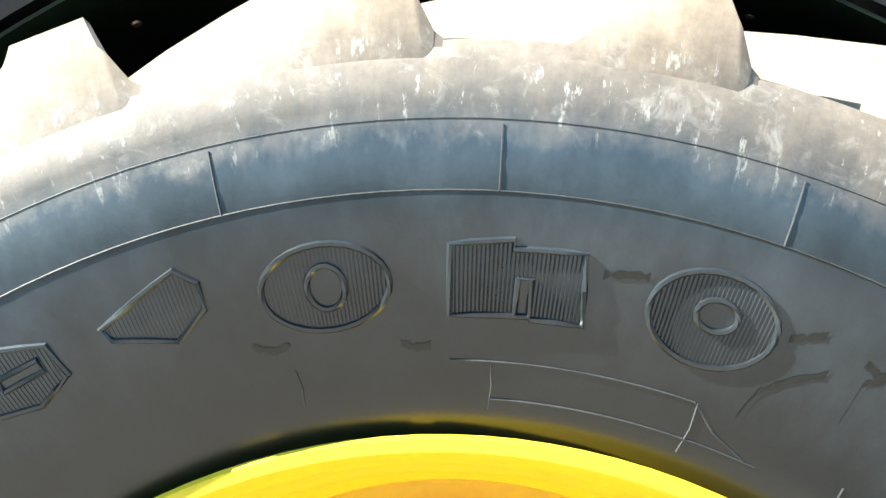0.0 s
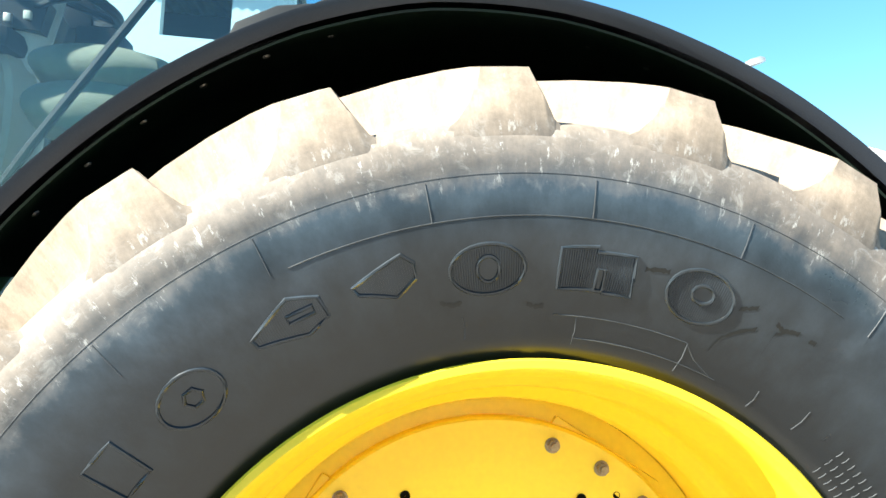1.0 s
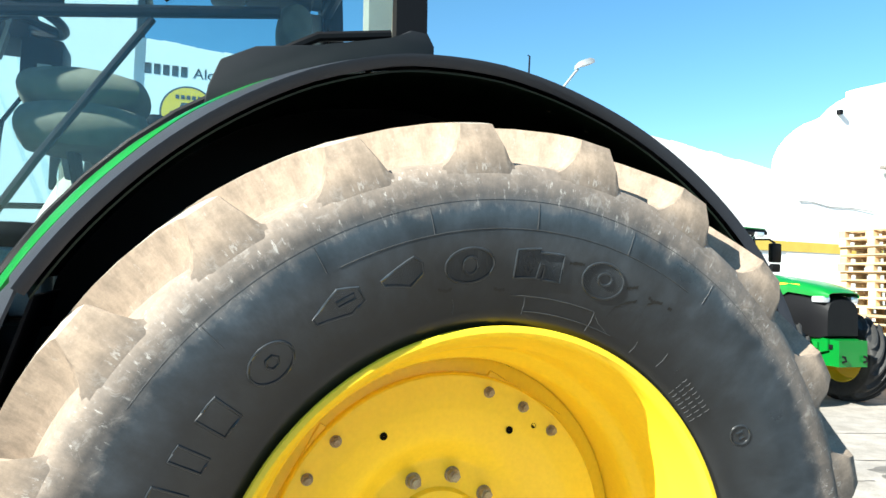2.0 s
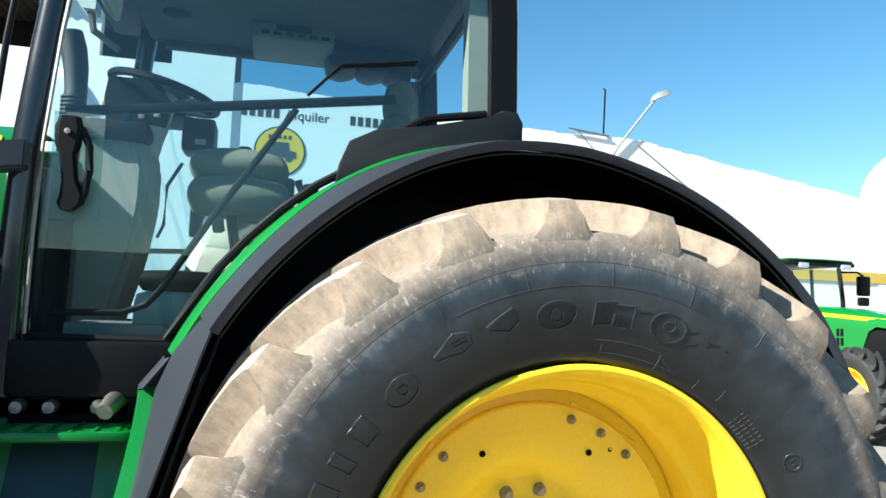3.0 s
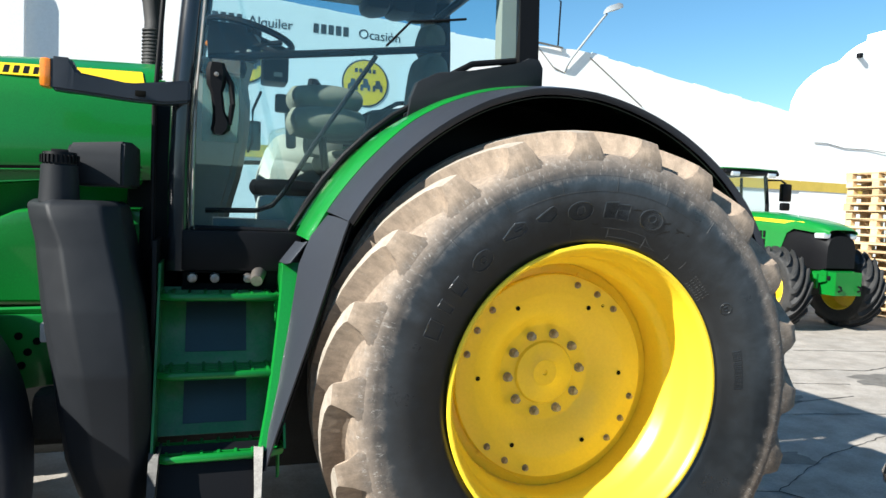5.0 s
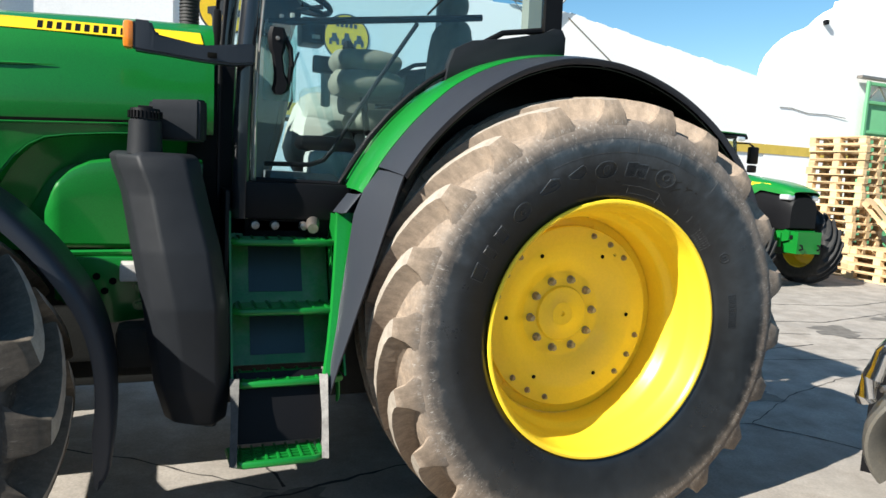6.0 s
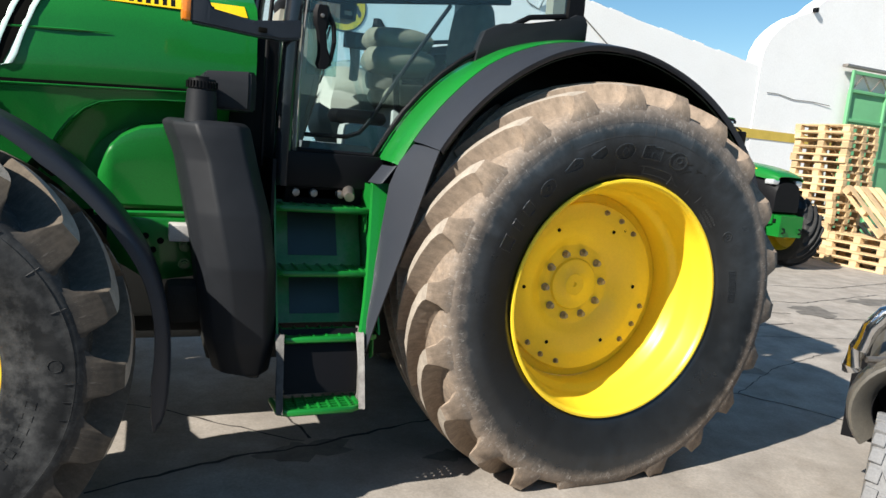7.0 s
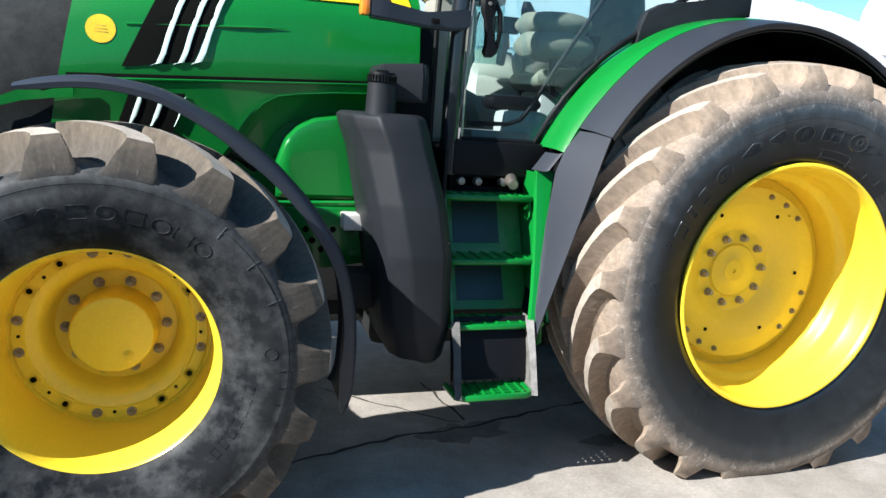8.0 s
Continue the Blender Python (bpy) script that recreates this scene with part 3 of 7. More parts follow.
front_tyre, front_prof = build_tyre("front_tyre", FRONT, 0.376, 0.662, 0.756, 0.3, 18, 79, 19, 0.078, 0.08, TYRE_FRONT, "black front tyre with dusty lugs", LUG_FRONT)
front_rim("front_rim", FRONT)


def far_wheel(src_tyre, rims):
    """The wheel on the far side: the near one's meshes, turned about."""
    for src in (src_tyre, rims):
        made = {}
        for o in (src, *src.children_recursive):
            c = o.copy()
            scene.collection.objects.link(c)
            made[o] = c
            c.parent = made.get(o.parent, tractor)
        p = src.location
        made[src].location = (p.x, 2 * MID - p.y, p.z)
        made[src].rotation_euler = (0, 0, math.pi)


# ---- mudguards ----
GUARD = [(12, 1.03), (31, 1.066), (42.7, 1.09), (61.5, 1.108), (76, 1.126), (88, 1.146), (100, 1.156), (110, 1.148), (121, 1.131), (133, 1.112), (145.7, 1.095), (152, 1.09)]
# where the plastic edge meets the green sheet, and where the green sheet meets the door seal
SHOULDER = [(12, 1.07), (42, 1.13), (61, 1.148), (76, 1.166), (88, 1.182), (100, 1.188), (108, 1.191), (115, 1.19), (122, 1.184), (130, 1.166), (138, 1.153), (145, 1.146), (152, 1.137)]
SEAL_EDGE = [(90, 1.196), (100, 1.203), (106, 1.207), (113, 1.208), (121, 1.201), (128, 1.197), (136, 1.186), (146, 1.172), (153, 1.166)]


def guard(a, dr=0.0, y=0.09, table=GUARD):
    r = interp(table, a) + dr
    return (0.014 + r * math.cos(radians(a)), y, 0.897 + r * math.sin(radians(a)))


def between(a, u, bulge=0.0):
    """A point on the plastic edge, from its outer rim (0) to the green sheet (1)."""
    r = interp(GUARD, a) * (1 - u) + interp(SHOULDER, a) * u + bulge * 4 * u * (1 - u)
    y = 0.078 + 0.208 * u
    return (0.014 + r * math.cos(radians(a)), y, 0.897 + r * math.sin(radians(a)))


ANG = [12 + (145.7 - 12) * k / 60 for k in range(61)]
liner = sheet([[guard(a, -0.004, 0.1), guard(a, 0.012, 0.3, SHOULDER), guard(a, 0.01, 0.42, SHOULDER), guard(a, 0.01, 0.72, SHOULDER)] for a in ANG], 0.004)
LINING = material("dark_green_lining", (0.004, 0.016, 0.006), 0.4, dark=(0.004, 0.005, 0.005), scale=3, amount=0.9, grain=200, bump=0.05, spec=0.3, spots=(0.03, 0.032, 0.03), spot_scale=18, spot_amount=0.25)
for v in liner.verts:
    v.co -= (v.co - Vector((0.014, v.co.y, 0.897))).normalized() * 0.026
part("mudguard_liner", liner, LINING, tractor, "black inside of the rear mudguard")
arch = [guard(a, 0.03, 0) for a in ANG] + [(-1.0, 0, 1.2), (-1.05, 0, 0.7), (-0.6, 0, 0.62), (0.5, 0, 0.62), (0.9, 0, 0.8)]
part("mudguard_inner_wall", prism([(p[0], p[2]) for p in arch], 0.68, 0.72), BLACK, tractor, "", False)
ext = sheet([[guard(a, -0.024, 0.09), guard(a, -0.012, 0.08), between(a, 0.0), between(a, 0.06, 0.004), between(a, 0.3, 0.005), between(a, 0.55, 0.006), between(a, 0.8, 0.005), between(a, 0.96, 0.004), between(a, 1.0), guard(a, -0.012, 0.29, SHOULDER)] for a in ANG], 0.003)
part("mudguard_extension", ext, FLAP, tractor, "grey-black plastic edge of the rear mudguard")
GA = [88 + (152 - 88) * k / 44 for k in range(45)]
green_rows = []
for a in GA:
    s0, s1 = interp(SHOULDER, a), interp(SEAL_EDGE, a)
    row = [(s0 - 0.01, 0.29), (s0 + 0.002, 0.288), (s0 * 0.75 + s1 * 0.25 + 0.003, 0.302), (s0 * 0.45 + s1 * 0.55 + 0.004, 0.322), (s0 * 0.15 + s1 * 0.85 + 0.003, 0.348), (s1, 0.37), (s1 + 0.004, 0.42), (s1 + 0.004, 0.54)]
    green_rows.append([(0.014 + r * math.cos(radians(a)), y, 0.897 + r * math.sin(radians(a))) for r, y in row])
part("mudguard", sheet(green_rows, 0.003), GREEN, tractor, "glossy green rear mudguard")
cuff_rows = [[(-1.06 + 0.012 * k, 0.285, 1.35 + 0.016 * k), (-1.075 + 0.012 * k, 0.3, 1.345 + 0.016 * k), (-1.09 + 0.012 * k, 0.4, 1.345 + 0.016 * k)] for k in range(6)]
part("mudguard_cuff", sheet(cuff_rows, 0.006), FLAP, tractor, "grey plastic cuff below the green mudguard")
back = sheet([[guard(a, 0.0, 0.286, SHOULDER), guard(a, 0.008, 0.3, SHOULDER), guard(a, 0.02, 0.36, SHOULDER), guard(a, 0.022, 0.52, SHOULDER)] for a in [14 + 75 * k / 30 for k in range(31)]], 0.003)
part("mudguard_rear", back, BLACK, tractor)


# the lower flap of the mudguard, down beside the steps
low = sheet([[(-0.887, 0.088, 1.512), (-0.912, 0.2, 1.526), (-0.93, 0.284, 1.53)], [(-0.905, 0.087, 1.46), (-0.955, 0.2, 1.45), (-0.99, 0.284, 1.45)], [(-0.935, 0.086, 1.36), (-0.985, 0.19, 1.35), (-1.03, 0.28, 1.345)], [(-1.0, 0.084, 1.14), (-1.035, 0.17, 1.13), (-1.062, 0.26, 1.12)], [(-1.06, 0.08, 0.95), (-1.085, 0.14, 0.94), (-1.1, 0.2, 0.93)], [(-1.115, 0.075, 0.78), (-1.13, 0.1, 0.775), (-1.14, 0.13, 0.77)], [(-1.15, 0.07, 0.66), (-1.155, 0.08, 0.655), (-1.16, 0.09, 0.65)]], 0.006)
part("mudguard_flap", low, FLAP, tractor, "grey plastic lower flap of the mudguard")
inner = sheet([[(-0.87, 0.14, 1.5), (-0.9, 0.6, 1.5)], [(-0.99, 0.14, 1.1), (-1.02, 0.6, 1.1)], [(-1.11, 0.14, 0.72), (-1.12, 0.6, 0.72)]], 0.006)
part("mudguard_front_liner", inner, BLACK, tractor)

FCEN = (FRONT.x, FRONT.z + 0.03)
FG_TOP = [(-24, 0.93), (-12, 0.893), (-6, 0.88), (3, 0.867), (12, 0.858), (21, 0.846), (28, 0.832), (41, 0.82), (57, 0.82), (70, 0.834), (80, 0.857), (91, 0.866), (99, 0.868), (108, 0.87)]
FG_LIP = [(-24, 0.88), (-12, 0.826), (6, 0.812), (15, 0.803), (28, 0.778), (41, 0.764), (54, 0.758), (69, 0.785), (79, 0.81), (92, 0.825), (108, 0.834)]


def fguard(a, r, y):
    return (FCEN[0] + r * math.cos(radians(a)), y, FCEN[1] + r * math.sin(radians(a)))


rows = []
for k in range(57):
    a = -24 + 132 * k / 56
    hi, lo = interp(FG_TOP, a), interp(FG_LIP, a)
    tip = max(0.0, (a - 102) / 6) ** 2
    end = max(0.0, (-19 - a) / 5) ** 2
    mid = (hi + lo) / 2
    hi, lo = hi + (mid - hi) * (0.15 * tip + 0.7 * end), lo + (mid - lo) * (0.7 * tip + 0.7 * end)
    rows.append([fguard(a, lo, 0.075), fguard(a, lo + 0.002, 0.064), fguard(a, (lo + hi) / 2, 0.062), fguard(a, hi - 0.012, 0.07), fguard(a, hi - 0.002, 0.085), fguard(a, hi + 0.003, 0.12), fguard(a, hi + 0.002, 0.2), fguard(a, hi, 0.36), fguard(a, hi - 0.004, 0.42), fguard(a, hi - 0.022, 0.43)])
part("front_mudguard", sheet(rows, 0.004), FLAP, tractor, "narrow grey-black plastic front mudguard")
part("front_mudguard_bracket", tube([(-2.3, 0.15, 1.33), (-2.36, 0.3, 1.36), (-2.42, 0.5, 1.3), (-2.5, 0.62, 1.1)], 0.022), BLACK, tractor)

# screws that hold the liner
me = None
for a in [70 + 6.2 * k for k in range(12)]:
    if me is None:
        sc = part("screw", lathe([(0.0005, -0.004), (0.006, -0.003), (0.008, 0.0)], 10), STEEL, tractor)
        me = sc.data
    else:
        sc = new("screw", me)
        sc.parent = tractor
    p, q = Vector(guard(a, 0.02, 0.29)), Vector((0.014, 0.29, 0.897))
    sc.matrix_local = Matrix.Translation(p) @ (p - q).to_track_quat("Y", "Z").to_matrix().to_4x4()
# ---- bonnet ----
def hood_section(x, top, side_y, low):
    """Half section from the middle of the top to the lower edge of the near side."""
    return [(x, MID, top), (x, MID - 0.2, top - 0.004), (x, side_y + 0.17, top - 0.03), (x, side_y + 0.1, top - 0.06), (x, side_y + 0.055, top - 0.11), (x, side_y + 0.03, top - 0.2),
            (x, side_y + 0.012, top - 0.32), (x, side_y, top - 0.44), (x, side_y + 0.004, top - 0.452), (x, side_y + 0.01, low)]


def mirrored(sec):
    return sec + [(x, 2 * MID - y, z) for x, y, z in reversed(sec[1:])]


hood_rows = [hood_section(x, top, y, low) for x, top, y, low in ((-1.555, 2.138, 0.704, 1.64), (-1.9, 2.125, 0.68, 1.625), (-2.06, 2.117, 0.669, 1.612), (-2.13, 2.113, 0.664, 1.602), (-2.2, 2.109, 0.66, 1.588), (-2.25, 2.106, 0.657, 1.558), (-2.3, 2.102, 0.654, 1.508), (-2.34, 2.1, 0.653, 1.45), (-2.375, 2.097, 0.651, 1.38), (-2.42, 2.093, 0.648, 1.315), (-2.7, 2.065, 0.64, 1.3))]
hood_rows.append([(x - 0.17 * (1.95 - z), y, z) for x, y, z in hood_section(-2.97, 2.01, 0.64, 1.3)])
part("bonnet", sheet([mirrored(s) for s in hood_rows], 0.006), GREEN, tractor, "glossy green sheet-metal bonnet")
nose = loft([mirrored([(x - 0.17 * (1.95 - z), y, z) for x, y, z in hood_section(-2.965, 2.0, 0.643, 1.3)]), mirrored(hood_section(-3.35, 1.9, 0.68, 1.0)), mirrored(hood_section(-3.6, 1.78, 0.78, 0.95))])
GRILLE = material("dark_grey_grille_mesh", (0.016, 0.0175, 0.0175), 0.75, dark=(0.009, 0.01, 0.01), scale=18, amount=0.9, grain=260, bump=0.3, spec=0.12)
part("grille", nose, GRILLE, tractor, "dark grey mesh grille at the nose")

# ---- fuel tank and filter box ----
def tank_section(z, x0, x1, yf, yb, cut):
    """Outline at a height: front edge near x0, rear near x1, outer face yf, with a slanted front outer corner."""
    return [(x0, yb, z), (x0, yf + cut, z), (x0 + 0.03, yf + cut * 0.45, z), (x0 + 0.11, yf, z), (x1 - 0.05, yf, z), (x1, yf + 0.07, z), (x1, yb, z)]


tank = loft([tank_section(z, *v) for z, v in ((0.52, (-1.66, -1.53, 0.2, 0.5, 0.1)), (0.56, (-1.74, -1.52, 0.12, 0.55, 0.12)), (0.7, (-1.78, -1.51, 0.08, 0.6, 0.14)), (1.0, (-1.82, -1.52, 0.07, 0.6, 0.14)), (1.2, (-1.86, -1.55, 0.1, 0.6, 0.15)), (1.4, (-1.9, -1.6, 0.16, 0.6, 0.2)), (1.49, (-1.935, -1.62, 0.18, 0.6, 0.26)), (1.535, (-1.95, -1.63, 0.2, 0.6, 0.3)), (1.55, (-1.93, -1.65, 0.225, 0.58, 0.28)))])
bmesh.ops.bevel(tank, geom=[e for e in tank.edges if e.calc_length() > 0.02], offset=0.012, segments=2, affect="EDGES", profile=0.6)
fuel = part("fuel_tank", tank, PLASTIC, tractor, "tall grey-black plastic fuel tank")
neck = lathe([(0.062, 0.0), (0.06, 0.02), (0.056, 0.1), (0.055, 0.12), (0.05, 0.125), (0.05, 0.13)], 32)
neck.transform(Matrix.Translation((-1.815, 0.29, 1.54)) @ Matrix.Rotation(radians(90), 4, "X"))
part("filler_neck", neck, PLASTIC, fuel)
cap = bmesh.new()
bmesh.ops.create_cone(cap, cap_ends=True, segments=32, radius1=0.055, radius2=0.05, depth=0.035, matrix=Matrix.Translation((-1.815, 0.29, 1.687)))
for k in range(28):
    a = 2 * math.pi * k / 28
    add_box(cap, (-0.004, -0.003, -0.016), (0.004, 0.003, 0.01), 0, Matrix.Translation((-1.815 + 0.055 * math.cos(a), 0.29 + 0.055 * math.sin(a), 1.685)) @ Matrix.Rotation(a, 4, "Z"))
add_box(cap, (-1.84, 0.28, 1.7), (-1.79, 0.3, 1.715), 0.004)
part("filler_cap", cap, BLACK, fuel, "ribbed black filler cap")
fb = loft([[(-1.79, 0.36, 1.6), (-1.63, 0.33, 1.6), (-1.6, 0.37, 1.6), (-1.6, 0.62, 1.6), (-1.79, 0.62, 1.6)], [(-1.81, 0.35, 1.7), (-1.63, 0.325, 1.7), (-1.598, 0.37, 1.7), (-1.598, 0.62, 1.7), (-1.81, 0.62, 1.7)], [(-1.8, 0.37, 1.745), (-1.63, 0.345, 1.758), (-1.6, 0.39, 1.758), (-1.6, 0.62, 1.758), (-1.8, 0.62, 1.745)]])
bmesh.ops.bevel(fb, geom=list(fb.edges), offset=0.008, segments=2, affect="EDGES")
part("air_box", fb, PLASTIC, tractor, "grey plastic box behind the filler")

# ---- chassis and engine ----
# three hidden masses, added to keep light off the ground under the tractor
part("gearbox", box((-1.74, 0.6, 0.46), (-0.5, 1.64, 1.18), 0.05), CASTING, tractor, "dark mass added under the cab to block light")
part("far_tank", box((-1.55, 1.5, 0.45), (-0.95, 2.05, 1.25), 0.06), PLASTIC, tractor)
part("oil_pan", box((-2.4, 0.86, 0.5), (0.2, 1.38, 0.64), 0.03), CASTING, tractor)
part("chassis", box((-3.3, 0.82, 0.62), (0.5, 1.42, 1.12), 0.03), CASTING, tractor, "dark cast chassis and gearbox")
part("engine", box((-3.0, 0.86, 1.1), (-1.62, 1.38, 1.62), 0.04), CASTING, tractor)
part("rear_axle", tube([(0.014, 0.33, 0.897), (0.014, 0.7, 0.897), (0.014, 1.54, 0.897), (0.014, 1.92, 0.897)], [0.12, 0.16, 0.16, 0.12], 20), CASTING, tractor)
part("front_axle", tube([(-2.78, 0.25, 0.7), (-2.78, 0.6, 0.66), (-2.78, 1.64, 0.66), (-2.78, 2.0, 0.7)], [0.13, 0.09, 0.09, 0.13], 16), GREEN_DUSTY, tractor)
plate = prism([(-2.15, 1.12), (-1.8, 1.12), (-1.8, 0.865), (-1.98, 0.84), (-2.15, 0.95)], 0.6, 0.66, 0.008)
side = part("frame_plate", plate, GREEN, tractor, "green frame plate with bolts")
for x, z in ((-1.84, 1.0), (-1.84, 0.92)):
    b = link("bolt", hex_bm(0.018, 0.02, 0.008, 0.026), GREEN, side, "", True)
    b.location = (x, 0.6, z)
for x, z in ((-2.06, 1.02), (-2.03, 0.97), (-2.0, 1.04), (-1.97, 0.98), (-1.94, 1.02), (-1.99, 0.93)):
    b = link("hole", hole_bm(0.013), HOLE, side)
    b.location = (x, 0.598, z)
PALE = material("pale_bare_metal", (0.5, 0.48, 0.45), 0.5, 0.0, dark=(0.3, 0.28, 0.26), scale=20, grain=200, bump=0.1)
part("frame_block", box((-1.91, 0.49, 1.035), (-1.78, 0.6, 1.105), 0.008), PALE, tractor, "bare metal bracket")
DRIVE = material("grey_cast_box", (0.17, 0.175, 0.18), 0.6, scale=12, grain=200, bump=0.1)
part("drive_box", box((-1.92, 0.4, 0.7), (-1.765, 0.56, 0.87), 0.035), CASTING, tractor)

part("firewall", box((-1.66, 0.76, 0.9), (-1.45, 2 * MID - 0.76, 1.98), 0.02), BLACK, tractor, "black panel ahead of the cab")
part("step_shield", box((-1.53, 0.3, 0.62), (-1.515, 0.62, 1.42), 0.003), BLACK, tractor)
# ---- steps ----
# dark colour that holds the shade of the step recesses
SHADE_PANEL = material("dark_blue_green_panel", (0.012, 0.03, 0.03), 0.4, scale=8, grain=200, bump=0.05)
STEP_Y = [(0.44, -0.03), (0.72, 0.12), (0.97, 0.233), (1.23, 0.345), (1.34, 0.38)]
stairs = part("step_frame", sheet([[(-1.085, interp(STEP_Y, z) + dy, z) for dy in (-0.012, 0.03, 0.12, 0.21)] for z in (0.72, 0.8, 0.97, 1.1, 1.23, 1.335)], 0.008), GREEN, tractor, "green cab steps with slotted treads")
part("cheek", sheet([[(-1.512, interp(STEP_Y, z) + dy, z) for dy in (-0.012, 0.03, 0.12, 0.21)] for z in (0.72, 0.8, 0.97, 1.1, 1.23, 1.335)], 0.008), GREEN_DUSTY, stairs)
face = sheet([[(x - 0.006, interp(STEP_Y, z) + 0.0, z), (x, interp(STEP_Y, z) - 0.018, z), (x + w, interp(STEP_Y, z) - 0.022, z), (x + w + 0.015, interp(STEP_Y, z) - 0.01, z)] for z, x, w in ((0.72, -1.165, 0.028), (0.84, -1.14, 0.034), (0.97, -1.118, 0.042), (1.1, -1.1, 0.05), (1.23, -1.085, 0.062), (1.345, -1.078, 0.08))], 0.006)
part("cheek_edge", face, GREEN, stairs)
WORN = material("worn_bare_metal", (0.2, 0.19, 0.175), 0.6, 0.2, dark=(0.07, 0.065, 0.06), scale=18, amount=0.9, grain=150, bump=0.2)
# darker copy of the worn metal, for the left hanger in shadow
WORN_SHADED = material("grimy_bare_metal", (0.07, 0.066, 0.06), 0.6, 0.2, dark=(0.03, 0.03, 0.028), scale=25, amount=0.9, grain=150, bump=0.2)
for x, w, worn in ((-1.175, 0.01, WORN), (-1.505, 0.012, WORN_SHADED)):
    part("hanger", sheet([[(x - w, 0.11, 0.735), (x + 0.02, 0.09, 0.735), (x + 0.025, 0.2, 0.735)], [(x - w, 0.035, 0.6), (x + 0.012, 0.02, 0.6), (x + 0.017, 0.15, 0.6)], [(x - w * 0.9 - 0.01, -0.035, 0.455), (x + 0.005, -0.045, 0.455), (x + 0.01, 0.1, 0.455)]], 0.008), worn, stairs, "scuffed grey hanger of the lowest step")


part("step_flap", sheet([[(-1.5, 0.17, 0.735), (-1.16, 0.17, 0.735)], [(-1.505, 0.11, 0.6), (-1.17, 0.11, 0.6)], [(-1.51, 0.075, 0.49), (-1.18, 0.075, 0.49)]], 0.006), BLACK, stairs, "black rubber flap behind the lowest step")


def tread(y, z, x0=-1.505, x1=-1.09, deep=0.17, mat=GREEN):
    bm = bmesh.new()
    add_tube(bm, [(x0, y + deep, z - 0.012), (x0 + 0.005, y + 0.02, z - 0.01), (x0 + 0.04, y, z - 0.01), (x1 - 0.04, y, z - 0.01), (x1 - 0.005, y + 0.02, z - 0.01), (x1, y + deep, z - 0.012)], 0.014, 8)
    for k in range(5):
        yy = y + 0.03 + k * (deep - 0.03) / 5
        add_box(bm, (x0 + 0.02, yy, z - 0.02), (x1 - 0.02, yy + 0.012, z), 0.003)
    for k in range(7):
        xx = x0 + 0.04 + k * (x1 - x0 - 0.08) / 6
        add_box(bm, (xx - 0.005, y + 0.01, z - 0.018), (xx + 0.005, y + deep, z + 0.004), 0.002)
    return part("step", bm, mat, stairs)


for y, z in ((0.345, 1.225), (0.233, 0.965), (0.122, 0.712)):
    tread(y, z)
tread(-0.025, 0.462, -1.515, -1.18, 0.15)
part("step_back", sheet([[(-1.51, interp(STEP_Y, z) + 0.2, z), (-1.09, interp(STEP_Y, z) + 0.2, z)] for z in (0.72, 0.97, 1.23)], 0.006), GREEN_DUSTY, stairs)
# dark sheets stand in for the shade between the treads
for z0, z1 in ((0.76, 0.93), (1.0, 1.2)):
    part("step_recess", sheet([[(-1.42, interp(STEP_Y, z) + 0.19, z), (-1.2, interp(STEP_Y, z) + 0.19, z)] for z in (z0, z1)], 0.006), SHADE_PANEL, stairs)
for z in (0.712, 0.965, 1.225):
    y = interp(STEP_Y, z)
    for k in range(3):
        part("brace", tube([(-1.1, y + 0.02 + 0.018 * k, z - 0.02), (-1.1, y + 0.01 + 0.014 * k, z - 0.09 - 0.01 * k)], 0.005, 6), GREEN, stairs)

def cushion(lo, hi, bulge=0.03):
    bm = bmesh.new()
    add_box(bm, lo, hi, 0)
    bmesh.ops.subdivide_edges(bm, edges=list(bm.edges), cuts=5, use_grid_fill=True)
    c = Vector([(a + b) / 2 for a, b in zip(lo, hi)])
    s = Vector([abs(b - a) / 2 for a, b in zip(lo, hi)])
    for v in bm.verts:
        q = Vector([(v.co[i] - c[i]) / s[i] for i in range(3)])
        for i in range(3):
            o = [q[j] for j in range(3) if j != i]
            f = max(0.0, 1 - 0.5 * (o[0] ** 2 + o[1] ** 2))
            v.co[i] = c[i] + s[i] * q[i] * (0.8 + 0.2 * f) + bulge * q[i] * f * 0.4
    return bm


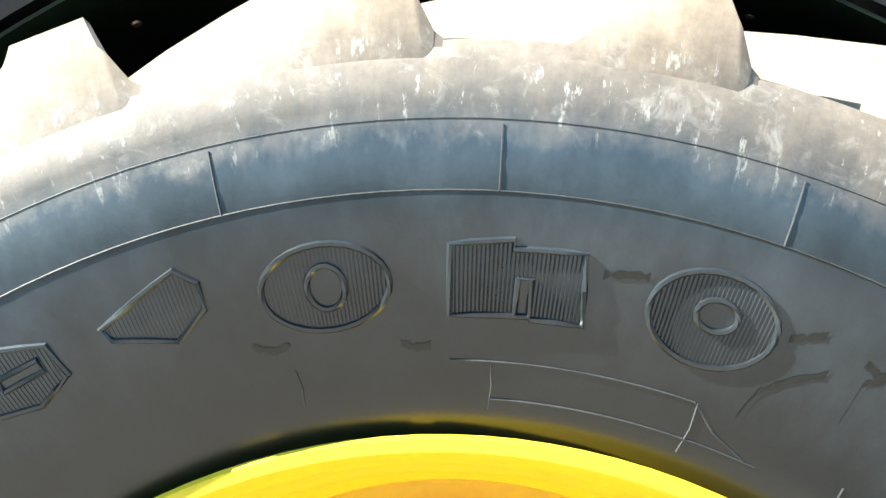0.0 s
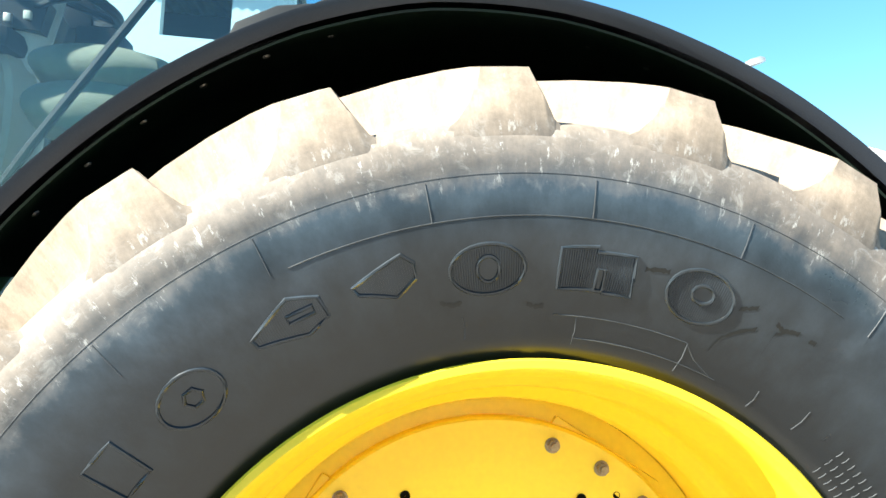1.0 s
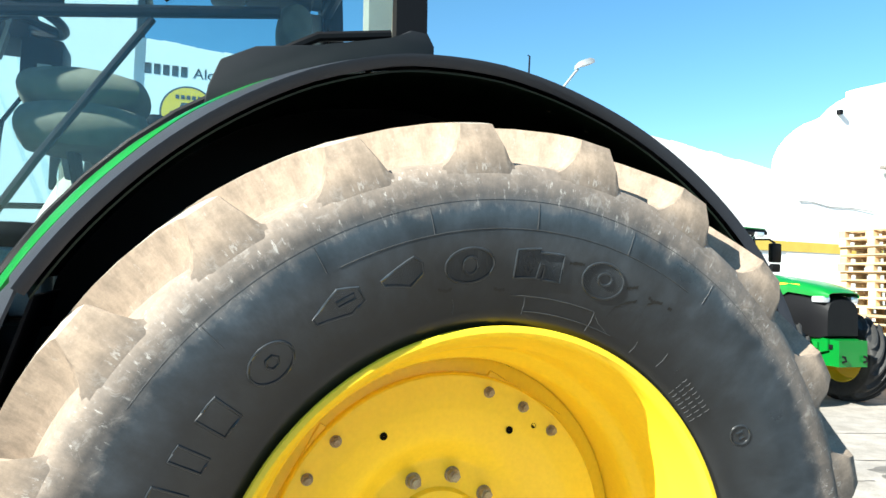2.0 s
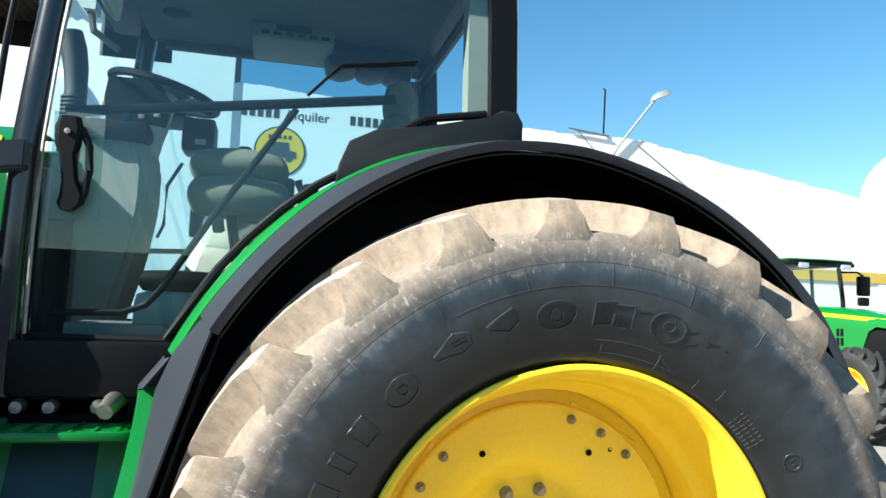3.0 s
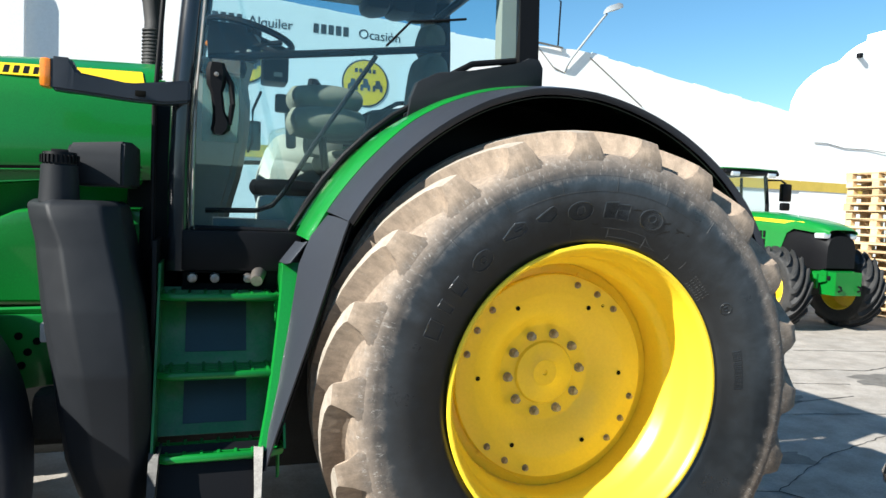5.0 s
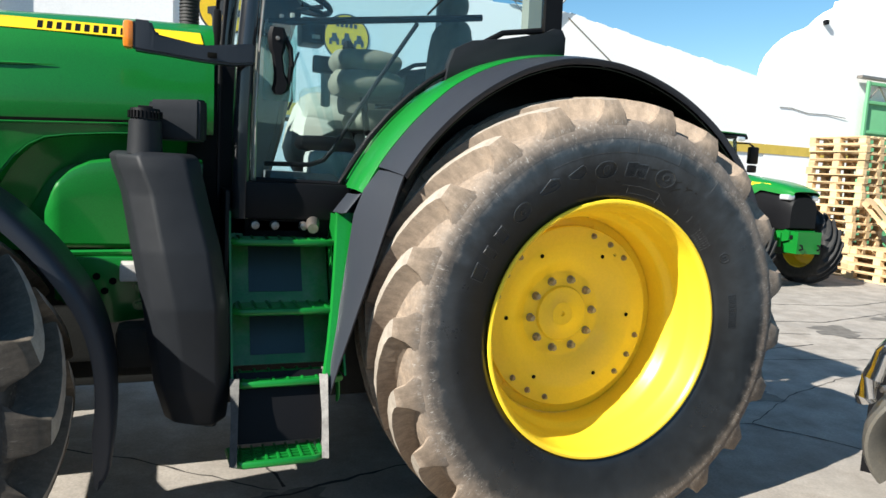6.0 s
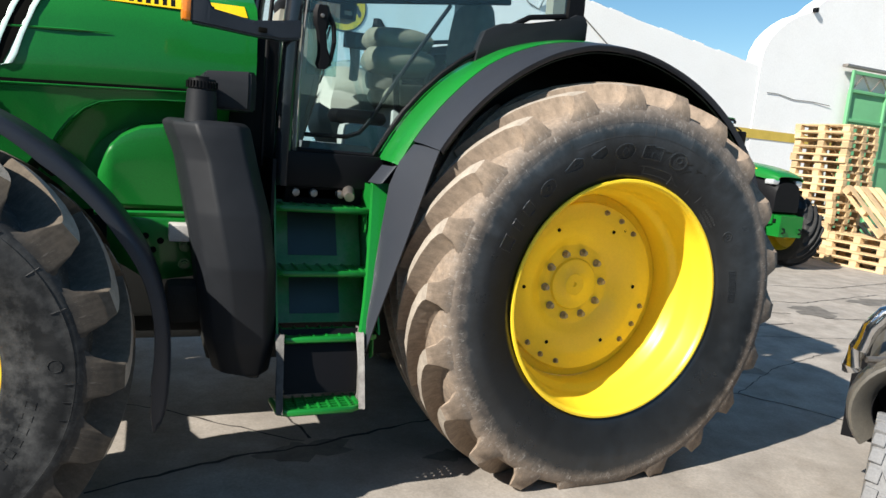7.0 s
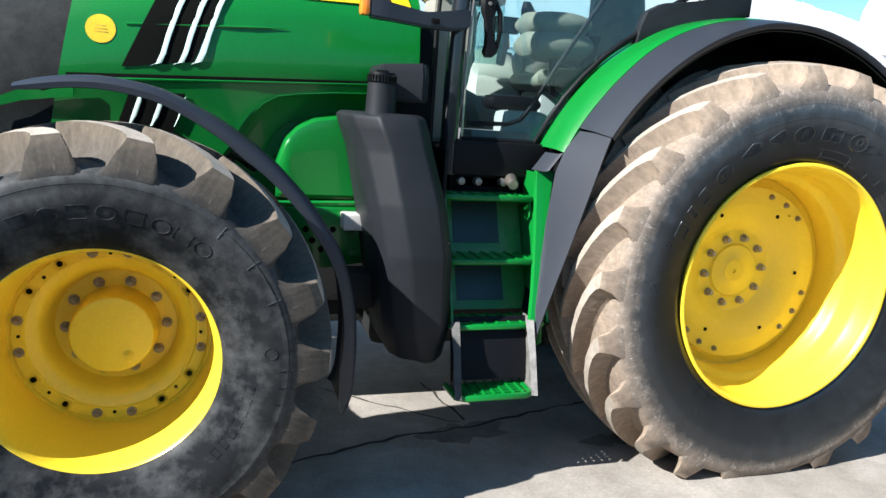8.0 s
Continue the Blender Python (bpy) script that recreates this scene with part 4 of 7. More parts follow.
# ---- cab ----
GLOSS = material("glossy_black_pillar", (0.012, 0.014, 0.018), 0.22, scale=6, grain=300, bump=0.01, coat=0.5)
CY = 0.5            # plane of the near side glass
part("cab_sill", box((-1.44, 0.46, 1.3), (-1.0, 0.6, 1.455), 0.012), BLACK, tractor, "black lower sill of the cab")
part("cab_floor", box((-1.44, 0.5, 1.2), (-0.1, 2 * MID - 0.5, 1.42), 0.02), BLACK, tractor)
part("valve_block", box((-1.42, 0.5, 1.24), (-1.12, 0.62, 1.3), 0.01), CASTING, tractor)
for nm, y in (("a", CY), ("b", 2 * MID - CY)):
    s = 1 if nm == "a" else -1
    part("front_pillar", tube([(-1.455, y + 0.0 * s, 1.3), (-1.455, y, 1.7), (-1.447, y, 1.98), (-1.42, y + 0.01 * s, 2.3), (-1.37, y + 0.03 * s, 2.8)], 0.039, 16), GLOSS, tractor, "slim black cab pillar")
    part("rear_pillar", loft([[(x, y + dy * s, z) for x, dy in ((x0, -0.012), (x0 + 0.09, -0.012), (x0 + 0.1, 0.05), (x0, 0.05))] for x0, z in ((-0.085, 2.13), (-0.088, 2.3), (-0.095, 2.55), (-0.11, 2.8))]), BLACK, tractor, "black rear cab pillar")
    curve = [guard(a, 0.105, y) for a in (152, 146, 140, 134, 128, 122)] + [(-0.5, y, 2.03), (-0.42, y, 2.12), (-0.3, y, 2.19), (-0.1, y, 2.225)]
    pane = [(-1.4, 1.46), (-1.0, 1.46)] + [(p[0], p[2]) for p in curve] + [(-0.09, 2.5), (-0.11, 2.8), (-1.375, 2.8), (-1.39, 2.4)]
    gl = part("side_window", prism(pane, y - 0.003, y + 0.003), GLASS, tractor, "tinted glass cab door", False)
    gl.visible_shadow = False
    part("door_frame", tube([(-1.395, y, 1.46), (-1.03, y, 1.455), (-1.0, y, 1.475)] + curve, 0.014, 8), BLACK, tractor)
    trim = [(-0.585, 1.94), (-0.572, 2.02), (-0.545, 2.09), (-0.46, 2.135), (-0.3, 2.16), (-0.11, 2.2), (-0.05, 2.238), (0.0, 2.235), (0.02, 2.2), (0.02, 2.12), (-0.15, 2.1), (-0.35, 2.05), (-0.5, 1.985)]
    part("window_trim", prism(trim, y - 0.03, y + 0.03, 0.006), PLASTIC, tractor, "grey-black plastic trim over the mudguard")
part("roof", box((-1.52, 0.46, 2.9), (-0.02, 2 * MID - 0.46, 3.05), 0.05), GREEN, tractor, "green cab roof")
part("roof_rim", box((-1.54, 0.43, 2.795), (0.0, 2 * MID - 0.43, 2.898), 0.03), BLACK, tractor, "black lower rim of the cab roof")
# black strip added to keep the ceiling's near edge as dark as in shade
part("door_header", box((-1.36, 0.47, 2.735), (-0.1, 0.525, 2.797), 0.012), BLACK, tractor)
housing = part("rear_lamp_housing", cushion((-0.07, 0.4, 2.68), (0.085, 0.56, 2.9), 0.01), BLACK, tractor, "rounded black housing of a work lamp")
LENS = material("pale_lamp_lens", (0.8, 0.8, 0.76), 0.2, scale=30, grain=200, bump=0.05, coat=0.6)
lens = part("lens", lathe([(0.0005, -0.014), (0.03, -0.011), (0.042, -0.002), (0.042, 0.02)], 28), LENS, housing, "pale round lamp lens")
lens.matrix_local = Matrix.Translation((0.062, 0.415, 2.83)) @ Matrix.Rotation(radians(50), 4, "Z")
front_lamp = part("front_work_lamp", loft([[(x, y, z) for x, y in ((-1.65 + d, 1.56), (-1.57, 1.56), (-1.57, 1.66), (-1.65 + d, 1.66))] for d, z in ((0.03, 2.815), (0.0, 2.85), (0.0, 2.91))]), LENS, tractor, "pale work lamp on the far front pillar")
part("stem", tube([(-1.595, 1.6, 2.82), (-1.585, 1.62, 2.74), (-1.5, 1.72, 2.7)], 0.016, 8), STEEL, front_lamp)
LINER = material("grey_headliner", (0.09, 0.098, 0.096), 0.9, scale=10, grain=250, bump=0.1)
part("headliner", box((-1.36, 0.53, 2.755), (-0.12, 2 * MID - 0.53, 2.8), 0.012), LINER, tractor, "grey fabric cab ceiling")
# intake pipe, rod and mirror arm beside the front pillar
STACK = material("dull_black_stack", (0.035, 0.033, 0.032), 0.6, scale=12, grain=150, bump=0.1)
stack = part("exhaust_pipe", tube([(-1.64, 1.6, 1.75), (-1.635, 1.6, 2.3), (-1.63, 1.6, 2.46), (-1.637, 1.6, 2.56), (-1.652, 1.6, 2.64), (-1.67, 1.6, 2.71)], [0.048, 0.048, 0.046, 0.05, 0.054, 0.05], 20), STACK, tractor, "black ribbed exhaust pipe beside the bonnet")
for k in range(20):
    part("pipe_rib", lathe([(0.047, -0.006), (0.0515, -0.003), (0.0515, 0.003), (0.047, 0.006)], 24), STACK, stack).matrix_local = Matrix.Translation((-1.636, 1.6, 2.08 + 0.018 * k)) @ Matrix.Rotation(radians(90), 4, "X")
part("rod", tube([(-1.545, 0.5, 1.38), (-1.545, 0.5, 1.9), (-1.52, 0.5, 2.3), (-1.47, 0.5, 2.8)], 0.009, 8), BLACK, tractor)
arm = loft([[(x, y0 - dy, z0), (x, y0 + dy, z0), (x, y0 + dy, z1), (x, y0 - dy, z1)] for x, y0, dy, z0, z1 in ((-1.42, 0.46, 0.04, 1.92, 2.0), (-1.5, 0.44, 0.035, 1.905, 1.985), (-1.62, 0.42, 0.03, 1.905, 1.965), (-1.78, 0.4, 0.03, 1.915, 1.985), (-1.8, 0.4, 0.035, 1.915, 2.03), (-1.86, 0.4, 0.035, 1.92, 2.03))])
bmesh.ops.bevel(arm, geom=list(arm.edges), offset=0.008, segments=2, affect="EDGES")
arm = part("lamp_arm", arm, FLAP, tractor, "black arm with an orange indicator")
AMBER = material("amber_lens", (0.9, 0.24, 0.02), 0.25, scale=20, grain=300, bump=0.05, coat=0.5)
part("arm_slot", box((-1.6, 0.384, 1.922), (-1.565, 0.392, 1.942), 0.003), HOLE, arm)
part("indicator", box((-1.895, 0.365, 1.925), (-1.858, 0.435, 2.025), 0.015), AMBER, arm, "orange indicator lens")
far_wheel(rear_tyre, bpy.data.objects["rear_rim"])
far_wheel(front_tyre, bpy.data.objects["front_rim"])
for src in [o for o in tractor.children if o.name.split(".")[0] in ("mudguard_liner", "mudguard_extension", "mudguard", "mudguard_inner_wall", "front_mudguard")]:
    c = new(src.name.split(".")[0], src.data.copy())
    c.parent = tractor
    c.data.transform(Matrix.Translation((0, 2 * MID, 0)) @ Matrix.Diagonal((1, -1, 1, 1)))
    c.data.flip_normals()
# ---- marks moulded into the rear tyre ----
def on_wall(r, a, lift=0.002):
    y = sidewall_y(rear_prof, r) - lift
    return (r * math.cos(radians(a)), y, r * math.sin(radians(a)))


def mark(name, outline, inner=None, rib=0.27, label="raised ribbed mark moulded in the rubber"):
    """A raised outline on the sidewall with ribs inside; points are (angle, radius)."""
    bm = bmesh.new()
    loops = [outline] + ([inner] if inner else [])
    for lp in loops:
        pts = []
        for (a0, r0), (a1, r1) in zip(lp, lp[1:] + lp[:1]):
            n = max(1, int(max(abs(a1 - a0) / 1.2, abs(r1 - r0) / 0.02)))
            pts += [on_wall(r0 + (r1 - r0) * k / n, a0 + (a1 - a0) * k / n, 0.0003) for k in range(n)]
        add_tube(bm, pts, 0.0028, 6, True)
    ob = part(name, bm, TYRE_REAR, rear_tyre, label)
    if rib:
        bm = bmesh.new()
        lo, hi = min(p[0] for p in outline), max(p[0] for p in outline)
        a = lo + rib
        while a < hi:
            cuts = []
            for lp in loops:
                for (a0, r0), (a1, r1) in zip(lp, lp[1:] + lp[:1]):
                    if (a0 - a) * (a1 - a) < 0:
                        cuts.append(r0 + (r1 - r0) * (a - a0) / (a1 - a0))
            cuts.sort()
            for r0, r1 in zip(cuts[::2], cuts[1::2]):
                if r1 - r0 > 0.008:
                    add_tube(bm, [on_wall(r0, a, 0.0), on_wall((r0 + r1) / 2, a, 0.0), on_wall(r1, a, 0.0)], 0.0008, 4)
            a += rib
        tagged(part("mark_ribs", bm, TYRE_REAR, rear_tyre, "fine moulded ribs"), kind="stuff")
    return ob


def oval(ac, rc, da, dr, n=28, turn=0.0):
    return [(ac + da * math.cos(2 * math.pi * k / n + turn), rc + dr * math.sin(2 * math.pi * k / n + turn)) for k in range(n)]


def slab(a0, a1, r0, r1, lean=0.0):
    return [(a0 + lean, r0), (a1 + lean, r0), (a1 - lean, r1), (a0 - lean, r1)]


mark("oval_mark", oval(98.15, 0.6915, 4.25, 0.0335), oval(98.1, 0.6915, 1.25, 0.017))
mark("block_mark", [(81.0, 0.664), (84.6, 0.664), (84.6, 0.666), (90, 0.664), (90, 0.719), (86, 0.724), (86, 0.717), (81.6, 0.719)], slab(84.7, 85.6, 0.667, 0.695))
mark("round_mark", oval(73.1, 0.692, 4.05, 0.036), oval(72.9, 0.696, 1.3, 0.012))
mark("wedge_mark", [(113, 0.705), (112.6, 0.694), (108.6, 0.676), (106.2, 0.694), (106.1, 0.715), (107.3, 0.729)])
mark("wedge_mark", [(124.6, 0.70), (124.4, 0.688), (119, 0.672), (116.3, 0.684), (116.6, 0.712), (119.6, 0.726)], slab(117.5, 120.4, 0.695, 0.705))
mark("round_mark", oval(133, 0.684, 3.7, 0.033), oval(132.8, 0.684, 1.1, 0.012, 6), 0.0)
mark("bar_mark", slab(141.4, 145.3, 0.655, 0.715), None, 0.0)
mark("bar_mark", slab(149, 151.4, 0.655, 0.715), None, 0.0)
mark("block_mark", slab(155, 160, 0.655, 0.718), None, 0.0)


# lighter than the tyre: the sun's glint on raised lines, put into the colour
MOULD = material("worn_mould_line_rubber", (0.055, 0.058, 0.06), 0.6, dark=(0.025, 0.026, 0.027), scale=30, amount=0.9, grain=200, bump=0.1)


def wall_line(name, pts, r=0.0009):
    bm = tube([on_wall(rr, a, 0.0004) for a, rr in pts], r, 5)
    return part(name, bm, MOULD, rear_tyre)


wall_line("mould_line", [(a, 0.76) for a in range(58, 119, 2)], 0.0008)
wall_line("mould_line", [(a, 0.8165) for a in range(40, 150, 2)], 0.0004)
for a in (54.5, 70.8, 87.1, 103.5, 119.8, 136):
    wall_line("mould_tick", [(a, 0.76), (a, 0.775), (a, 0.79), (a, 0.812)])
wall_line("mould_line", [(a, 0.628) for a in range(72, 91)], 0.0009)
wall_line("mould_line", [(a, 0.597) for a in range(66, 88)], 0.0009)
for a, r0, r1 in ((87, 0.588, 0.628), (71.8, 0.585, 0.628), (60, 0.588, 0.615), (101.5, 0.6, 0.63), (53, 0.6, 0.635)):
    wall_line("mould_tick", [(a, r0), (a - 0.2, (r0 + r1) / 2), (a, r1)])
wall_line("mould_line", [(72, 0.628), (70, 0.61), (67, 0.598)])
mark("emblem", oval(29.4, 0.661, 1.9, 0.021), slab(28.8, 30.0, 0.655, 0.668), 0.0, "small round moulded emblem")
for k in range(9):
    a = 12.5 - 1.55 * k
    mark("letter_bar", slab(a, a + 0.9, 0.645, 0.675), None, 0.0, "moulded bar of illegible writing")
for k in range(8):
    for j in range(3):
        a = 46 - 1.2 * k
        wall_line("letter_bar", [(a, 0.58 + 0.018 * j), (a - 0.1, 0.586 + 0.018 * j), (a, 0.592 + 0.018 * j)], 0.0008)

SCUFF = material("dark_greasy_smear", (0.012, 0.012, 0.01), 0.35, scale=40, grain=300, bump=0.05)
for pts in ([(69, 0.628), (68.5, 0.652), (67, 0.67), (64.7, 0.689)], [(68.3, 0.698), (67.2, 0.705), (66.2, 0.712)], [(62.9, 0.656), (63.1, 0.69), (61.8, 0.704), (60.4, 0.709)], [(63.6, 0.704), (62.6, 0.7), (61.8, 0.704)], [(80.3, 0.706), (78.5, 0.71), (77.2, 0.711)], [(59.3, 0.707), (58.8, 0.709), (58.4, 0.708)], [(93.5, 0.642), (92.4, 0.638), (91, 0.64)], [(104, 0.655), (102.5, 0.648), (101, 0.652)]):
    fine = [(a0 + (a1 - a0) * k / 4, r0 + (r1 - r0) * k / 4) for (a0, r0), (a1, r1) in zip(pts, pts[1:]) for k in range(4)]
    part("smear", sheet([[on_wall(rr - w, a, 0.0007), on_wall(rr + w, a, 0.0007)] for (a, rr), w in ((q, 0.001 + 0.003 * abs(math.sin(k * 1.3 + pts[0][0]))) for k, q in enumerate(fine))]), SCUFF, rear_tyre, "dark greasy smear")

# ---- marks on the front tyre ----
def on_front(r, a, lift=0.001):
    return (r * math.cos(radians(a)), sidewall_y(front_prof, r) - lift, r * math.sin(radians(a)))


def front_mark(name, loop, r=0.0012):
    return part(name, tube([on_front(rr, a) for a, rr in loop], r, 5, True), TYRE_FRONT, front_tyre)


for ac, kind in ((112, 0), (103, 1), (94, 0), (85, 1), (76, 0), (67, 1), (59, 0), (51, 1)):
    front_mark("oval_mark" if kind else "block_mark", oval(ac, 0.5, 3.2, 0.022, 14) if kind else slab(ac - 3, ac + 3, 0.48, 0.522))
front_mark("emblem", oval(4.5, 0.53, 2.2, 0.02, 16))
for a in (-12, -17, -22, -27, -32, -37, -42):
    front_mark("letter_bar", slab(a, a + 2.6, 0.455, 0.485), 0.0013)
for a in (-8, -2, -14, 22, 36, 50):
    part("mould_tick", tube([on_front(0.555, a), on_front(0.575, a), on_front(0.6, a)], 0.0016, 5), TYRE_FRONT, front_tyre)
part("mould_line", tube([on_front(0.585, a) for a in range(-60, 120, 4)], 0.001, 5), TYRE_FRONT, front_tyre)

# ---- bonnet details ----
def hood_y(x, z):
    """Depth of the bonnet's near side at a place."""
    top = interp([(-3.0, 2.005), (-2.7, 2.065), (-2.3, 2.102), (-1.9, 2.125), (-1.6, 2.135)], x)
    side = interp([(-3.0, 0.64), (-2.7, 0.64), (-2.3, 0.655), (-1.9, 0.68), (-1.6, 0.7)], x)
    return side + interp([(0.06, 0.1), (0.11, 0.055), (0.2, 0.03), (0.32, 0.012), (0.44, 0.0), (0.8, 0.01)], top - z)


def hood_patch(name, quad, mat, lift=0.003, label="", n=14, m=4):
    """A thin plate that follows the bonnet; quad holds four (x, z) corners: lower front, lower rear, upper rear, upper front."""
    rows = []
    (ax, az), (bx, bz), (cx, cz), (dx, dz) = quad
    for i in range(n + 1):
        u = i / n
        row = []
        for j in range(m + 1):
            v = j / m
            x = (ax + (bx - ax) * u) * (1 - v) + (dx + (cx - dx) * u) * v
            z = (az + (bz - az) * u) * (1 - v) + (dz + (cz - dz) * u) * v
            row.append((x, hood_y(x, z) - lift, z))
        rows.append(row)
    return part(name, sheet(rows, 0.003), mat, tractor, label)


DECAL = material("yellow_decal", (0.85, 0.55, 0.01), 0.35, scale=12, amount=0.3, grain=200, bump=0.01, coat=0.4)
stripe = hood_patch("side_stripe", [(-2.7, 1.988), (-1.6, 2.02), (-1.612, 2.072), (-2.69, 2.035)], DECAL, 0.004, "yellow decal stripe with dark lettering bars", 40)
for k in range(10):
    x = -2.22 + 0.033 * k
    zc = 1.988 + (x + 2.7) * 0.029 + 0.026
    bar = sheet([[(x, hood_y(x, zc - 0.016) - 0.0085, zc - 0.016), (x, hood_y(x, zc + 0.016) - 0.0085, zc + 0.016)], [(x + 0.018, hood_y(x, zc - 0.015) - 0.0085, zc - 0.015), (x + 0.018, hood_y(x, zc + 0.017) - 0.0085, zc + 0.017)]], 0.001)
    part("letter_bar", bar, BLACK, stripe)
hood_patch("side_seam", [(-3.0, 1.607), (-1.6, 1.676), (-1.6, 1.69), (-3.0, 1.622)], HOLE, 0.002, "", 30, 2)
lip = tube([(x, hood_y(x, 1.57) - 0.004, 1.6 + (x + 3.0) * 0.055) for x in [-3.0 + 0.1 * k for k in range(15)]], 0.006, 6)
part("seam_lip", lip, GREEN, tractor)
crease = tube([(x, hood_y(x, 1.84) - 0.002, 1.832 + (x + 2.72) * 0.07) for x in [-2.78 + 0.07 * k for k in range(10)]], [0.006] * 8 + [0.003, 0.001], 6)
part("crease", crease, GREEN, tractor)
hood_patch("vent_backing", [(-2.8, 1.66), (-2.53, 1.7), (-2.405, 1.98), (-2.665, 1.955)], HOLE, 0.004, "black louvre opening", 10, 6)
hood_patch("vent_backing", [(-2.83, 1.4), (-2.61, 1.4), (-2.56, 1.57), (-2.77, 1.57)], HOLE, 0.004, "", 8, 4)
SLAT = material("pale_green_slat", (0.62, 0.8, 0.7), 0.25, 0.2, scale=20, grain=200, bump=0.02, coat=0.4)


def slat(line, wide):
    """A bent blade over a louvre opening, its rear edge standing proud."""
    rows = []
    for k, (x, z) in enumerate(line):
        w = wide * (1.0 if 0 < k < len(line) - 1 else 0.55)
        rows.append([(x - w, hood_y(x, z) - 0.0055, z), (x - w * 0.3, hood_y(x, z) - 0.008, z + 0.002), (x + w * 0.6, hood_y(x, z) - 0.013, z + 0.004), (x + w, hood_y(x, z) - 0.012, z + 0.004), (x + w, hood_y(x, z) - 0.0055, z + 0.004)])
    return part("vent_slat", sheet(rows, 0.002), SLAT, tractor, "pale green metal louvre slat")


for dx, dz in ((0.0, 0.0), (0.085, 0.01), (0.155, 0.018)):
    slat([(-2.688 + dx, 1.672 + dz), (-2.664 + dx, 1.682 + dz), (-2.648 + dx, 1.72 + dz), (-2.629 + dx, 1.79 + dz), (-2.609 + dx, 1.85 + dz), (-2.588 + dx, 1.91 + dz), (-2.57 + dx, 1.95 + dz), (-2.558 + dx, 1.963 + dz)], 0.014)
for dx in (0.0, 0.082, 0.17):
    slat([(-2.775 + dx, 1.43), (-2.76 + dx, 1.465), (-2.74 + dx, 1.525), (-2.73 + dx, 1.555)], 0.013 if dx < 0.1 else 0.005)
for k in range(5):
    x = -2.905 + 0.034 * k
    part("letter_bar", sheet([[(x + d + lean, hood_y(x, z) - 0.003, z) for d in (0.0, 0.02)] for z, lean in ((1.925 + 0.002 * k, 0.0), (1.958 + 0.002 * k, 0.006))], 0.001), DECAL, tractor, "yellow bar of a worn model mark")
disc = [[(-2.875 + r * math.cos(a), hood_y(-2.875, 1.8 + r * math.sin(a)) - 0.003, 1.8 + r * math.sin(a)) for r in (0.001, 0.02, 0.04, 0.055)] for a in [2 * math.pi * k / 40 for k in range(41)]]
badge = part("round_sticker", sheet(disc, 0.001), DECAL, tractor, "round yellow sticker with worn bars")
FADED = material("faded_print", (0.6, 0.38, 0.015), 0.6)
for k in range(3):
    x0, x1, z = -2.9 + 0.003 * k, -2.85 - 0.003 * k, 1.787 + 0.012 * k
    part("letter_bar", sheet([[(x, hood_y(x, zz) - 0.0045, zz) for x in (x0, x1)] for zz in (z, z + 0.004)], 0.0005), FADED, badge)
# the dark recess behind the wheel and its bulging green cover
recess = [(-2.46, 1.12), (-1.6, 1.12), (-1.6, 1.66), (-2.1, 1.64), (-2.25, 1.59), (-2.36, 1.5), (-2.44, 1.36)]
part("side_recess", prism(recess, 0.8, 0.83), GREEN, tractor)
# the rounded band that dips from the bonnet's edge into the recess
band = []
for x, z in ((-2.44, 1.2), (-2.41, 1.315), (-2.372, 1.38), (-2.337, 1.45), (-2.297, 1.508), (-2.247, 1.558), (-2.19, 1.59), (-2.1, 1.607), (-1.95, 1.622), (-1.6, 1.638)):
    dx, dz = -(x + 1.85) * 0.16, -(z - 1.15) * 0.16
    band.append([(x, 0.666, z), (x + dx * 0.05, 0.755, z + dz * 0.05), (x + dx * 0.6, 0.782, z + dz * 0.6), (x + dx * 1.3, 0.792, z + dz * 1.3), (x + dx * 1.5, 0.797, z + dz * 1.5)])
part("recess_band", sheet(band, 0.004), GREEN, tractor, "dark green rounded recess behind the wheel")
cover = []
COVER_TOP = [(-2.19, 1.3), (-2.156, 1.4), (-2.098, 1.464), (-2.027, 1.5), (-1.93, 1.516), (-1.6, 1.522)]
for i in range(21):
    x = -2.19 + 0.59 * (i / 20) ** 1.4
    top = interp(COVER_TOP, x)
    edge = 0.03 * max(0.0, 1 - i / 3)
    cover.append([(x, 0.795, top + 0.012), (x, 0.645 + edge, top), (x, 0.628 + edge, top - 0.008), (x, 0.624 + edge, top - 0.03), (x, 0.63 + edge, top * 0.6 + 1.15 * 0.4), (x, 0.638 + edge, 1.17), (x, 0.66 + edge, 1.15)])
part("side_cover", sheet(cover, 0.005), GREEN, tractor, "flat green side cover in the recess")
part("lower_rail", tube([(-2.2, 0.62, 1.13), (-1.78, 0.62, 1.14)], 0.012, 6), GREEN, tractor)

# ---- inside the cab ----
CLOTH = material("olive_seat_cloth", (0.19, 0.185, 0.135), 0.95, dark=(0.09, 0.09, 0.065), scale=14, grain=400, bump=0.35)
BEIGE = material("beige_cab_plastic", (0.4, 0.385, 0.32), 0.6, dark=(0.33, 0.32, 0.28), scale=5, grain=260, bump=0.08)
BEIGE_GREY = material("warm_grey_cab_plastic", (0.31, 0.298, 0.245), 0.65, scale=5, grain=260, bump=0.06)
GREYP = material("grey_cab_plastic", (0.42, 0.42, 0.385), 0.65, scale=6, grain=260, bump=0.08)


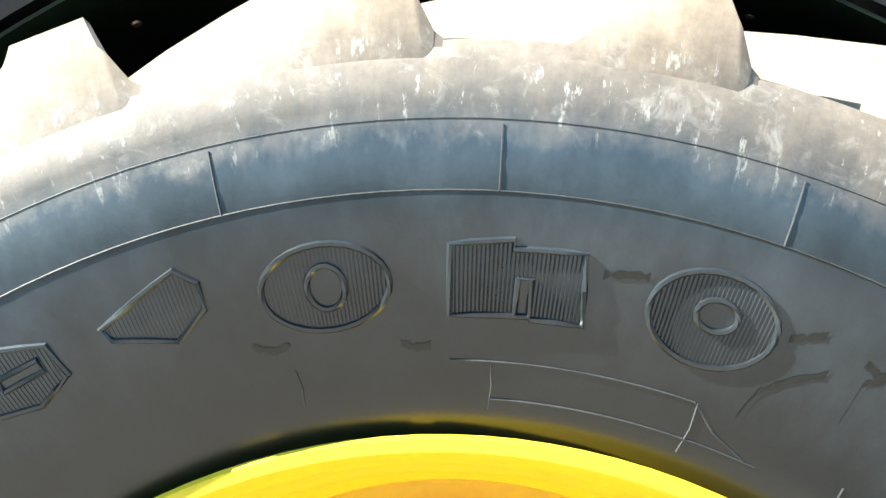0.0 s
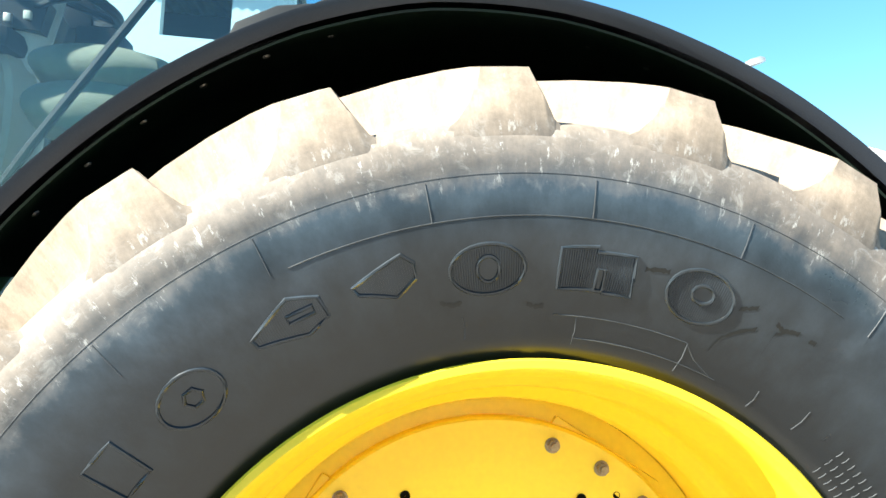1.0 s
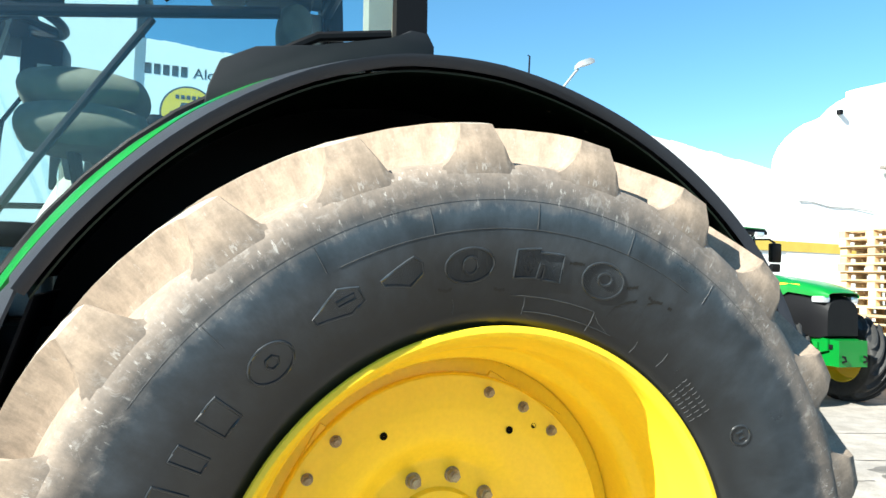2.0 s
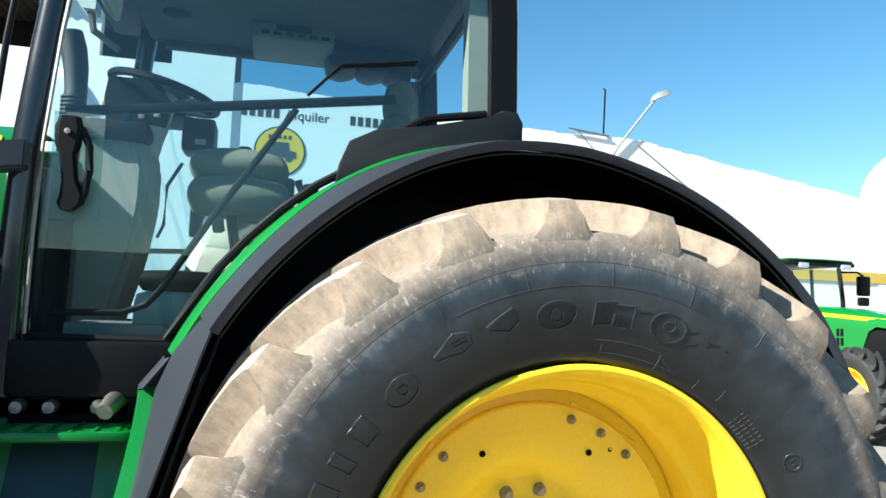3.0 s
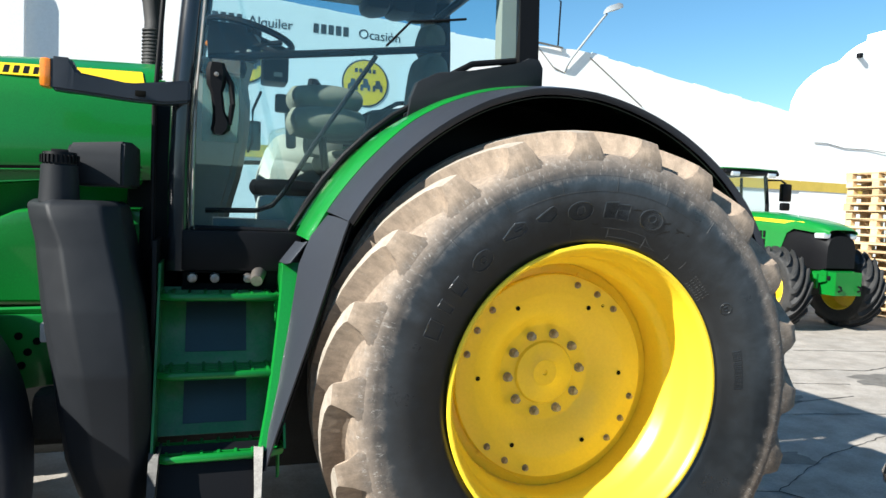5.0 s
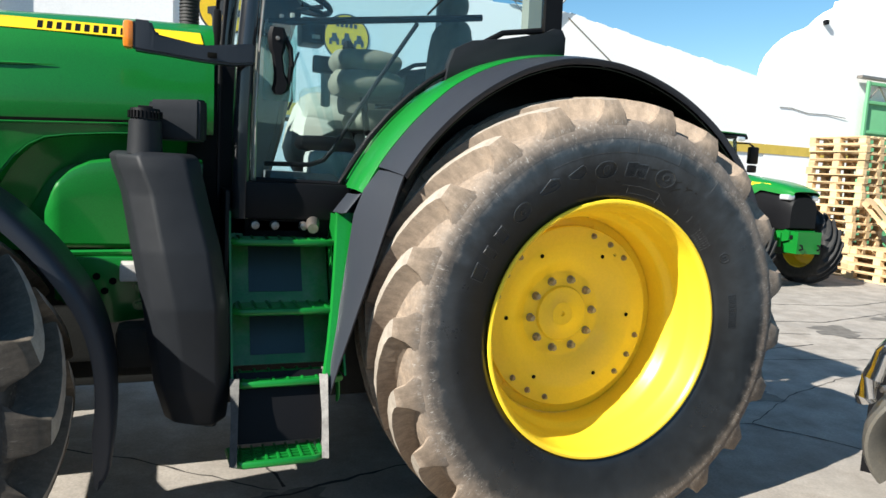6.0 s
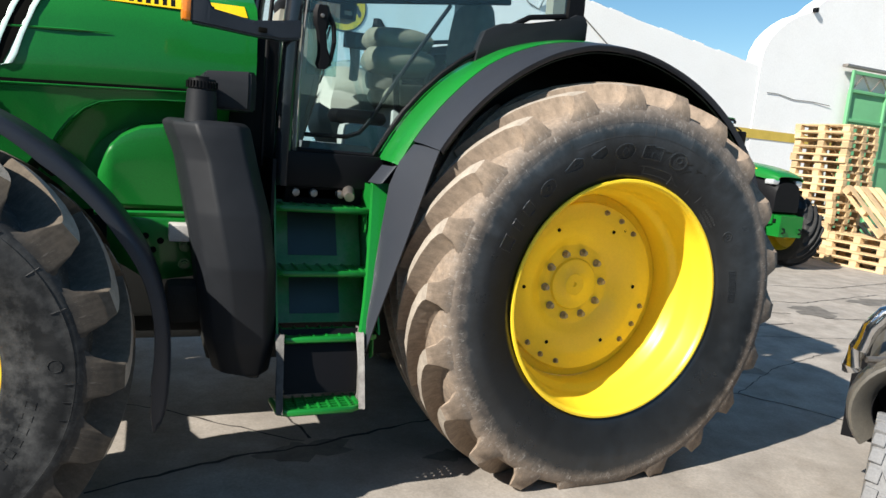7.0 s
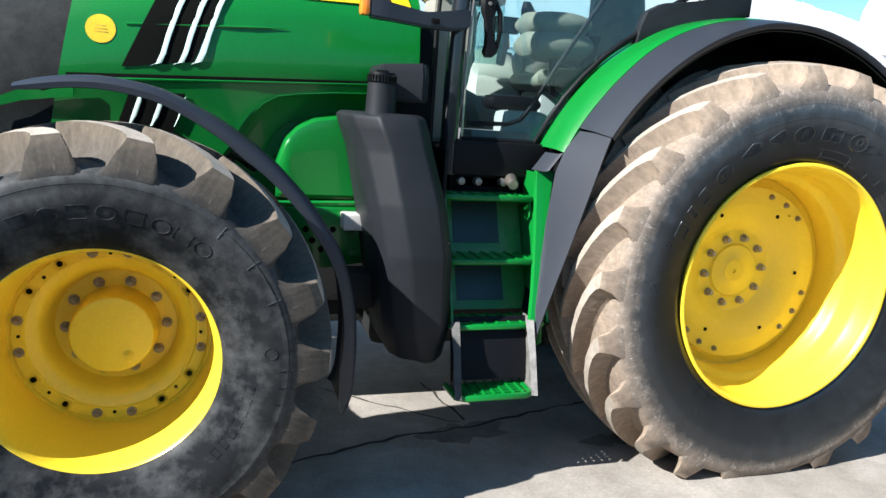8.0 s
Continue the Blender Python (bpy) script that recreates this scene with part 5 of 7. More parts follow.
side_seat = part("side_seat", cushion((-1.03, 0.6, 1.865), (-0.72, 0.92, 1.975)), CLOTH, tractor, "folded olive cloth passenger seat")
part("backrest", cushion((-1.03, 0.62, 1.975), (-0.73, 0.92, 2.065)), CLOTH, side_seat)
part("bracket", tube([(-0.9, 0.7, 1.88), (-0.87, 0.72, 1.7), (-0.7, 0.75, 1.62)], 0.018, 8), BLACK, side_seat)
seat = part("driver_seat", cushion((-0.85, 0.98, 1.72), (-0.36, 1.4, 1.84)), CLOTH, tractor, "olive cloth driver's seat")
part("backrest", cushion((-0.36, 0.99, 1.82), (-0.22, 1.38, 2.35)), CLOTH, seat)
part("headrest", cushion((-0.33, 1.08, 2.36), (-0.23, 1.3, 2.5)), CLOTH, seat)
part("seat_base", box((-0.78, 1.05, 1.42), (-0.42, 1.34, 1.72), 0.03), GREYP, seat)
wheel_pts = []
WC, tilt = Vector((-1.18, 1.06, 2.335)), Matrix.Rotation(radians(13), 3, "Y")
for k in range(36):
    a = 2 * math.pi * k / 36
    wheel_pts.append(WC + tilt @ Vector((0.19 * math.cos(a), 0.19 * math.sin(a), 0)))
steer = part("steering_wheel", tube(wheel_pts, 0.015, 8, True), BLACK, tractor, "black steering wheel")
for a in (0.4, 2.5, 4.6):
    part("spoke", tube([WC, WC + tilt @ Vector((0.19 * math.cos(a), 0.19 * math.sin(a), 0))], 0.013, 6), BLACK, steer)
part("steering_column", tube([WC, WC + Vector((-0.07, 0, -0.2)), (-1.3, 1.06, 1.9)], [0.05, 0.07, 0.09], 12), GREYP, tractor)
cowl = loft([[(x0, 0.94, z), (x1 - 0.04, 0.94, z), (x1, 1.06, z), (x1 - 0.04, 1.18, z), (x0, 1.18, z)] for x0, x1, z in ((-1.43, -1.27, 1.42), (-1.43, -1.24, 1.55), (-1.43, -1.2, 1.7), (-1.43, -1.17, 1.9), (-1.43, -1.17, 2.05), (-1.42, -1.2, 2.14))])
bmesh.ops.bevel(cowl, geom=list(cowl.edges), offset=0.02, segments=2, affect="EDGES")
part("dashboard", cowl, BEIGE_GREY, tractor, "grey dashboard cowl")
part("dash_top", box((-1.42, 0.9, 2.12), (-1.2, 1.22, 2.19), 0.03), BLACK, tractor)
part("display_screen", box((-1.12, 1.1, 2.14), (-1.0, 1.26, 2.27), 0.015, Matrix.Translation((0, 0, 0))), BLACK, tractor, "black display on a stalk")
part("display_sticker", box((-1.07, 1.094, 2.165), (-1.03, 1.1, 2.185), 0.002), BEIGE, tractor)
part("upper_display", box((-1.3, 1.05, 2.37), (-1.12, 1.25, 2.5), 0.015, Matrix.Rotation(radians(-4), 4, "X")), BLACK, tractor)
part("display_cable", tube([(-1.12, 1.18, 2.1), (-1.16, 1.12, 2.0), (-1.16, 1.1, 1.85), (-1.18, 1.1, 1.8)], 0.007, 6), BLACK, tractor)
part("console", loft([[(x0 + 0.05, yn, z), (x1 - 0.03, yn, z), (x1, yn + 0.04, z), (x1, 1.66, z), (x0, 1.66, z), (x0, yn + 0.06, z)] for x0, x1, z, yn in ((-1.0, -0.72, 1.42, 1.27), (-1.1, -0.74, 1.56, 1.27), (-1.12, -0.76, 1.63, 1.28), (-1.1, -0.78, 1.74, 1.34), (-1.06, -0.78, 1.86, 1.42), (-1.02, -0.77, 1.92, 1.47), (-0.98, -0.76, 1.945, 1.52))]), BEIGE, tractor, "beige side console")
BAG = glass_material("clear_plastic_bag", (0.9, 0.92, 0.9), 0.08)
bag = cushion((-1.06, 1.36, 1.7), (-0.72, 1.6, 1.97), 0.0)
for v in bag.verts:
    v.co += Vector(noise.noise_vector(v.co * 14)) * 0.018
part("plastic_bag", bag, BAG, tractor, "crumpled clear plastic sheet")
part("floor_well", loft([[(-1.33, 0.56, z), (x1, 0.56, z), (x1, 0.8, z), (-1.33, 0.8, z)] for x1, z in ((-1.02, 1.43), (-1.02, 1.47), (-1.06, 1.5))]), DRIVE, tractor)
part("armrest", cushion((-1.18, 0.74, 1.6), (-0.9, 0.92, 1.67), 0.01), BLACK, tractor, "black padded armrest")
part("storage_tub", box((-1.16, 0.6, 1.425), (-0.93, 0.76, 1.6), 0.035), GREYP, tractor, "grey plastic storage tub")
part("side_bolster", box((-0.75, 1.06, 1.86), (-0.69, 1.14, 2.06), 0.02), BLACK, tractor)
part("seat_hinge", prism([(-0.7, 1.83), (-0.64, 1.83), (-0.61, 2.0), (-0.67, 1.99)], 0.76, 0.84, 0.01), BLACK, tractor)
grip = part("joystick", loft([[(x + c * w, 1.1 + d * w, z) for c, d in ((1, 0), (0.5, 0.8), (-0.5, 0.8), (-1, 0), (-0.5, -0.8), (0.5, -0.8))] for x, w, z in ((-0.84, 0.05, 1.9), (-0.85, 0.035, 1.98), (-0.86, 0.03, 2.03), (-0.865, 0.042, 2.08), (-0.87, 0.045, 2.12), (-0.885, 0.022, 2.17))]), BLACK, tractor, "black joystick grip")
part("joystick_base", cushion((-0.92, 1.02, 1.8), (-0.74, 1.18, 1.93), 0.01), BEIGE_GREY, grip)
part("small_screen", box((-1.06, 1.08, 2.0), (-0.92, 1.13, 2.085), 0.012), BLACK, tractor, "small black screen")
part("screen_stand", tube([(-0.99, 1.12, 2.01), (-0.98, 1.15, 1.93), (-0.97, 1.2, 1.85)], 0.025, 8), GREYP, tractor)
part("seat_arm", cushion((-0.9, 0.92, 1.86), (-0.55, 0.99, 1.93), 0.01), CLOTH, tractor)
part("pedal", box((-1.34, 0.95, 1.46), (-1.22, 1.03, 1.49), 0.01), BLACK, tractor)
for k in range(4):
    part("lever", tube([(-0.9 + 0.09 * k, 1.5, 1.96), (-0.92 + 0.09 * k, 1.48, 2.06), (-0.94 + 0.09 * k, 1.47, 2.12)], [0.01, 0.01, 0.02], 8), (BLACK, AMBER, BLACK, BLACK)[k], tractor)
RADIO = material("blue_grey_radio_plastic", (0.17, 0.19, 0.2), 0.6, scale=6, grain=260, bump=0.06)
part("radio_panel", box((-0.9, 1.3, 2.69), (-0.55, 1.62, 2.76), 0.02), RADIO, tractor, "overhead radio panel with buttons")
for k in range(6):
    part("button", box((-0.86 + 0.05 * k, 1.294, 2.705), (-0.825 + 0.05 * k, 1.3, 2.72), 0.003), BLACK, tractor)
part("radio_display", box((-0.8, 1.292, 2.725), (-0.65, 1.3, 2.75), 0.003), BLACK, tractor)
for x, y in ((-1.2, 1.33), (-0.84, 0.79), (-0.36, 0.66)):
    speaker = lathe([(0.0005, 0.0), (0.045, 0.0), (0.056, 0.003), (0.06, 0.008)], 28)
    speaker.transform(Matrix.Translation((x, y, 2.751)) @ Matrix.Rotation(radians(90), 4, "X"))
    part("speaker_grille", speaker, GRILLE, tractor, "dark round speaker grille in the cab ceiling")
part("ceiling_lip", box((-1.3, 1.66, 2.72), (-0.1, 1.72, 2.77), 0.02), LINER, tractor)
part("sun_visor", cushion((-1.33, 0.62, 2.5), (-1.3, 0.85, 2.66), 0.0), GREYP, tractor)
for x in (-0.5, -0.36, -0.24):
    part("duct", cushion((x - 0.07, 1.42, 2.64), (x + 0.07, 1.66, 2.77), 0.02), PLASTIC, tractor)
# rails of the door and the wiper behind the glass
part("door_rail", tube([(-1.36, 0.53, 2.11), (-1.29, 0.53, 2.12), (-0.79, 0.53, 2.192), (-0.4, 0.53, 2.25)], 0.016, 8), BLACK, tractor, "black rail across the door")
part("door_stay", tube([(-1.36, 0.53, 1.53), (-1.17, 0.53, 1.535), (-1.11, 0.53, 1.558), (-1.07, 0.53, 1.605), (-0.95, 0.53, 1.81), (-0.765, 0.53, 2.1), (-0.71, 0.53, 2.185)], 0.0105, 8), BLACK, tractor, "black bent rail of the door")
part("wiper", tube([(-0.68, 0.485, 2.22), (-0.58, 0.485, 2.33), (-0.45, 0.485, 2.35), (-0.34, 0.485, 2.37)], 0.005, 6), BLACK, tractor)
grip = loft([[(x + c * w, 0.462 + d * 0.016, z) for c, d in ((1, 0), (0.6, -0.9), (-0.6, -0.9), (-1, 0), (-0.6, 0.9), (0.6, 0.9))] for x, w, z in ((-1.318, 0.018, 1.815), (-1.312, 0.036, 1.835), (-1.308, 0.034, 1.86), (-1.318, 0.022, 1.9), (-1.328, 0.022, 1.97), (-1.33, 0.034, 2.0), (-1.33, 0.038, 2.05), (-1.33, 0.028, 2.08))])
hd = part("door_handle", grip, BLACK, tractor, "black door handle with a lock")
part("pull", tube([(-1.3, 0.47, 2.05), (-1.275, 0.462, 2.0), (-1.27, 0.46, 1.93), (-1.28, 0.462, 1.86), (-1.305, 0.47, 1.83)], 0.011, 8), BLACK, hd)
part("lock", lathe([(0.0005, -0.006), (0.008, -0.005), (0.009, 0.0)], 14), STEEL, hd).location = (-1.33, 0.446, 2.035)
part("handle_plate", box((-1.378, 0.486, 1.79), (-1.245, 0.493, 2.1), 0.02), glass_material("clear_handle_plate", (0.72, 0.88, 0.86), 0.25, 0.1), tractor, "pale clear plate behind the handle")
part("rear_window_frame", tube([(-0.06, 0.56, 2.2), (-0.08, 0.56, 2.7), (-0.08, 2 * MID - 0.56, 2.7), (-0.06, 2 * MID - 0.56, 2.2)], 0.025, 8, True), BLACK, tractor)
part("pillar_cover", loft([[(x, 0.53, z), (x + 0.07, 0.53, z), (x + 0.07, 0.6, z), (x, 0.6, z)] for x, z in ((-0.155, 2.22), (-0.165, 2.75))]), BEIGE_GREY, tractor)
part("far_pillar_cover", loft([[(x, 1.69, z), (x + 0.11, 1.69, z), (x + 0.11, 1.75, z), (x, 1.75, z)] for x, z in ((-0.17, 1.5), (-0.17, 2.7))]), GREYP, tractor)
part("seal", tube([(-1.405, 0.478, 1.47), (-1.405, 0.478, 1.75), (-1.398, 0.478, 2.0), (-1.375, 0.482, 2.32), (-1.33, 0.5, 2.78)], 0.006, 6), STEEL, tractor, "bright edge seal of the door")
for x in (-1.4, -1.32, -1.2):
    part("valve_cap", lathe([(0.0005, -0.03), (0.016, -0.028), (0.02, -0.01), (0.02, 0.01)], 12), STEEL, tractor).location = (x, 0.47, 1.275)
part("coupling", tube([(-1.17, 0.4, 1.27), (-1.16, 0.46, 1.29), (-1.15, 0.52, 1.3)], [0.022, 0.028, 0.026], 12), STEEL, tractor, "bright hydraulic coupling")

skirt = [[(-3.3, 0.66, 1.46), (-3.3, 0.655, 1.5)], [(-3.23, 0.655, 1.48), (-3.23, 0.65, 1.515)], [(-3.15, 0.65, 1.505), (-3.15, 0.645, 1.55)], [(-3.05, 0.645, 1.52), (-3.05, 0.64, 1.585)], [(-2.97, 0.64, 1.53), (-2.97, 0.638, 1.6)]]
part("front_skirt", sheet([[(x, y - 0.02, z) for x, y, z in row] for row in skirt], 0.01), GREEN, tractor, "green lower edge of the nose")

# dashboard clutter behind the wheel
part("instrument_hood", loft([[(x0, 0.98, z), (x1, 0.98, z), (x1 - 0.02, 1.16, z), (x0, 1.16, z)] for x0, x1, z in ((-1.36, -1.16, 2.2), (-1.37, -1.14, 2.28), (-1.36, -1.2, 2.36))]), BLACK, tractor, "black instrument hood")
for k, mat in enumerate((BLACK, STEEL, BEIGE)):
    part("switch", box((-1.3 + 0.05 * k, 0.965, 2.2 + 0.012 * k), (-1.28 + 0.05 * k, 0.98, 2.225 + 0.012 * k), 0.004), mat, tractor)
part("stalk_grip", tube([(-1.325, 0.99, 2.235), (-1.345, 0.995, 2.252), (-1.372, 1.0, 2.268)], [0.008, 0.014, 0.012], 8), AMBER, tractor, "orange grip of a stalk")
part("stalk", tube([(-1.2, 1.0, 2.26), (-1.12, 0.96, 2.28), (-1.05, 0.94, 2.29)], [0.01, 0.009, 0.013], 8), BLACK, tractor)
part("far_mirror", box((-1.5, 1.86, 2.1), (-1.45, 1.98, 2.4), 0.02), BLACK, tractor, "black far-side mirror")
part("far_mirror", box((-1.16, 1.86, 1.87), (-1.07, 1.9, 2.04), 0.015), BLACK, tractor)
part("sill_plate", box((-1.37, 0.52, 1.456), (-1.01, 0.545, 1.466), 0.003), BEIGE, tractor, "pale scuffed sill plate")
part("mirror_arm", tube([(-1.42, 1.74, 2.45), (-1.47, 1.9, 2.46), (-1.475, 1.92, 2.38)], 0.012, 6), BLACK, tractor)
part("far_rail", tube([(-1.36, 1.71, 1.78), (-0.9, 1.71, 1.8), (-0.3, 1.71, 1.86)], 0.012, 6), BLACK, tractor)
# ---- second tractor ----
def second_tractor():
    t2 = thing("tractor", "smaller green tractor with a black nose, parked before the wall", "tractor", (7.54, 6.02, 0.01))
    t2.rotation_euler = (0, 0, math.atan2(-0.998, -0.03))   # its own +x is ahead

    def p(name, bm, mat, label="", smooth=True):
        return part(name, bm, mat, t2, label, smooth)
    ax = 1.6
    DARK = material("dark_tyre_rubber", (0.018, 0.018, 0.018), 0.7, scale=8, grain=150, bump=0.2, spots=(0.075, 0.068, 0.06), spot_scale=9, spot_amount=0.5)
    for x, y, r, w, nm in ((0, 0.7, 0.63, 0.4, "front_tyre"), (0, -0.7, 0.63, 0.4, "front_tyre"), (-2.5, 0.85, 0.84, 0.5, "rear_tyre"), (-2.5, -0.85, 0.84, 0.5, "rear_tyre")):
        r0 = r * 0.56
        ty = link(nm, lathe(tyre_profile(r0, r * 0.92, w / 2), 64), DARK, t2, "black lugged tyre", True, (x, y, r - 0.02))
        bm = lug_bm(tyre_profile(r0, r * 0.92, w / 2), r, w / 2, 26, r * 0.085, 0.06)
        shared = None
        for k in range(17):
            for flip in (1, -1):
                a = 360 / 17 * (k + (0.5 if flip < 0 else 0))
                if shared is None:
                    c = link("lug", bm, DARK, ty, "", True)
                    shared = c.data
                else:
                    c = new("lug", shared)
                    c.parent = ty
                c.matrix_local = Matrix.Rotation(-radians(a), 4, "Y") @ Matrix.Rotation(0 if flip > 0 else math.pi, 4, "Z") @ Matrix.Rotation(0 if flip > 0 else math.pi, 4, "Y")
        link("rim", lathe([(r0 + 0.02, -w * 0.36), (r0 - 0.01, -w * 0.37), (r0 - 0.03, -w * 0.2), (r0 - 0.06, 0.02), (r0 * 0.5, 0.04), (0.12, -0.02), (0.1, -0.08), (0.001, -0.09)], 48), YELLOW, ty, "yellow rim", True)
        link("rim", lathe([(r0 + 0.02, w * 0.36), (r0 - 0.02, w * 0.3), (r0 - 0.05, w * 0.1), (0.2, 0.08), (0.001, 0.08)], 48), YELLOW, ty, "", True)

    def half(x, top, w, low):
        d = min(0.36, top - low)
        h = [(x, 0, top), (x, w * 0.6, top - 0.05 * d), (x, w * 0.85, top - 0.18 * d), (x, w * 0.97, top - 0.42 * d), (x, w, top - 0.8 * d), (x, w, low)]
        return [(a, -b, c) for a, b, c in reversed(h[1:])] + h
    p("bonnet", sheet([half(x, t, w, lo) for x, t, w, lo in ((-1.55, 1.79, 0.36, 1.0), (-0.8, 1.77, 0.352, 0.95), (-0.42, 1.735, 0.346, 0.97), (-0.28, 1.72, 0.344, 1.2), (-0.18, 1.706, 0.342, 1.44), (-0.05, 1.688, 0.338, 1.51), (0.1, 1.665, 0.333, 1.495), (0.3, 1.625, 0.322, 1.47), (0.47, 1.575, 0.3, 1.455), (0.56, 1.52, 0.265, 1.45))], 0.008), GREEN, "bright green bonnet")
    p("nose", loft([half(x, t, w, lo) for x, t, w, lo in ((-0.5, 1.6, 0.336, 0.95), (-0.1, 1.58, 0.33, 0.93), (0.25, 1.53, 0.318, 0.92), (0.44, 1.48, 0.295, 0.92), (0.54, 1.42, 0.262, 0.95))]), BLACK, "black nose with headlights")
    LENS = material("headlight_lens", (0.75, 0.78, 0.8), 0.1, 0.6, scale=40, grain=90, bump=0.3)
    for s in (1, -1):
        p("headlight", box((0.33, s * 0.245 - 0.08, 1.38), (0.52, s * 0.245 + 0.055, 1.47), 0.03), LENS, "clear headlight")
        p("work_light", box((0.42, s * 0.2 - 0.045, 1.2), (0.53, s * 0.2 + 0.045, 1.26), 0.02), LENS)
        p("stripe", sheet([[(x, s * (w + 0.004), z), (x, s * (w * 0.985 + 0.004), z + 0.05)] for x, w, z in ((-1.5, 0.352, 1.65), (-0.8, 0.342, 1.62), (-0.1, 0.318, 1.58), (0.12, 0.306, 1.57))], 0.003), DECAL, "yellow side stripe")
        for k in range(4):
            p("vent_slat", box((-0.74 + 0.075 * (k % 2), s * 0.353 - 0.006, 1.22 + 0.13 * (k // 2)), (-0.69 + 0.075 * (k % 2), s * 0.353 + 0.006, 1.33 + 0.13 * (k // 2)), 0.003), BLACK)
    p("front_carrier", prism([(-0.5, 0.76), (0.4, 0.72), (0.55, 0.76), (0.55, 0.9), (0.4, 0.94), (-0.5, 0.9)], -0.27, 0.27), GREEN, "green front ballast carrier")
    p("ballast", loft([[(0.4, -0.22, z0), (0.7, -0.24, z0), (0.7, 0.24, z0), (0.4, 0.22, z0)] for z0 in (0.56, 0.6, 0.86, 0.9)]), GREEN, "green ballast block")
    for s in (1, -1):
        p("ballast_slot", box((0.46, s * 0.24 - 0.012, 0.78), (0.6, s * 0.24 + 0.012, 0.84), 0.004), BLACK)
        p("carrier_cheek", prism([(-0.3, 0.62), (0.42, 0.64), (0.42, 0.86), (0.1, 0.9), (-0.3, 0.9)], s * 0.29 - 0.02, s * 0.29 + 0.02, 0.006), GREEN)
        p("tow_hook", tube([(0.68, s * 0.18, 0.7), (0.74, s * 0.18, 0.69), (0.75, s * 0.18, 0.64), (0.69, s * 0.18, 0.62)], 0.015, 6), BLACK)
    p("frame_rail", box((-1.6, -0.28, 0.72), (0.2, 0.28, 0.95), 0.03), GREEN)
    p("gearbox", box((-2.7, -0.3, 0.5), (0.1, 0.3, 0.8), 0.05), CASTING)
    p("front_axle", tube([(0, -0.75, 0.58), (0, 0.75, 0.58)], 0.09, 12), GREEN)
    p("rear_axle", tube([(-2.5, -0.8, 0.8), (-2.5, 0.8, 0.8)], 0.12, 12), GREEN)
    for s in (1, -1):
        p("mudguard", sheet([[(-2.5 + 0.92 * math.cos(radians(a)), s * yy, 0.82 + 0.92 * math.sin(radians(a))) for yy in (0.5, 0.8, 1.08)] for a in range(20, 165, 8)], 0.02), GREEN, "green rear mudguard")
        p("door_pillar", tube([(-1.55, s * 0.52, 1.2), (-1.62, s * 0.55, 1.9), (-1.68, s * 0.53, 2.42)], 0.035, 8), BLACK)
        p("rear_pillar", tube([(-2.75, s * 0.58, 1.6), (-2.85, s * 0.57, 2.42)], 0.045, 8), BLACK)
        p("middle_pillar", tube([(-2.3, s * 0.6, 1.3), (-2.35, s * 0.58, 2.42)], 0.03, 8), BLACK)
        w = p("side_window", prism([(-2.8, 1.65), (-2.2, 1.6), (-1.6, 1.2), (-1.68, 2.42), (-2.83, 2.42)], s * 0.57 - 0.003, s * 0.57 + 0.003), GLASS_CLEAR, "", False)
        w.visible_shadow = False
        p("mirror_arm", tube([(-1.66, s * 0.55, 2.35), (-1.6, s * 0.8, 2.36), (-1.58, s * 0.9, 2.3)], 0.018, 6), BLACK)
        p("mirror", box((-1.63, s * 0.9 - 0.1, 1.98), (-1.53, s * 0.9 + 0.1, 2.3), 0.03), BLACK, "black wing mirror")
        p("mirror", box((-1.62, s * 0.9 - 0.09, 1.82), (-1.54, s * 0.9 + 0.09, 1.96), 0.03), BLACK)
        p("lamp_arm", tube([(-1.6, s * 0.55, 1.72), (-1.5, s * 0.8, 1.7), (-1.5, s * 1.0, 1.7)], [0.025, 0.03, 0.04], 8), BLACK)
    ws = p("windscreen", prism([(-0.53, 1.7), (0.53, 1.7), (0.52, 2.42), (-0.52, 2.42)], -0.003, 0.003, 0, Matrix.Translation((-1.62, 0, 0)) @ Matrix.Rotation(radians(90), 4, "Z")), GLASS_CLEAR, "", False)
    ws.visible_shadow = False
    p("cab_floor", box((-2.7, -0.65, 0.9), (-1.5, 0.65, 1.25), 0.03), BLACK)
    p("roof", loft([[(x, y, z) for x, y in ((-3.0, -0.6), (-1.45, -0.58), (-1.35, 0), (-1.45, 0.58), (-3.0, 0.6))] for z in (2.5, 2.51, 2.518)]), GREEN, "green cab roof")
    p("roof_underside", box((-2.98, -0.585, 2.43), (-1.42, 0.585, 2.5), 0.03), BLACK)
    p("roof_front", box((-1.55, -0.56, 2.41), (-1.38, 0.56, 2.47), 0.02), BLACK)
    for y in (-0.38, 0.38):
        p("roof_lamp", box((-1.4, y - 0.08, 2.37), (-1.34, y + 0.08, 2.45), 0.02), LENS)
    p("seat", box((-2.5, -0.25, 1.25), (-2.05, 0.25, 1.6), 0.05), CLOTH)
    p("seat_back", box((-2.55, -0.22, 1.55), (-2.42, 0.22, 1.9), 0.05), CLOTH)
    st = [(-1.85 + 0.17 * math.cos(a), 0.19 * math.sin(a), 1.75 + 0.08 * math.cos(a)) for a in [2 * math.pi * k / 20 for k in range(20)]]
    p("steering_wheel", tube(st, 0.014, 6, True), BLACK)
    return t2


second_tractor()

# ---- pallets ----
WOOD = material("pale_pallet_wood", (0.62, 0.44, 0.24), 0.8, dark=(0.42, 0.29, 0.16), scale=7, amount=0.7, grain=90, bump=0.2, per_piece=0.3)
PL, PW, PH = 1.2, 0.8, 0.1435


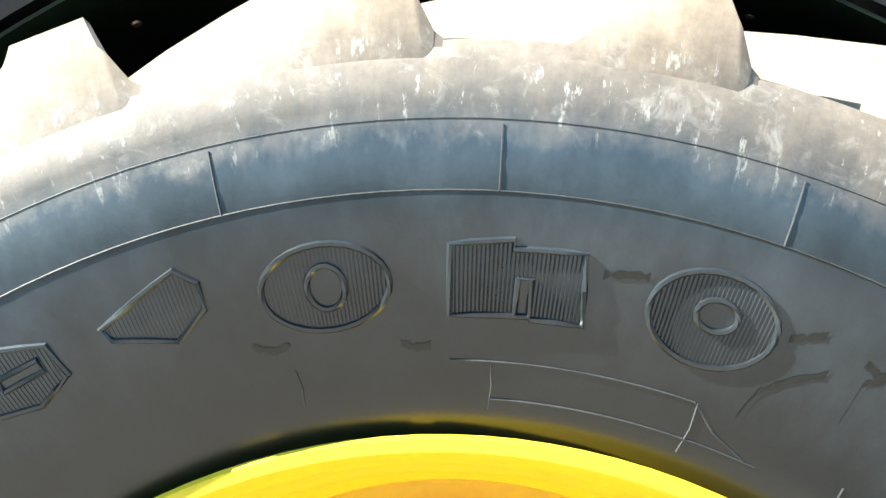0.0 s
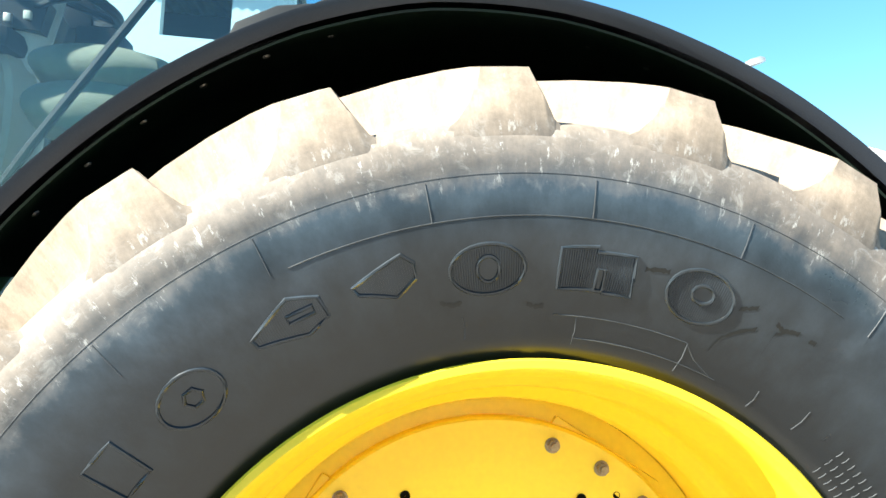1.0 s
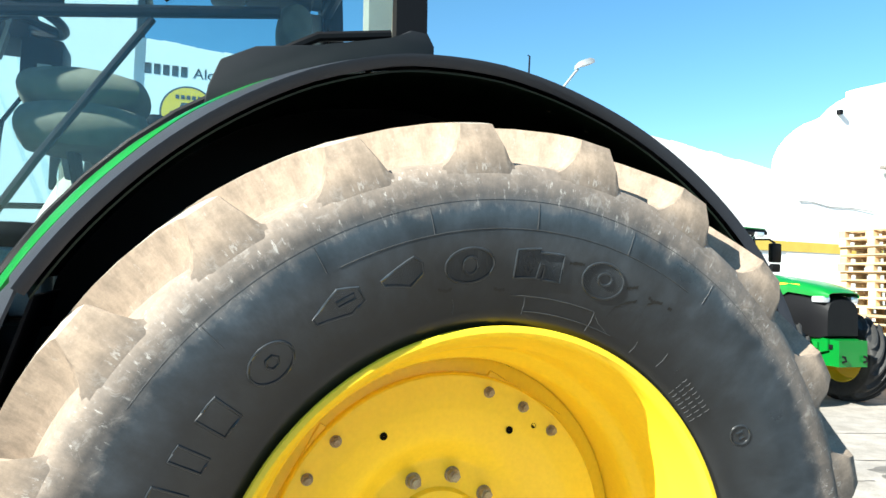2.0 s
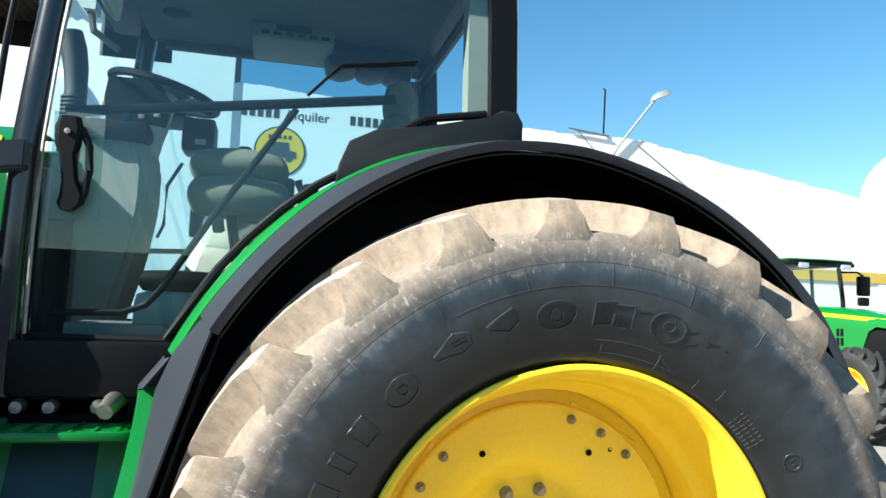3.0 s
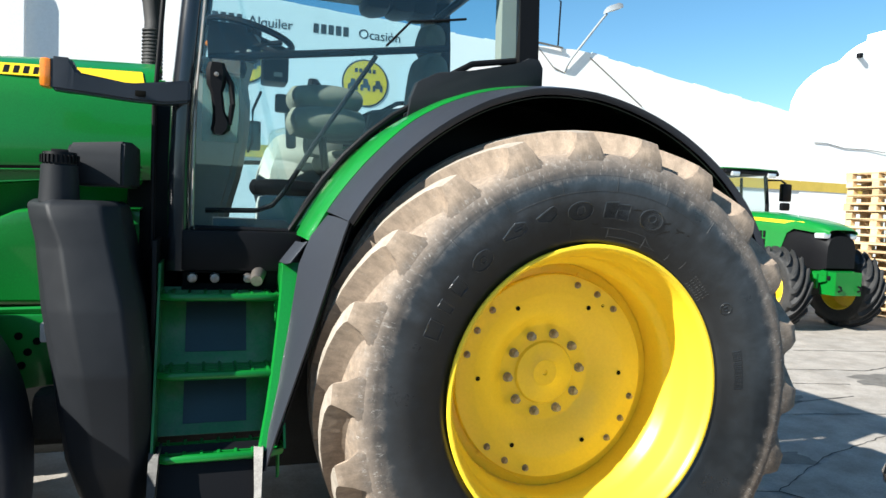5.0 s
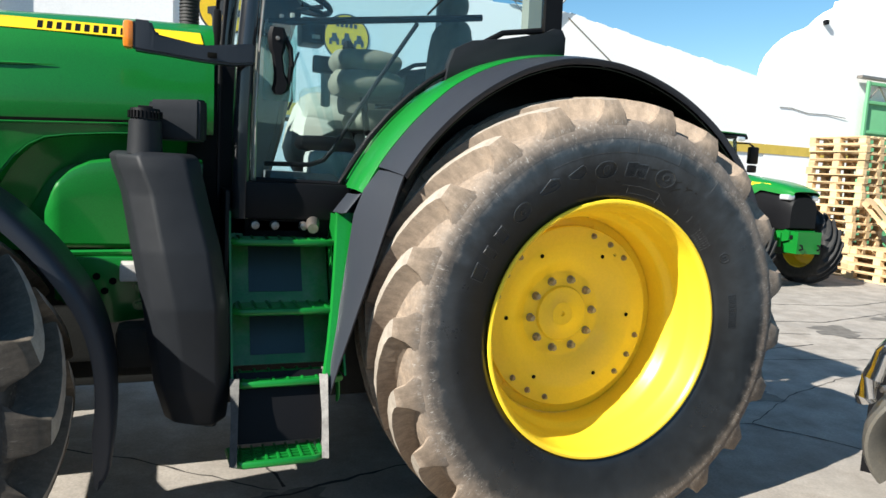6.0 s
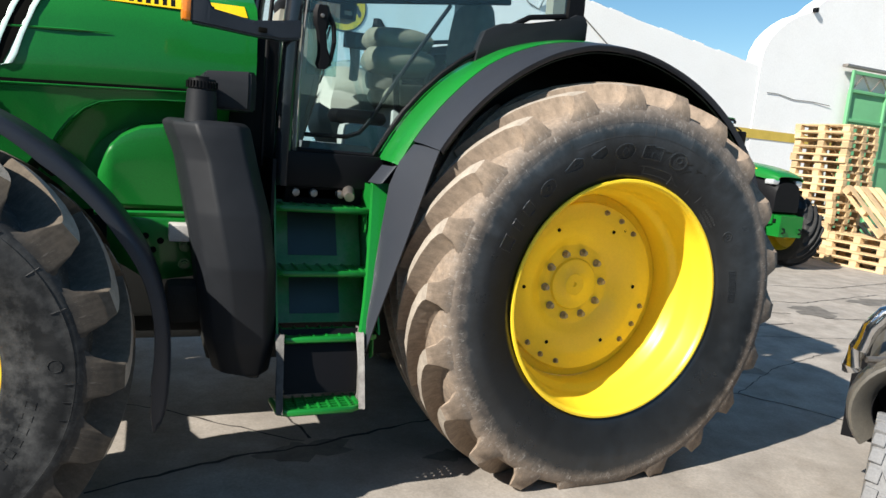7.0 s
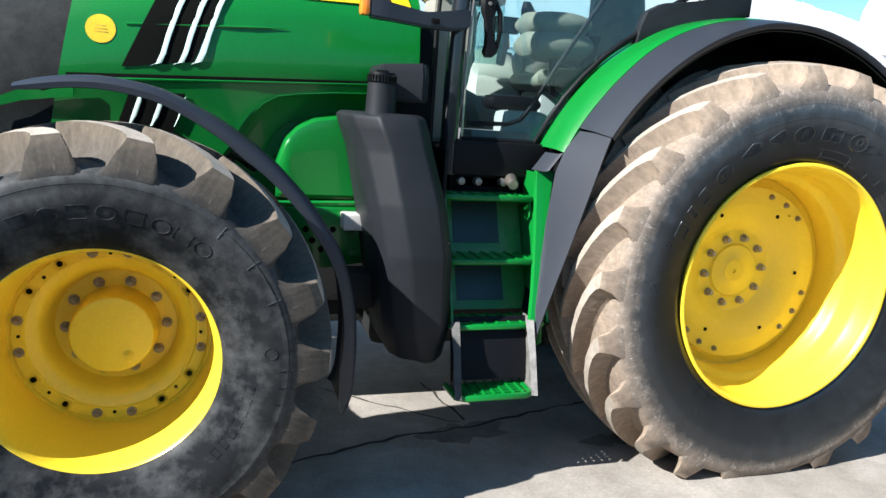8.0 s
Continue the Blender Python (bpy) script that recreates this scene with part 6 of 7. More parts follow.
def pallet():
    ob = thing("pallet", "pale wooden shipping pallet in a stack", "pallet", group="stacked pallets")
    cache = {}

    def piece(name, lo, hi):
        size = tuple(round(b - a, 3) for a, b in zip(lo, hi))
        c = [(a + b) / 2 for a, b in zip(lo, hi)]
        if size not in cache:
            cache[size] = part(name, box([-s / 2 for s in size], [s / 2 for s in size], 0), WOOD, ob, "", False)
            o = cache[size]
        else:
            o = new(name, cache[size].data)
            o.parent = ob
        o.location = c
    for y in (0, 0.175, 0.35, 0.525, 0.7):
        piece("deck_board", (0, y, 0.122), (PL, y + (0.1 if y in (0.175, 0.525) else 0.12) - (0.02 if y == 0.7 else 0), 0.1435))
    for x in (0, 0.53, 1.06):
        piece("cross_board", (x, 0, 0.1), (x + 0.14, PW, 0.121))
        for y in (0, 0.33, 0.7):
            piece("block", (x, y, 0.022), (x + 0.14, y + 0.1, 0.1))
    for y in (0, 0.33, 0.7):
        piece("base_board", (0, y, 0), (PL, y + 0.1, 0.021))
    return ob


rnd = random.Random(5)
first = pallet()
for k in range(1, 18):
    off = 0.06 if k < 9 else 0.0
    copy_thing(first, pose(10.78 - off + rnd.uniform(-0.025, 0.025), 6.42 + off + rnd.uniform(-0.025, 0.025), 0.012 + PH * k, 0, 0, 90 + rnd.uniform(-2, 2)))
first.matrix_basis = pose(10.74, 6.46, 0.012, 0, 0, 90)
for k in range(4):
    copy_thing(first, pose(10.57 + rnd.uniform(-0.03, 0.03), 5.15 + rnd.uniform(-0.03, 0.03), 0.012 + PH * k, 0, 0, 88 + rnd.uniform(-2, 2)))
tagged(copy_thing(first, pose(10.62, 5.35, 0.6, 0, -40, 84)), "loose wooden pallet leaning on a low stack")
tagged(copy_thing(first, pose(11.6, 5.75, 0.02, 6, -28, 70)), "loose wooden pallet leaning beside a low stack")

# ---- dusty off-road car with a chrome bar ----
DUSTY = material("dusty_car_paint", (0.085, 0.078, 0.064), 0.6, dark=(0.055, 0.05, 0.042), scale=6, amount=0.8, grain=120, bump=0.08, coat=0.2)
GREYTYRE = material("dusty_car_tyre", (0.2, 0.2, 0.2), 0.9, dark=(0.1, 0.1, 0.1), scale=12, grain=120, bump=0.25)


def offroad_cart():
    """A small open vehicle with knobbly wheels; its own +x is ahead, and the origin lies under one front wheel."""
    cart = thing("utility_vehicle", "small dusty off-road vehicle with a chrome bar and knobbly tyres", "vehicle", (0.77, -0.98, 0.01))
    cart.rotation_euler = (0, 0, math.atan2(-0.53, -0.85))
    TRACK = 1.05

    def p(name, bm, mat, label="", smooth=True):
        return part(name, bm, mat, cart, label, smooth)
    for y, s in ((0.0, 1), (TRACK, -1)):
        ring = []
        for k in range(27):
            a = radians(222 - 252 * k / 26)
            squash = 0.9 if math.sin(a) < 0 else 1.0
            c, q = s * math.cos(a), math.sin(a) * squash
            ring.append([(x, y + s * 0.02 + r * c, 0.575 + r * q) for x, r in ((-0.3, 0.27), (-0.2, 0.262), (-0.172, 0.252), (-0.166, 0.24), (-0.175, 0.228), (-0.23, 0.185), (-0.26, 0.172), (-0.7, 0.168))])
        p("wheel_arch", sheet([[v for v in row[:7]] for row in ring], 0.006), DUSTY, "dusty flared wheel arch")
        p("arch_liner", sheet([[row[6], (row[7][0], *row[7][1:])] for row in ring], 0.004), BLACK)
        p("arch_back", prism([(y - 0.26, 0.3), (y + 0.3, 0.3), (y + 0.3, 0.8), (y - 0.26, 0.8)], 0.0, 0.01, 0, Matrix.Translation((-0.62, 0, 0)) @ Matrix.Rotation(radians(90), 4, "Z")), BLACK, "", False)
        ty = link("wheel", lathe([(0.16, -0.09), (0.2, -0.115), (0.26, -0.125), (0.288, -0.118), (0.297, -0.1), (0.3, 0.0), (0.297, 0.1), (0.288, 0.118), (0.26, 0.125), (0.2, 0.115), (0.16, 0.09)], 72), GREYTYRE, cart, "grey dusty knobbly tyre", True, (0, y, 0.31))
        for j, (y0, y1) in enumerate(((-0.122, -0.078), (-0.066, -0.006), (0.006, 0.066), (0.078, 0.122))):
            turn = Matrix.Rotation(radians((-8, 28, -28, 8)[j]), 4, "X")
            src = None
            for k in range(26):
                if src is None:
                    blk = part("tread_block", box((0.29, y0, -0.027), (0.31, y1, 0.027), 0.004, turn), GREYTYRE, ty, "", False)
                    src = blk.data
                else:
                    blk = new("tread_block", src)
                    blk.parent = ty
                blk.matrix_local = Matrix.Rotation(2 * math.pi * (k + 0.5 * (j % 2)) / 26, 4, "Y")
        part("rim", lathe([(0.17, -0.08), (0.16, -0.09), (0.13, -0.03), (0.05, -0.02), (0.04, -0.05), (0.001, -0.055)], 36), STEEL, ty)
        lamp = p("headlight", lathe([(0.001, -0.05), (0.06, -0.046), (0.085, -0.02), (0.09, 0.0), (0.08, 0.05), (0.03, 0.09), (0.001, 0.1)], 28), BLACK, "round black headlamp")
        lamp.matrix_local = Matrix.Translation((-0.3, y + s * 0.11, 0.93)) @ Matrix.Rotation(radians(90), 4, "Z")
    for src in [o for o in cart.children if o.name.split(".")[0] == "wheel"]:
        made = {}
        for o in (src, *src.children_recursive):
            c = o.copy()
            scene.collection.objects.link(c)
            made[o] = c
            c.parent = made.get(o.parent, cart)
        made[src].location = (-1.4, src.location.y, src.location.z)
    p("axle", tube([(-1.4, 0, 0.31), (-1.4, TRACK, 0.31)], 0.035, 10), CASTING)
    p("seat", box((-1.35, 0.2, 0.95), (-0.9, TRACK - 0.2, 1.08), 0.04), BLACK, "black seat")
    rows = []
    for x, z, w in ((-0.19, 0.815, 0.0), (-0.3, 0.86, 0.02), (-0.6, 0.92, 0.03), (-1.1, 0.95, 0.03), (-1.7, 0.9, 0.02)):
        rows.append([(x, yy * TRACK + dy - w * dy, z + dz) for yy, dy, dz in ((0, -0.2, -0.13), (0, -0.16, -0.04), (0, -0.06, 0.01), (0.2, 0, 0.05), (0.5, 0, 0.07), (0.8, 0, 0.05), (1, 0.06, 0.01), (1, 0.16, -0.04), (1, 0.2, -0.13))])
    p("body", sheet(rows, 0.012), DUSTY, "dusty grey-green body")
    p("front_panel", box((-0.26, 0.3, 0.5), (-0.22, TRACK - 0.3, 0.84), 0.02), DUSTY)
    p("chassis", box((-1.7, 0.3, 0.28), (-0.3, TRACK - 0.3, 0.6), 0.03), BLACK, "", False)
    p("axle", tube([(0, 0, 0.31), (0, TRACK, 0.31)], 0.035, 10), CASTING)
    bar = [(-0.185, -0.245, 0.735), (-0.18, -0.25, 0.755), (-0.18, -0.235, 0.83), (-0.18, -0.2, 0.93), (-0.18, -0.16, 0.995), (-0.185, -0.1, 1.025), (-0.19, 0.0, 1.035), (-0.2, 0.5 * TRACK, 1.04)]
    p("chrome_bar", tube(bar + [(x, TRACK - y, z) for x, y, z in reversed(bar[:-1])], 0.038, 14), CHROME, "polished chrome tube bar")
    for y in (-0.2, TRACK + 0.2):
        p("bar_bracket", tube([(-0.185, y, 0.79), (-0.3, y * 0.8 + 0.1, 0.8)], 0.014, 8), STEEL)
    return cart


offroad_cart()
# ---- ground ----
CONCRETE = material("worn_concrete", (0.36, 0.322, 0.278), 0.85, dark=(0.225, 0.197, 0.165), scale=3.2, amount=1.0, grain=75, bump=0.16, spots=(0.2, 0.185, 0.165), spot_scale=0.9, spot_amount=0.7, speck=0.4)
gb = bmesh.new()
g = 0.01
vs = [gb.verts.new(p) for p in ((-900, -900, g), (900, -900, g), (900, 900, g), (-900, 900, g))]
gb.faces.new(vs)
ground = tagged(link("ground", gb, CONCRETE), "worn pale grey concrete yard with stains and cracks", "ground", kind="structure")


def crack(points, width, seed):
    """A jagged dark joint filled with dirt, a sliver above the slab."""
    r = random.Random(seed)
    bm = bmesh.new()
    prev = None
    for (x0, y0), (x1, y1) in zip(points, points[1:]):
        n = max(2, int(math.hypot(x1 - x0, y1 - y0) / 0.07))
        for k in range(n):
            x, y = x0 + (x1 - x0) * k / n + r.uniform(-0.012, 0.012), y0 + (y1 - y0) * k / n + r.uniform(-0.012, 0.012)
            w = width * r.uniform(0.4, 1.3)
            nx, ny = -(y1 - y0), (x1 - x0)
            l = math.hypot(nx, ny)
            q = [bm.verts.new((x + nx / l * w, y + ny / l * w, g + 0.003)), bm.verts.new((x - nx / l * w, y - ny / l * w, g + 0.003))]
            if prev:
                bm.faces.new((prev[0], prev[1], q[1], q[0]))
            prev = q
    return link("crack", bm, DIRT, ground)


DIRT = material("crack_dirt", (0.035, 0.03, 0.026), 0.95, scale=20, grain=100, bump=0.1)
crack([(1.0, 1.1), (1.83, 0.8), (2.1, 0.42), (2.4, -0.1), (3.2, -0.9)], 0.008, 1)
crack([(1.83, 0.8), (2.6, 1.2), (3.6, 1.5)], 0.004, 2)
crack([(-2.2, 0.35), (-1.6, 0.55), (-1.2, 0.6), (-0.7, 0.75), (0.2, 0.9)], 0.01, 3)
crack([(-1.3, 1.2), (-1.25, 0.9), (-1.2, 0.6)], 0.008, 4)
crack([(5.0, 2.6), (6.4, 2.3), (8.5, 2.9), (11, 2.7)], 0.012, 5)
crack([(4.2, 3.6), (5.5, 3.3), (7.5, 3.7)], 0.009, 6)
crack([(3.0, 2.6), (3.6, 2.4), (4.4, 2.45)], 0.01, 7)

crack([(-1.9, -0.6), (-1.2, -0.75), (-0.4, -0.6), (0.3, -0.75)], 0.004, 8)
crack([(-2.6, 1.6), (-1.9, 1.2), (-1.2, 0.6)], 0.006, 9)
crack([(0.8, 2.2), (1.9, 1.9), (3.2, 2.1), (5.2, 1.7)], 0.006, 10)
crack([(2.2, 3.3), (2.9, 2.9), (3.9, 3.05), (4.8, 2.8)], 0.008, 11)
crack([(5.6, 4.4), (7.0, 4.1), (9.0, 4.5)], 0.01, 12)
crack([(3.4, 0.2), (4.6, 0.5), (6.4, 0.3)], 0.007, 13)
STAIN = material("dark_oil_stain", (0.16, 0.145, 0.125), 0.7, dark=(0.09, 0.08, 0.07), scale=9, amount=0.9, grain=90, bump=0.1)
rs = random.Random(21)
for cx, cy, size in ((-1.25, 0.55, 0.16), (-0.55, 0.35, 0.1), (0.9, 0.75, 0.14), (2.3, 1.3, 0.2), (3.4, 2.5, 0.26), (5.2, 2.9, 0.3), (-1.7, -0.35, 0.07), (-0.9, -0.5, 0.05), (4.4, 1.2, 0.18), (6.8, 3.3, 0.3)):
    bm = bmesh.new()
    n = 26
    ph = [rs.uniform(0, 6.28) for _ in range(4)]
    pts = [bm.verts.new((cx + size * 1.5 * q * math.cos(2 * math.pi * k / n), cy + size * q * math.sin(2 * math.pi * k / n), g + 0.002)) for k, q in ((k, 0.75 + 0.22 * math.sin(2 * math.pi * k / n * 2 + ph[0]) + 0.13 * math.sin(2 * math.pi * k / n * 5 + ph[1]) + 0.1 * math.sin(2 * math.pi * k / n * 9 + ph[2])) for k in range(n))]
    bm.faces.new(pts)
    link("stain", bm, STAIN, ground, "dark oil stain")

# ---- buildings ----
WHITE = material("whitewashed_wall", (0.87, 0.865, 0.85), 0.85, dark=(0.8, 0.79, 0.77), scale=0.8, amount=0.5, grain=30, bump=0.03, speck=0.12)
OCHRE = material("ochre_band_paint", (0.62, 0.44, 0.08), 0.8, scale=3, grain=60, bump=0.05)
WALL_Y = 11.4
wall = prism([(-1.66, 0), (12.75, 0), (12.75, 4.3), (8.58, 4.88), (6.4, 5.22), (4.5, 5.17), (-1.66, 5.5)], WALL_Y, WALL_Y + 0.5)
wn = tagged(link("wall_north", wall, WHITE), "whitewashed gable wall of a low warehouse", "wall", kind="structure")
link("painted_band", box((-1.66, WALL_Y - 0.035, 2.46), (15.9, WALL_Y - 0.021, 2.7), 0), OCHRE, wn, "ochre painted band")
cap = []
r = random.Random(9)
x = -1.6
while x < 12.6:
    w = r.uniform(0.25, 0.5)
    w = min(w, 12.7 - x)
    z, zz = (interp([(-1.66, 5.5), (4.5, 5.17), (6.4, 5.22), (8.58, 4.88), (12.75, 4.3)], q) for q in (x, x + w))
    h = r.uniform(0.015, 0.045)
    link("coping_tile", prism([(x, z - 0.1), (x + w, zz - 0.1), (x + w, zz + h), (x, z + h)], WALL_Y + 0.004, WALL_Y + 0.49), WHITE, wn)
    x += w
tall = prism([(-18, 0), (-1.66, 0), (-1.66, 6.88), (-2.75, 6.88), (-2.75, 5.71), (-3.95, 5.71), (-3.95, 6.88), (-4.96, 6.88), (-4.96, 5.71), (-6.3, 5.71), (-6.3, 6.88), (-18, 6.88)], WALL_Y - 0.05, WALL_Y + 0.15)
wt = tagged(link("wall_tall", tall, WHITE), "tall plain white building wall", "wall", kind="structure")
outline = [(12.75, 0), (25, 0), (25, 6.0), (22.5, 7.2), (19.5, 7.6), (16.9, 7.18), (16.06, 6.97), (15.24, 6.74), (15.22, 6.58), (14.9, 6.42), (14.61, 6.22), (14.35, 5.98), (14.21, 5.9), (13.8, 5.74), (13.44, 5.52), (13.2, 5.32), (12.96, 5.06), (12.8, 4.75), (12.75, 4.4)]
hall = prism(outline, WALL_Y - 0.02, WALL_Y + 0.5)
wh = tagged(link("wall_hall", hall, WHITE), "white arched end wall of a vaulted hall", "wall", kind="structure")
link("wall_cable", tube([(13.1, WALL_Y - 0.034, 3.68), (13.5, WALL_Y - 0.034, 3.69), (14.1, WALL_Y - 0.034, 3.6), (14.8, WALL_Y - 0.034, 3.62), (15.5, WALL_Y - 0.05, 3.58)], 0.008, 6), BLACK, wh)
link("wall_fixture", box((14.3, WALL_Y - 0.12, 5.93), (14.42, WALL_Y, 6.05), 0.02), BLACK, wh)

# green gate
GATE = material("pale_green_gate_paint", (0.12, 0.36, 0.17), 0.6, dark=(0.1, 0.3, 0.14), scale=2, grain=80, bump=0.05)
gate = thing("sliding_gate", "pale green sheet-metal sliding gate before the hall", "gate", (16.0, WALL_Y - 0.2, 0.012))
part("sheet", box((0.0, 0.0, 0.05), (4.6, 0.05, 4.05), 0.01), GATE, gate)
for z in (0.05, 1.1, 2.15, 3.2, 4.0, 4.5):
    part("rail", box((-0.02, -0.06, z), (4.62, 0.02, z + 0.09), 0.01), GATE, gate)
for x in (0, 1.5, 3.05, 4.55):
    part("stile", box((x - 0.04, -0.07, 0.0), (x + 0.05, 0.0, 4.6), 0.01), GATE, gate)
for k in range(6):
    x = 0.06 + 0.76 * k
    part("truss_bar", tube([(x, -0.02, 4.08), (x + 0.38, -0.02, 4.5), (x + 0.76, -0.02, 4.08)], 0.025, 6), STEEL, gate)
part("track", box((-0.3, -0.05, 4.66), (5.5, 0.12, 4.74), 0.01), STEEL, gate)
# wall lamp and bracket
LAMPGREY = material("pale_grey_lamp_paint", (0.28, 0.3, 0.31), 0.5, scale=8, grain=150, bump=0.03)
lamp = thing("wall_lamp", "grey street lamp on a slanted arm on the wall", "lamp", (5.97, WALL_Y, 4.85))
part("arm", tube([(0, 0.0, -0.12), (0.02, -0.05, 0.0), (0.1, -0.06, 0.15), (0.82, -0.09, 1.1), (0.92, -0.1, 1.22)], 0.026, 10), LAMPGREY, lamp)
head = loft([[(x, -0.1 - w, 1.26 + dz), (x, -0.1 + w, 1.26 + dz), (x, -0.1 + w * 0.7, 1.26 + dz + h), (x, -0.1 - w * 0.7, 1.26 + dz + h)] for x, w, dz, h in ((0.86, 0.06, -0.05, 0.07), (0.96, 0.12, 0.01, 0.12), (1.16, 0.13, 0.08, 0.13), (1.28, 0.08, 0.13, 0.08))])
part("lamp_head", head, LAMPGREY, lamp, "pale grey lamp head")
aer = thing("aerial", "thin aerial rod on a roof bracket", "aerial", (5.07, WALL_Y, 5.2))
part("rod", tube([(0.68, -0.05, 0.06), (0.7, -0.05, 1.0), (0.66, -0.05, 1.02)], 0.018, 6), BLACK, aer)
part("bracket", tube([(-0.1, -0.05, 0.1), (0.8, -0.05, 0.02)], 0.022, 6), STEEL, aer)
part("stay", tube([(0.1, -0.05, 0.08), (0.6, -0.02, -0.4), (0.9, 0, -0.5)], 0.011, 6), STEEL, aer)
part("stay", tube([(1.5, -0.02, -0.1), (2.9, -0.02, -1.05)], 0.012, 6), STEEL, aer)

# painted signs on the wall
INK = material("sign_black_paint", (0.04, 0.045, 0.05), 0.8, bump=0)
sign = thing("round_sign", "round yellow and black sign painted on the wall", "sign", (-0.77, WALL_Y, 4.3))
disc = lathe([(0.0005, -0.012), (0.46, -0.012), (0.47, 0.0)], 48)
part("ring", disc, INK, sign, "thin black ring")
part("field", lathe([(0.0005, -0.016), (0.435, -0.016), (0.435, -0.012)], 48), DECAL, sign)
part("picture", prism([(-0.3, -0.12), (-0.3, 0.0), (-0.16, 0.03), (-0.12, 0.17), (0.16, 0.17), (0.17, 0.03), (0.3, 0.0), (0.3, -0.12), (0.24, -0.12), (0.22, -0.19), (0.12, -0.19), (0.1, -0.12), (-0.1, -0.12), (-0.12, -0.19), (-0.22, -0.19), (-0.24, -0.12)], -0.022, -0.016), INK, sign, "plain black shape of a machine", False)
for k in range(5):
    part("letter_bar", box((-0.22 + 0.09 * k, -0.021, 0.23), (-0.16 + 0.09 * k, -0.016, 0.3), 0), INK, sign)
sign2 = thing("round_sign", "round yellow and black sign painted on the wall", "sign", (1.55, WALL_Y, 4.05))
part("ring", lathe([(0.0005, -0.012), (0.46, -0.012), (0.47, 0.0)], 48), INK, sign2, "thin black ring")
part("field", lathe([(0.0005, -0.016), (0.435, -0.016), (0.435, -0.012)], 48), DECAL, sign2)
for dx, h in ((-0.25, 0.12), (0.0, 0.14), (0.25, 0.12)):
    part("picture", prism([(dx - 0.1, -0.15), (dx - 0.1, -0.04), (dx - 0.05, -0.02), (dx - 0.045, h - 0.05), (dx + 0.04, h - 0.05), (dx + 0.06, 0.0), (dx + 0.1, -0.04), (dx + 0.1, -0.15), (dx + 0.05, -0.15), (dx + 0.04, -0.09), (dx - 0.04, -0.09), (dx - 0.05, -0.15)], -0.022, -0.016), INK, sign2, "plain black shape of a machine", False)
for k in range(5):
    part("letter_bar", box((-0.22 + 0.09 * k, -0.021, 0.2), (-0.16 + 0.09 * k, -0.016, 0.28), 0), INK, sign2)


def words(text, x, z, size, mat, name="wall_lettering", label="black painted lettering on the white wall"):
    cu = bpy.data.curves.new(name, "FONT")
    cu.body, cu.size, cu.extrude, cu.align_x = text, size, 0.001, "LEFT"
    tmp = bpy.data.objects.new(name, cu)
    me = bpy.data.meshes.new_from_object(tmp)
    bpy.data.objects.remove(tmp)
    me.materials.append(mat)
    ob = new(name, me)
    ob.matrix_basis = pose(x, WALL_Y - 0.004, z, 90, 0, 0)
    return tagged(ob, label, "lettering", group="wall lettering")


words("Alquiler", -0.72, 4.92, 0.26, INK)
words("Ocasión", 1.38, 4.92, 0.26, INK)
for x0 in (-1.5, 0.5):
    for k in range(5):
        bar = link("lettering_bar", box((x0 + 0.145 * k, WALL_Y - 0.005, 4.92), (x0 + 0.145 * k + 0.1, WALL_Y - 0.001, 5.1), 0), INK)
        tagged(bar, "black painted lettering bar on the white wall", "lettering", group="wall lettering bars")
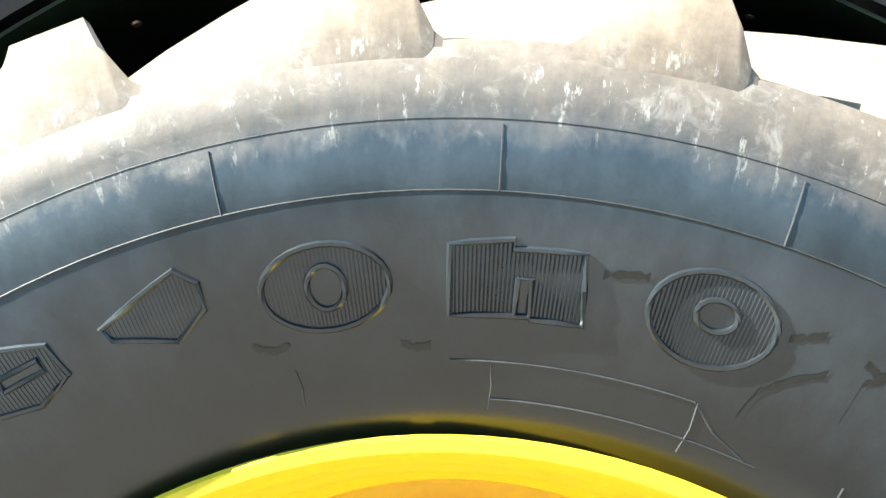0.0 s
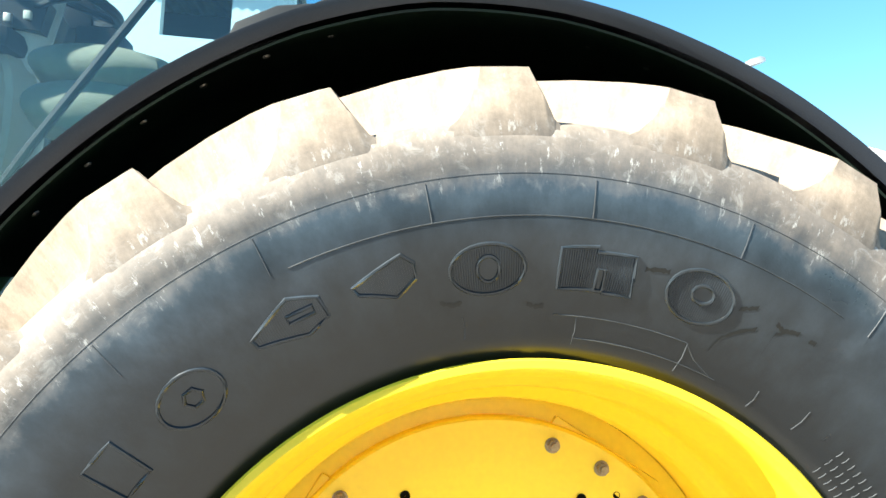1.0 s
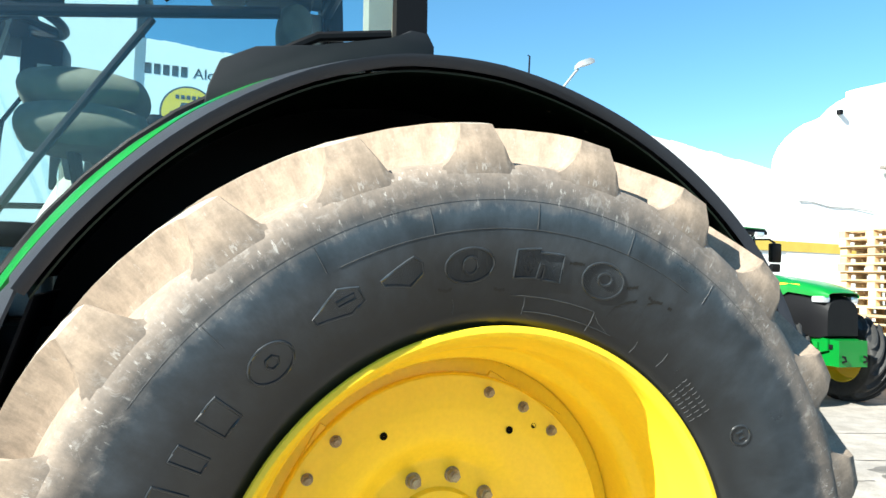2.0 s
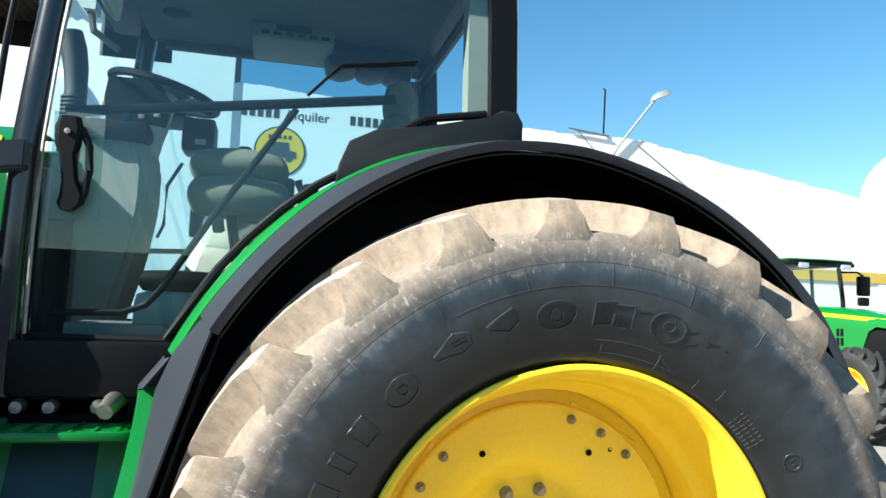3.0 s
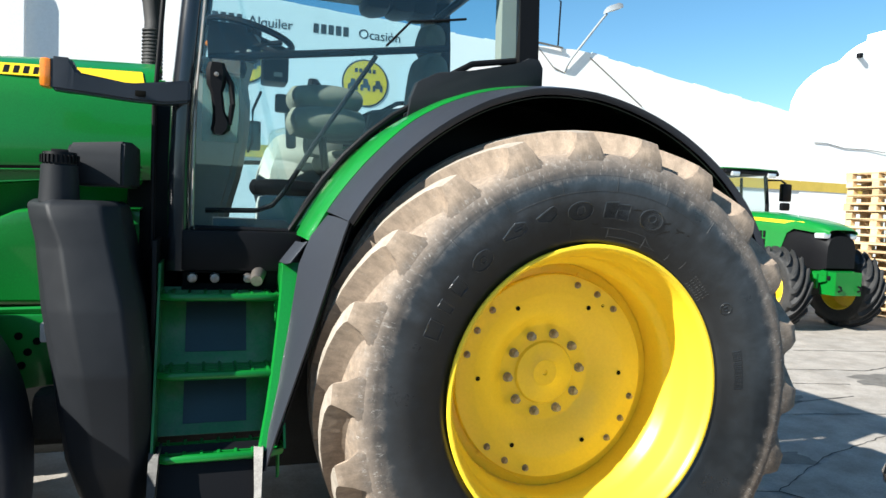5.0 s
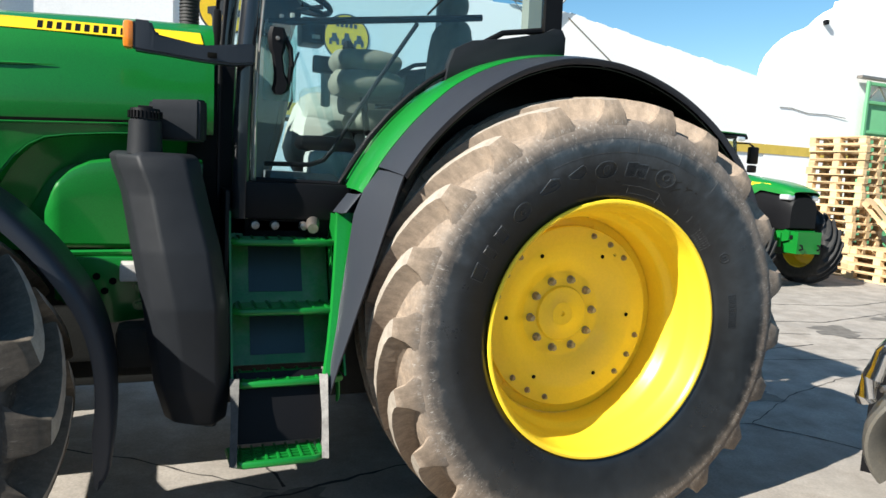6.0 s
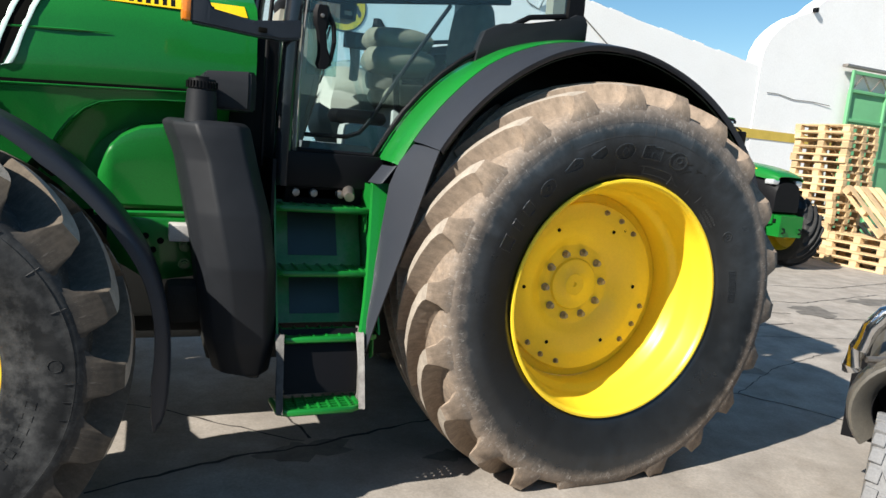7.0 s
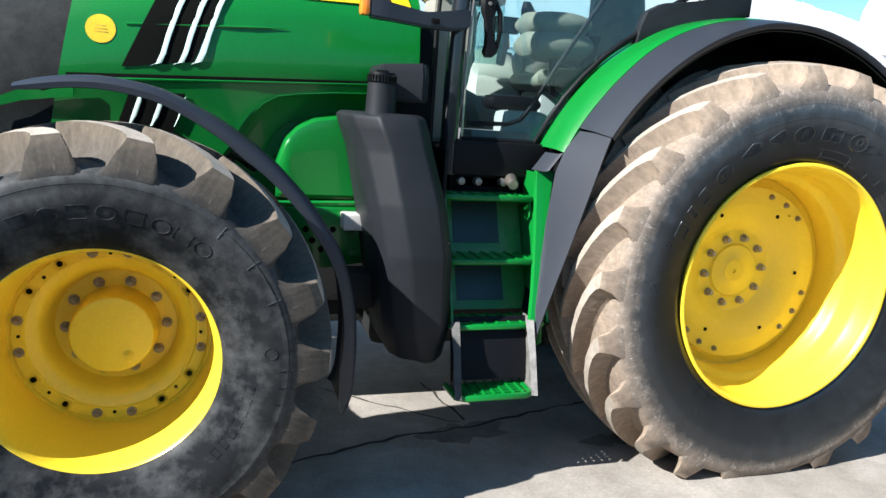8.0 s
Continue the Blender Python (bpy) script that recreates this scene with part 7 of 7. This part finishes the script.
# the tall building's roof, its eave, the dark loft behind the openings and a round-topped pier
FIBRE = material("brown_fibre_cement", (0.27, 0.23, 0.18), 0.9, dark=(0.16, 0.13, 0.1), scale=5, amount=0.9, grain=60, bump=0.15)
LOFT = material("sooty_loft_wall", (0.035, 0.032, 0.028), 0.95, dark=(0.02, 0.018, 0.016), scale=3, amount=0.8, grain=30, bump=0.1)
rows = []
for i in range(541):
    x = -14.0 + 12.42 * i / 540
    z = 6.935 + 0.026 * math.sin(2 * math.pi * x / 0.177)
    rows.append([(x, WALL_Y - 0.3, z), (x, WALL_Y + 0.4, z + 0.02), (x, WALL_Y + 2.6, z + 0.08)])
roof = tagged(link("roof_tall", sheet(rows, 0.007), FIBRE, None, "", True), "brown corrugated fibre-cement roof with a short eave", "roof", kind="structure")
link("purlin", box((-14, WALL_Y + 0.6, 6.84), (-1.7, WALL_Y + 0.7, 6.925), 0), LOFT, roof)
link("purlin", box((-14, WALL_Y - 0.045, 6.884), (-1.7, WALL_Y + 0.1, 6.9), 0), FIBRE, roof)
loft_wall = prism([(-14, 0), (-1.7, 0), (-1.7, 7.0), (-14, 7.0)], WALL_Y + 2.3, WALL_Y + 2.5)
tagged(link("wall_loft", loft_wall, LOFT), "dark wall inside the tall building", "wall", kind="structure")
tagged(link("wall_loft", box((-1.9, WALL_Y + 0.16, 0), (-1.7, WALL_Y + 2.29, 6.9), 0), LOFT), "dark wall inside the tall building", "wall", kind="structure")
pier = loft([[(x, WALL_Y - 0.048, 0), (x, WALL_Y - 0.2, 0), (x, WALL_Y - 0.2, 5.12), (x, WALL_Y - 0.188, 5.22), (x, WALL_Y - 0.15, 5.31), (x, WALL_Y - 0.1, 5.37), (x, WALL_Y - 0.048, 5.4)] for x in (-4.6, -4.35)])
link("pier", pier, WHITE, wt, "white round-topped pier")
# unseen dark walls round the yard, added to cut sky fill and shape reflections
BLOCKER = material("dark_shed_sheeting", (0.06, 0.065, 0.06), 0.85, scale=1.0, grain=20, bump=0.1)
tagged(link("wall_south", box((-40, -9.4, 0), (12, -9, 2.2), 0), BLOCKER), "unseen low dark wall added to shape sky light and reflections", "wall", kind="structure")
tagged(link("wall_east", box((12, -9.4, 0), (12.4, -2.5, 4.5), 0), BLOCKER), "unseen dark wall added beside the yard to block sky light", "wall", kind="structure")
tagged(link("wall_west", box((-14.4, -9.4, 0), (-14, 11.3, 8.5), 0), BLOCKER), "unseen dark wall added at the yard's end to block sky light", "wall", kind="structure")
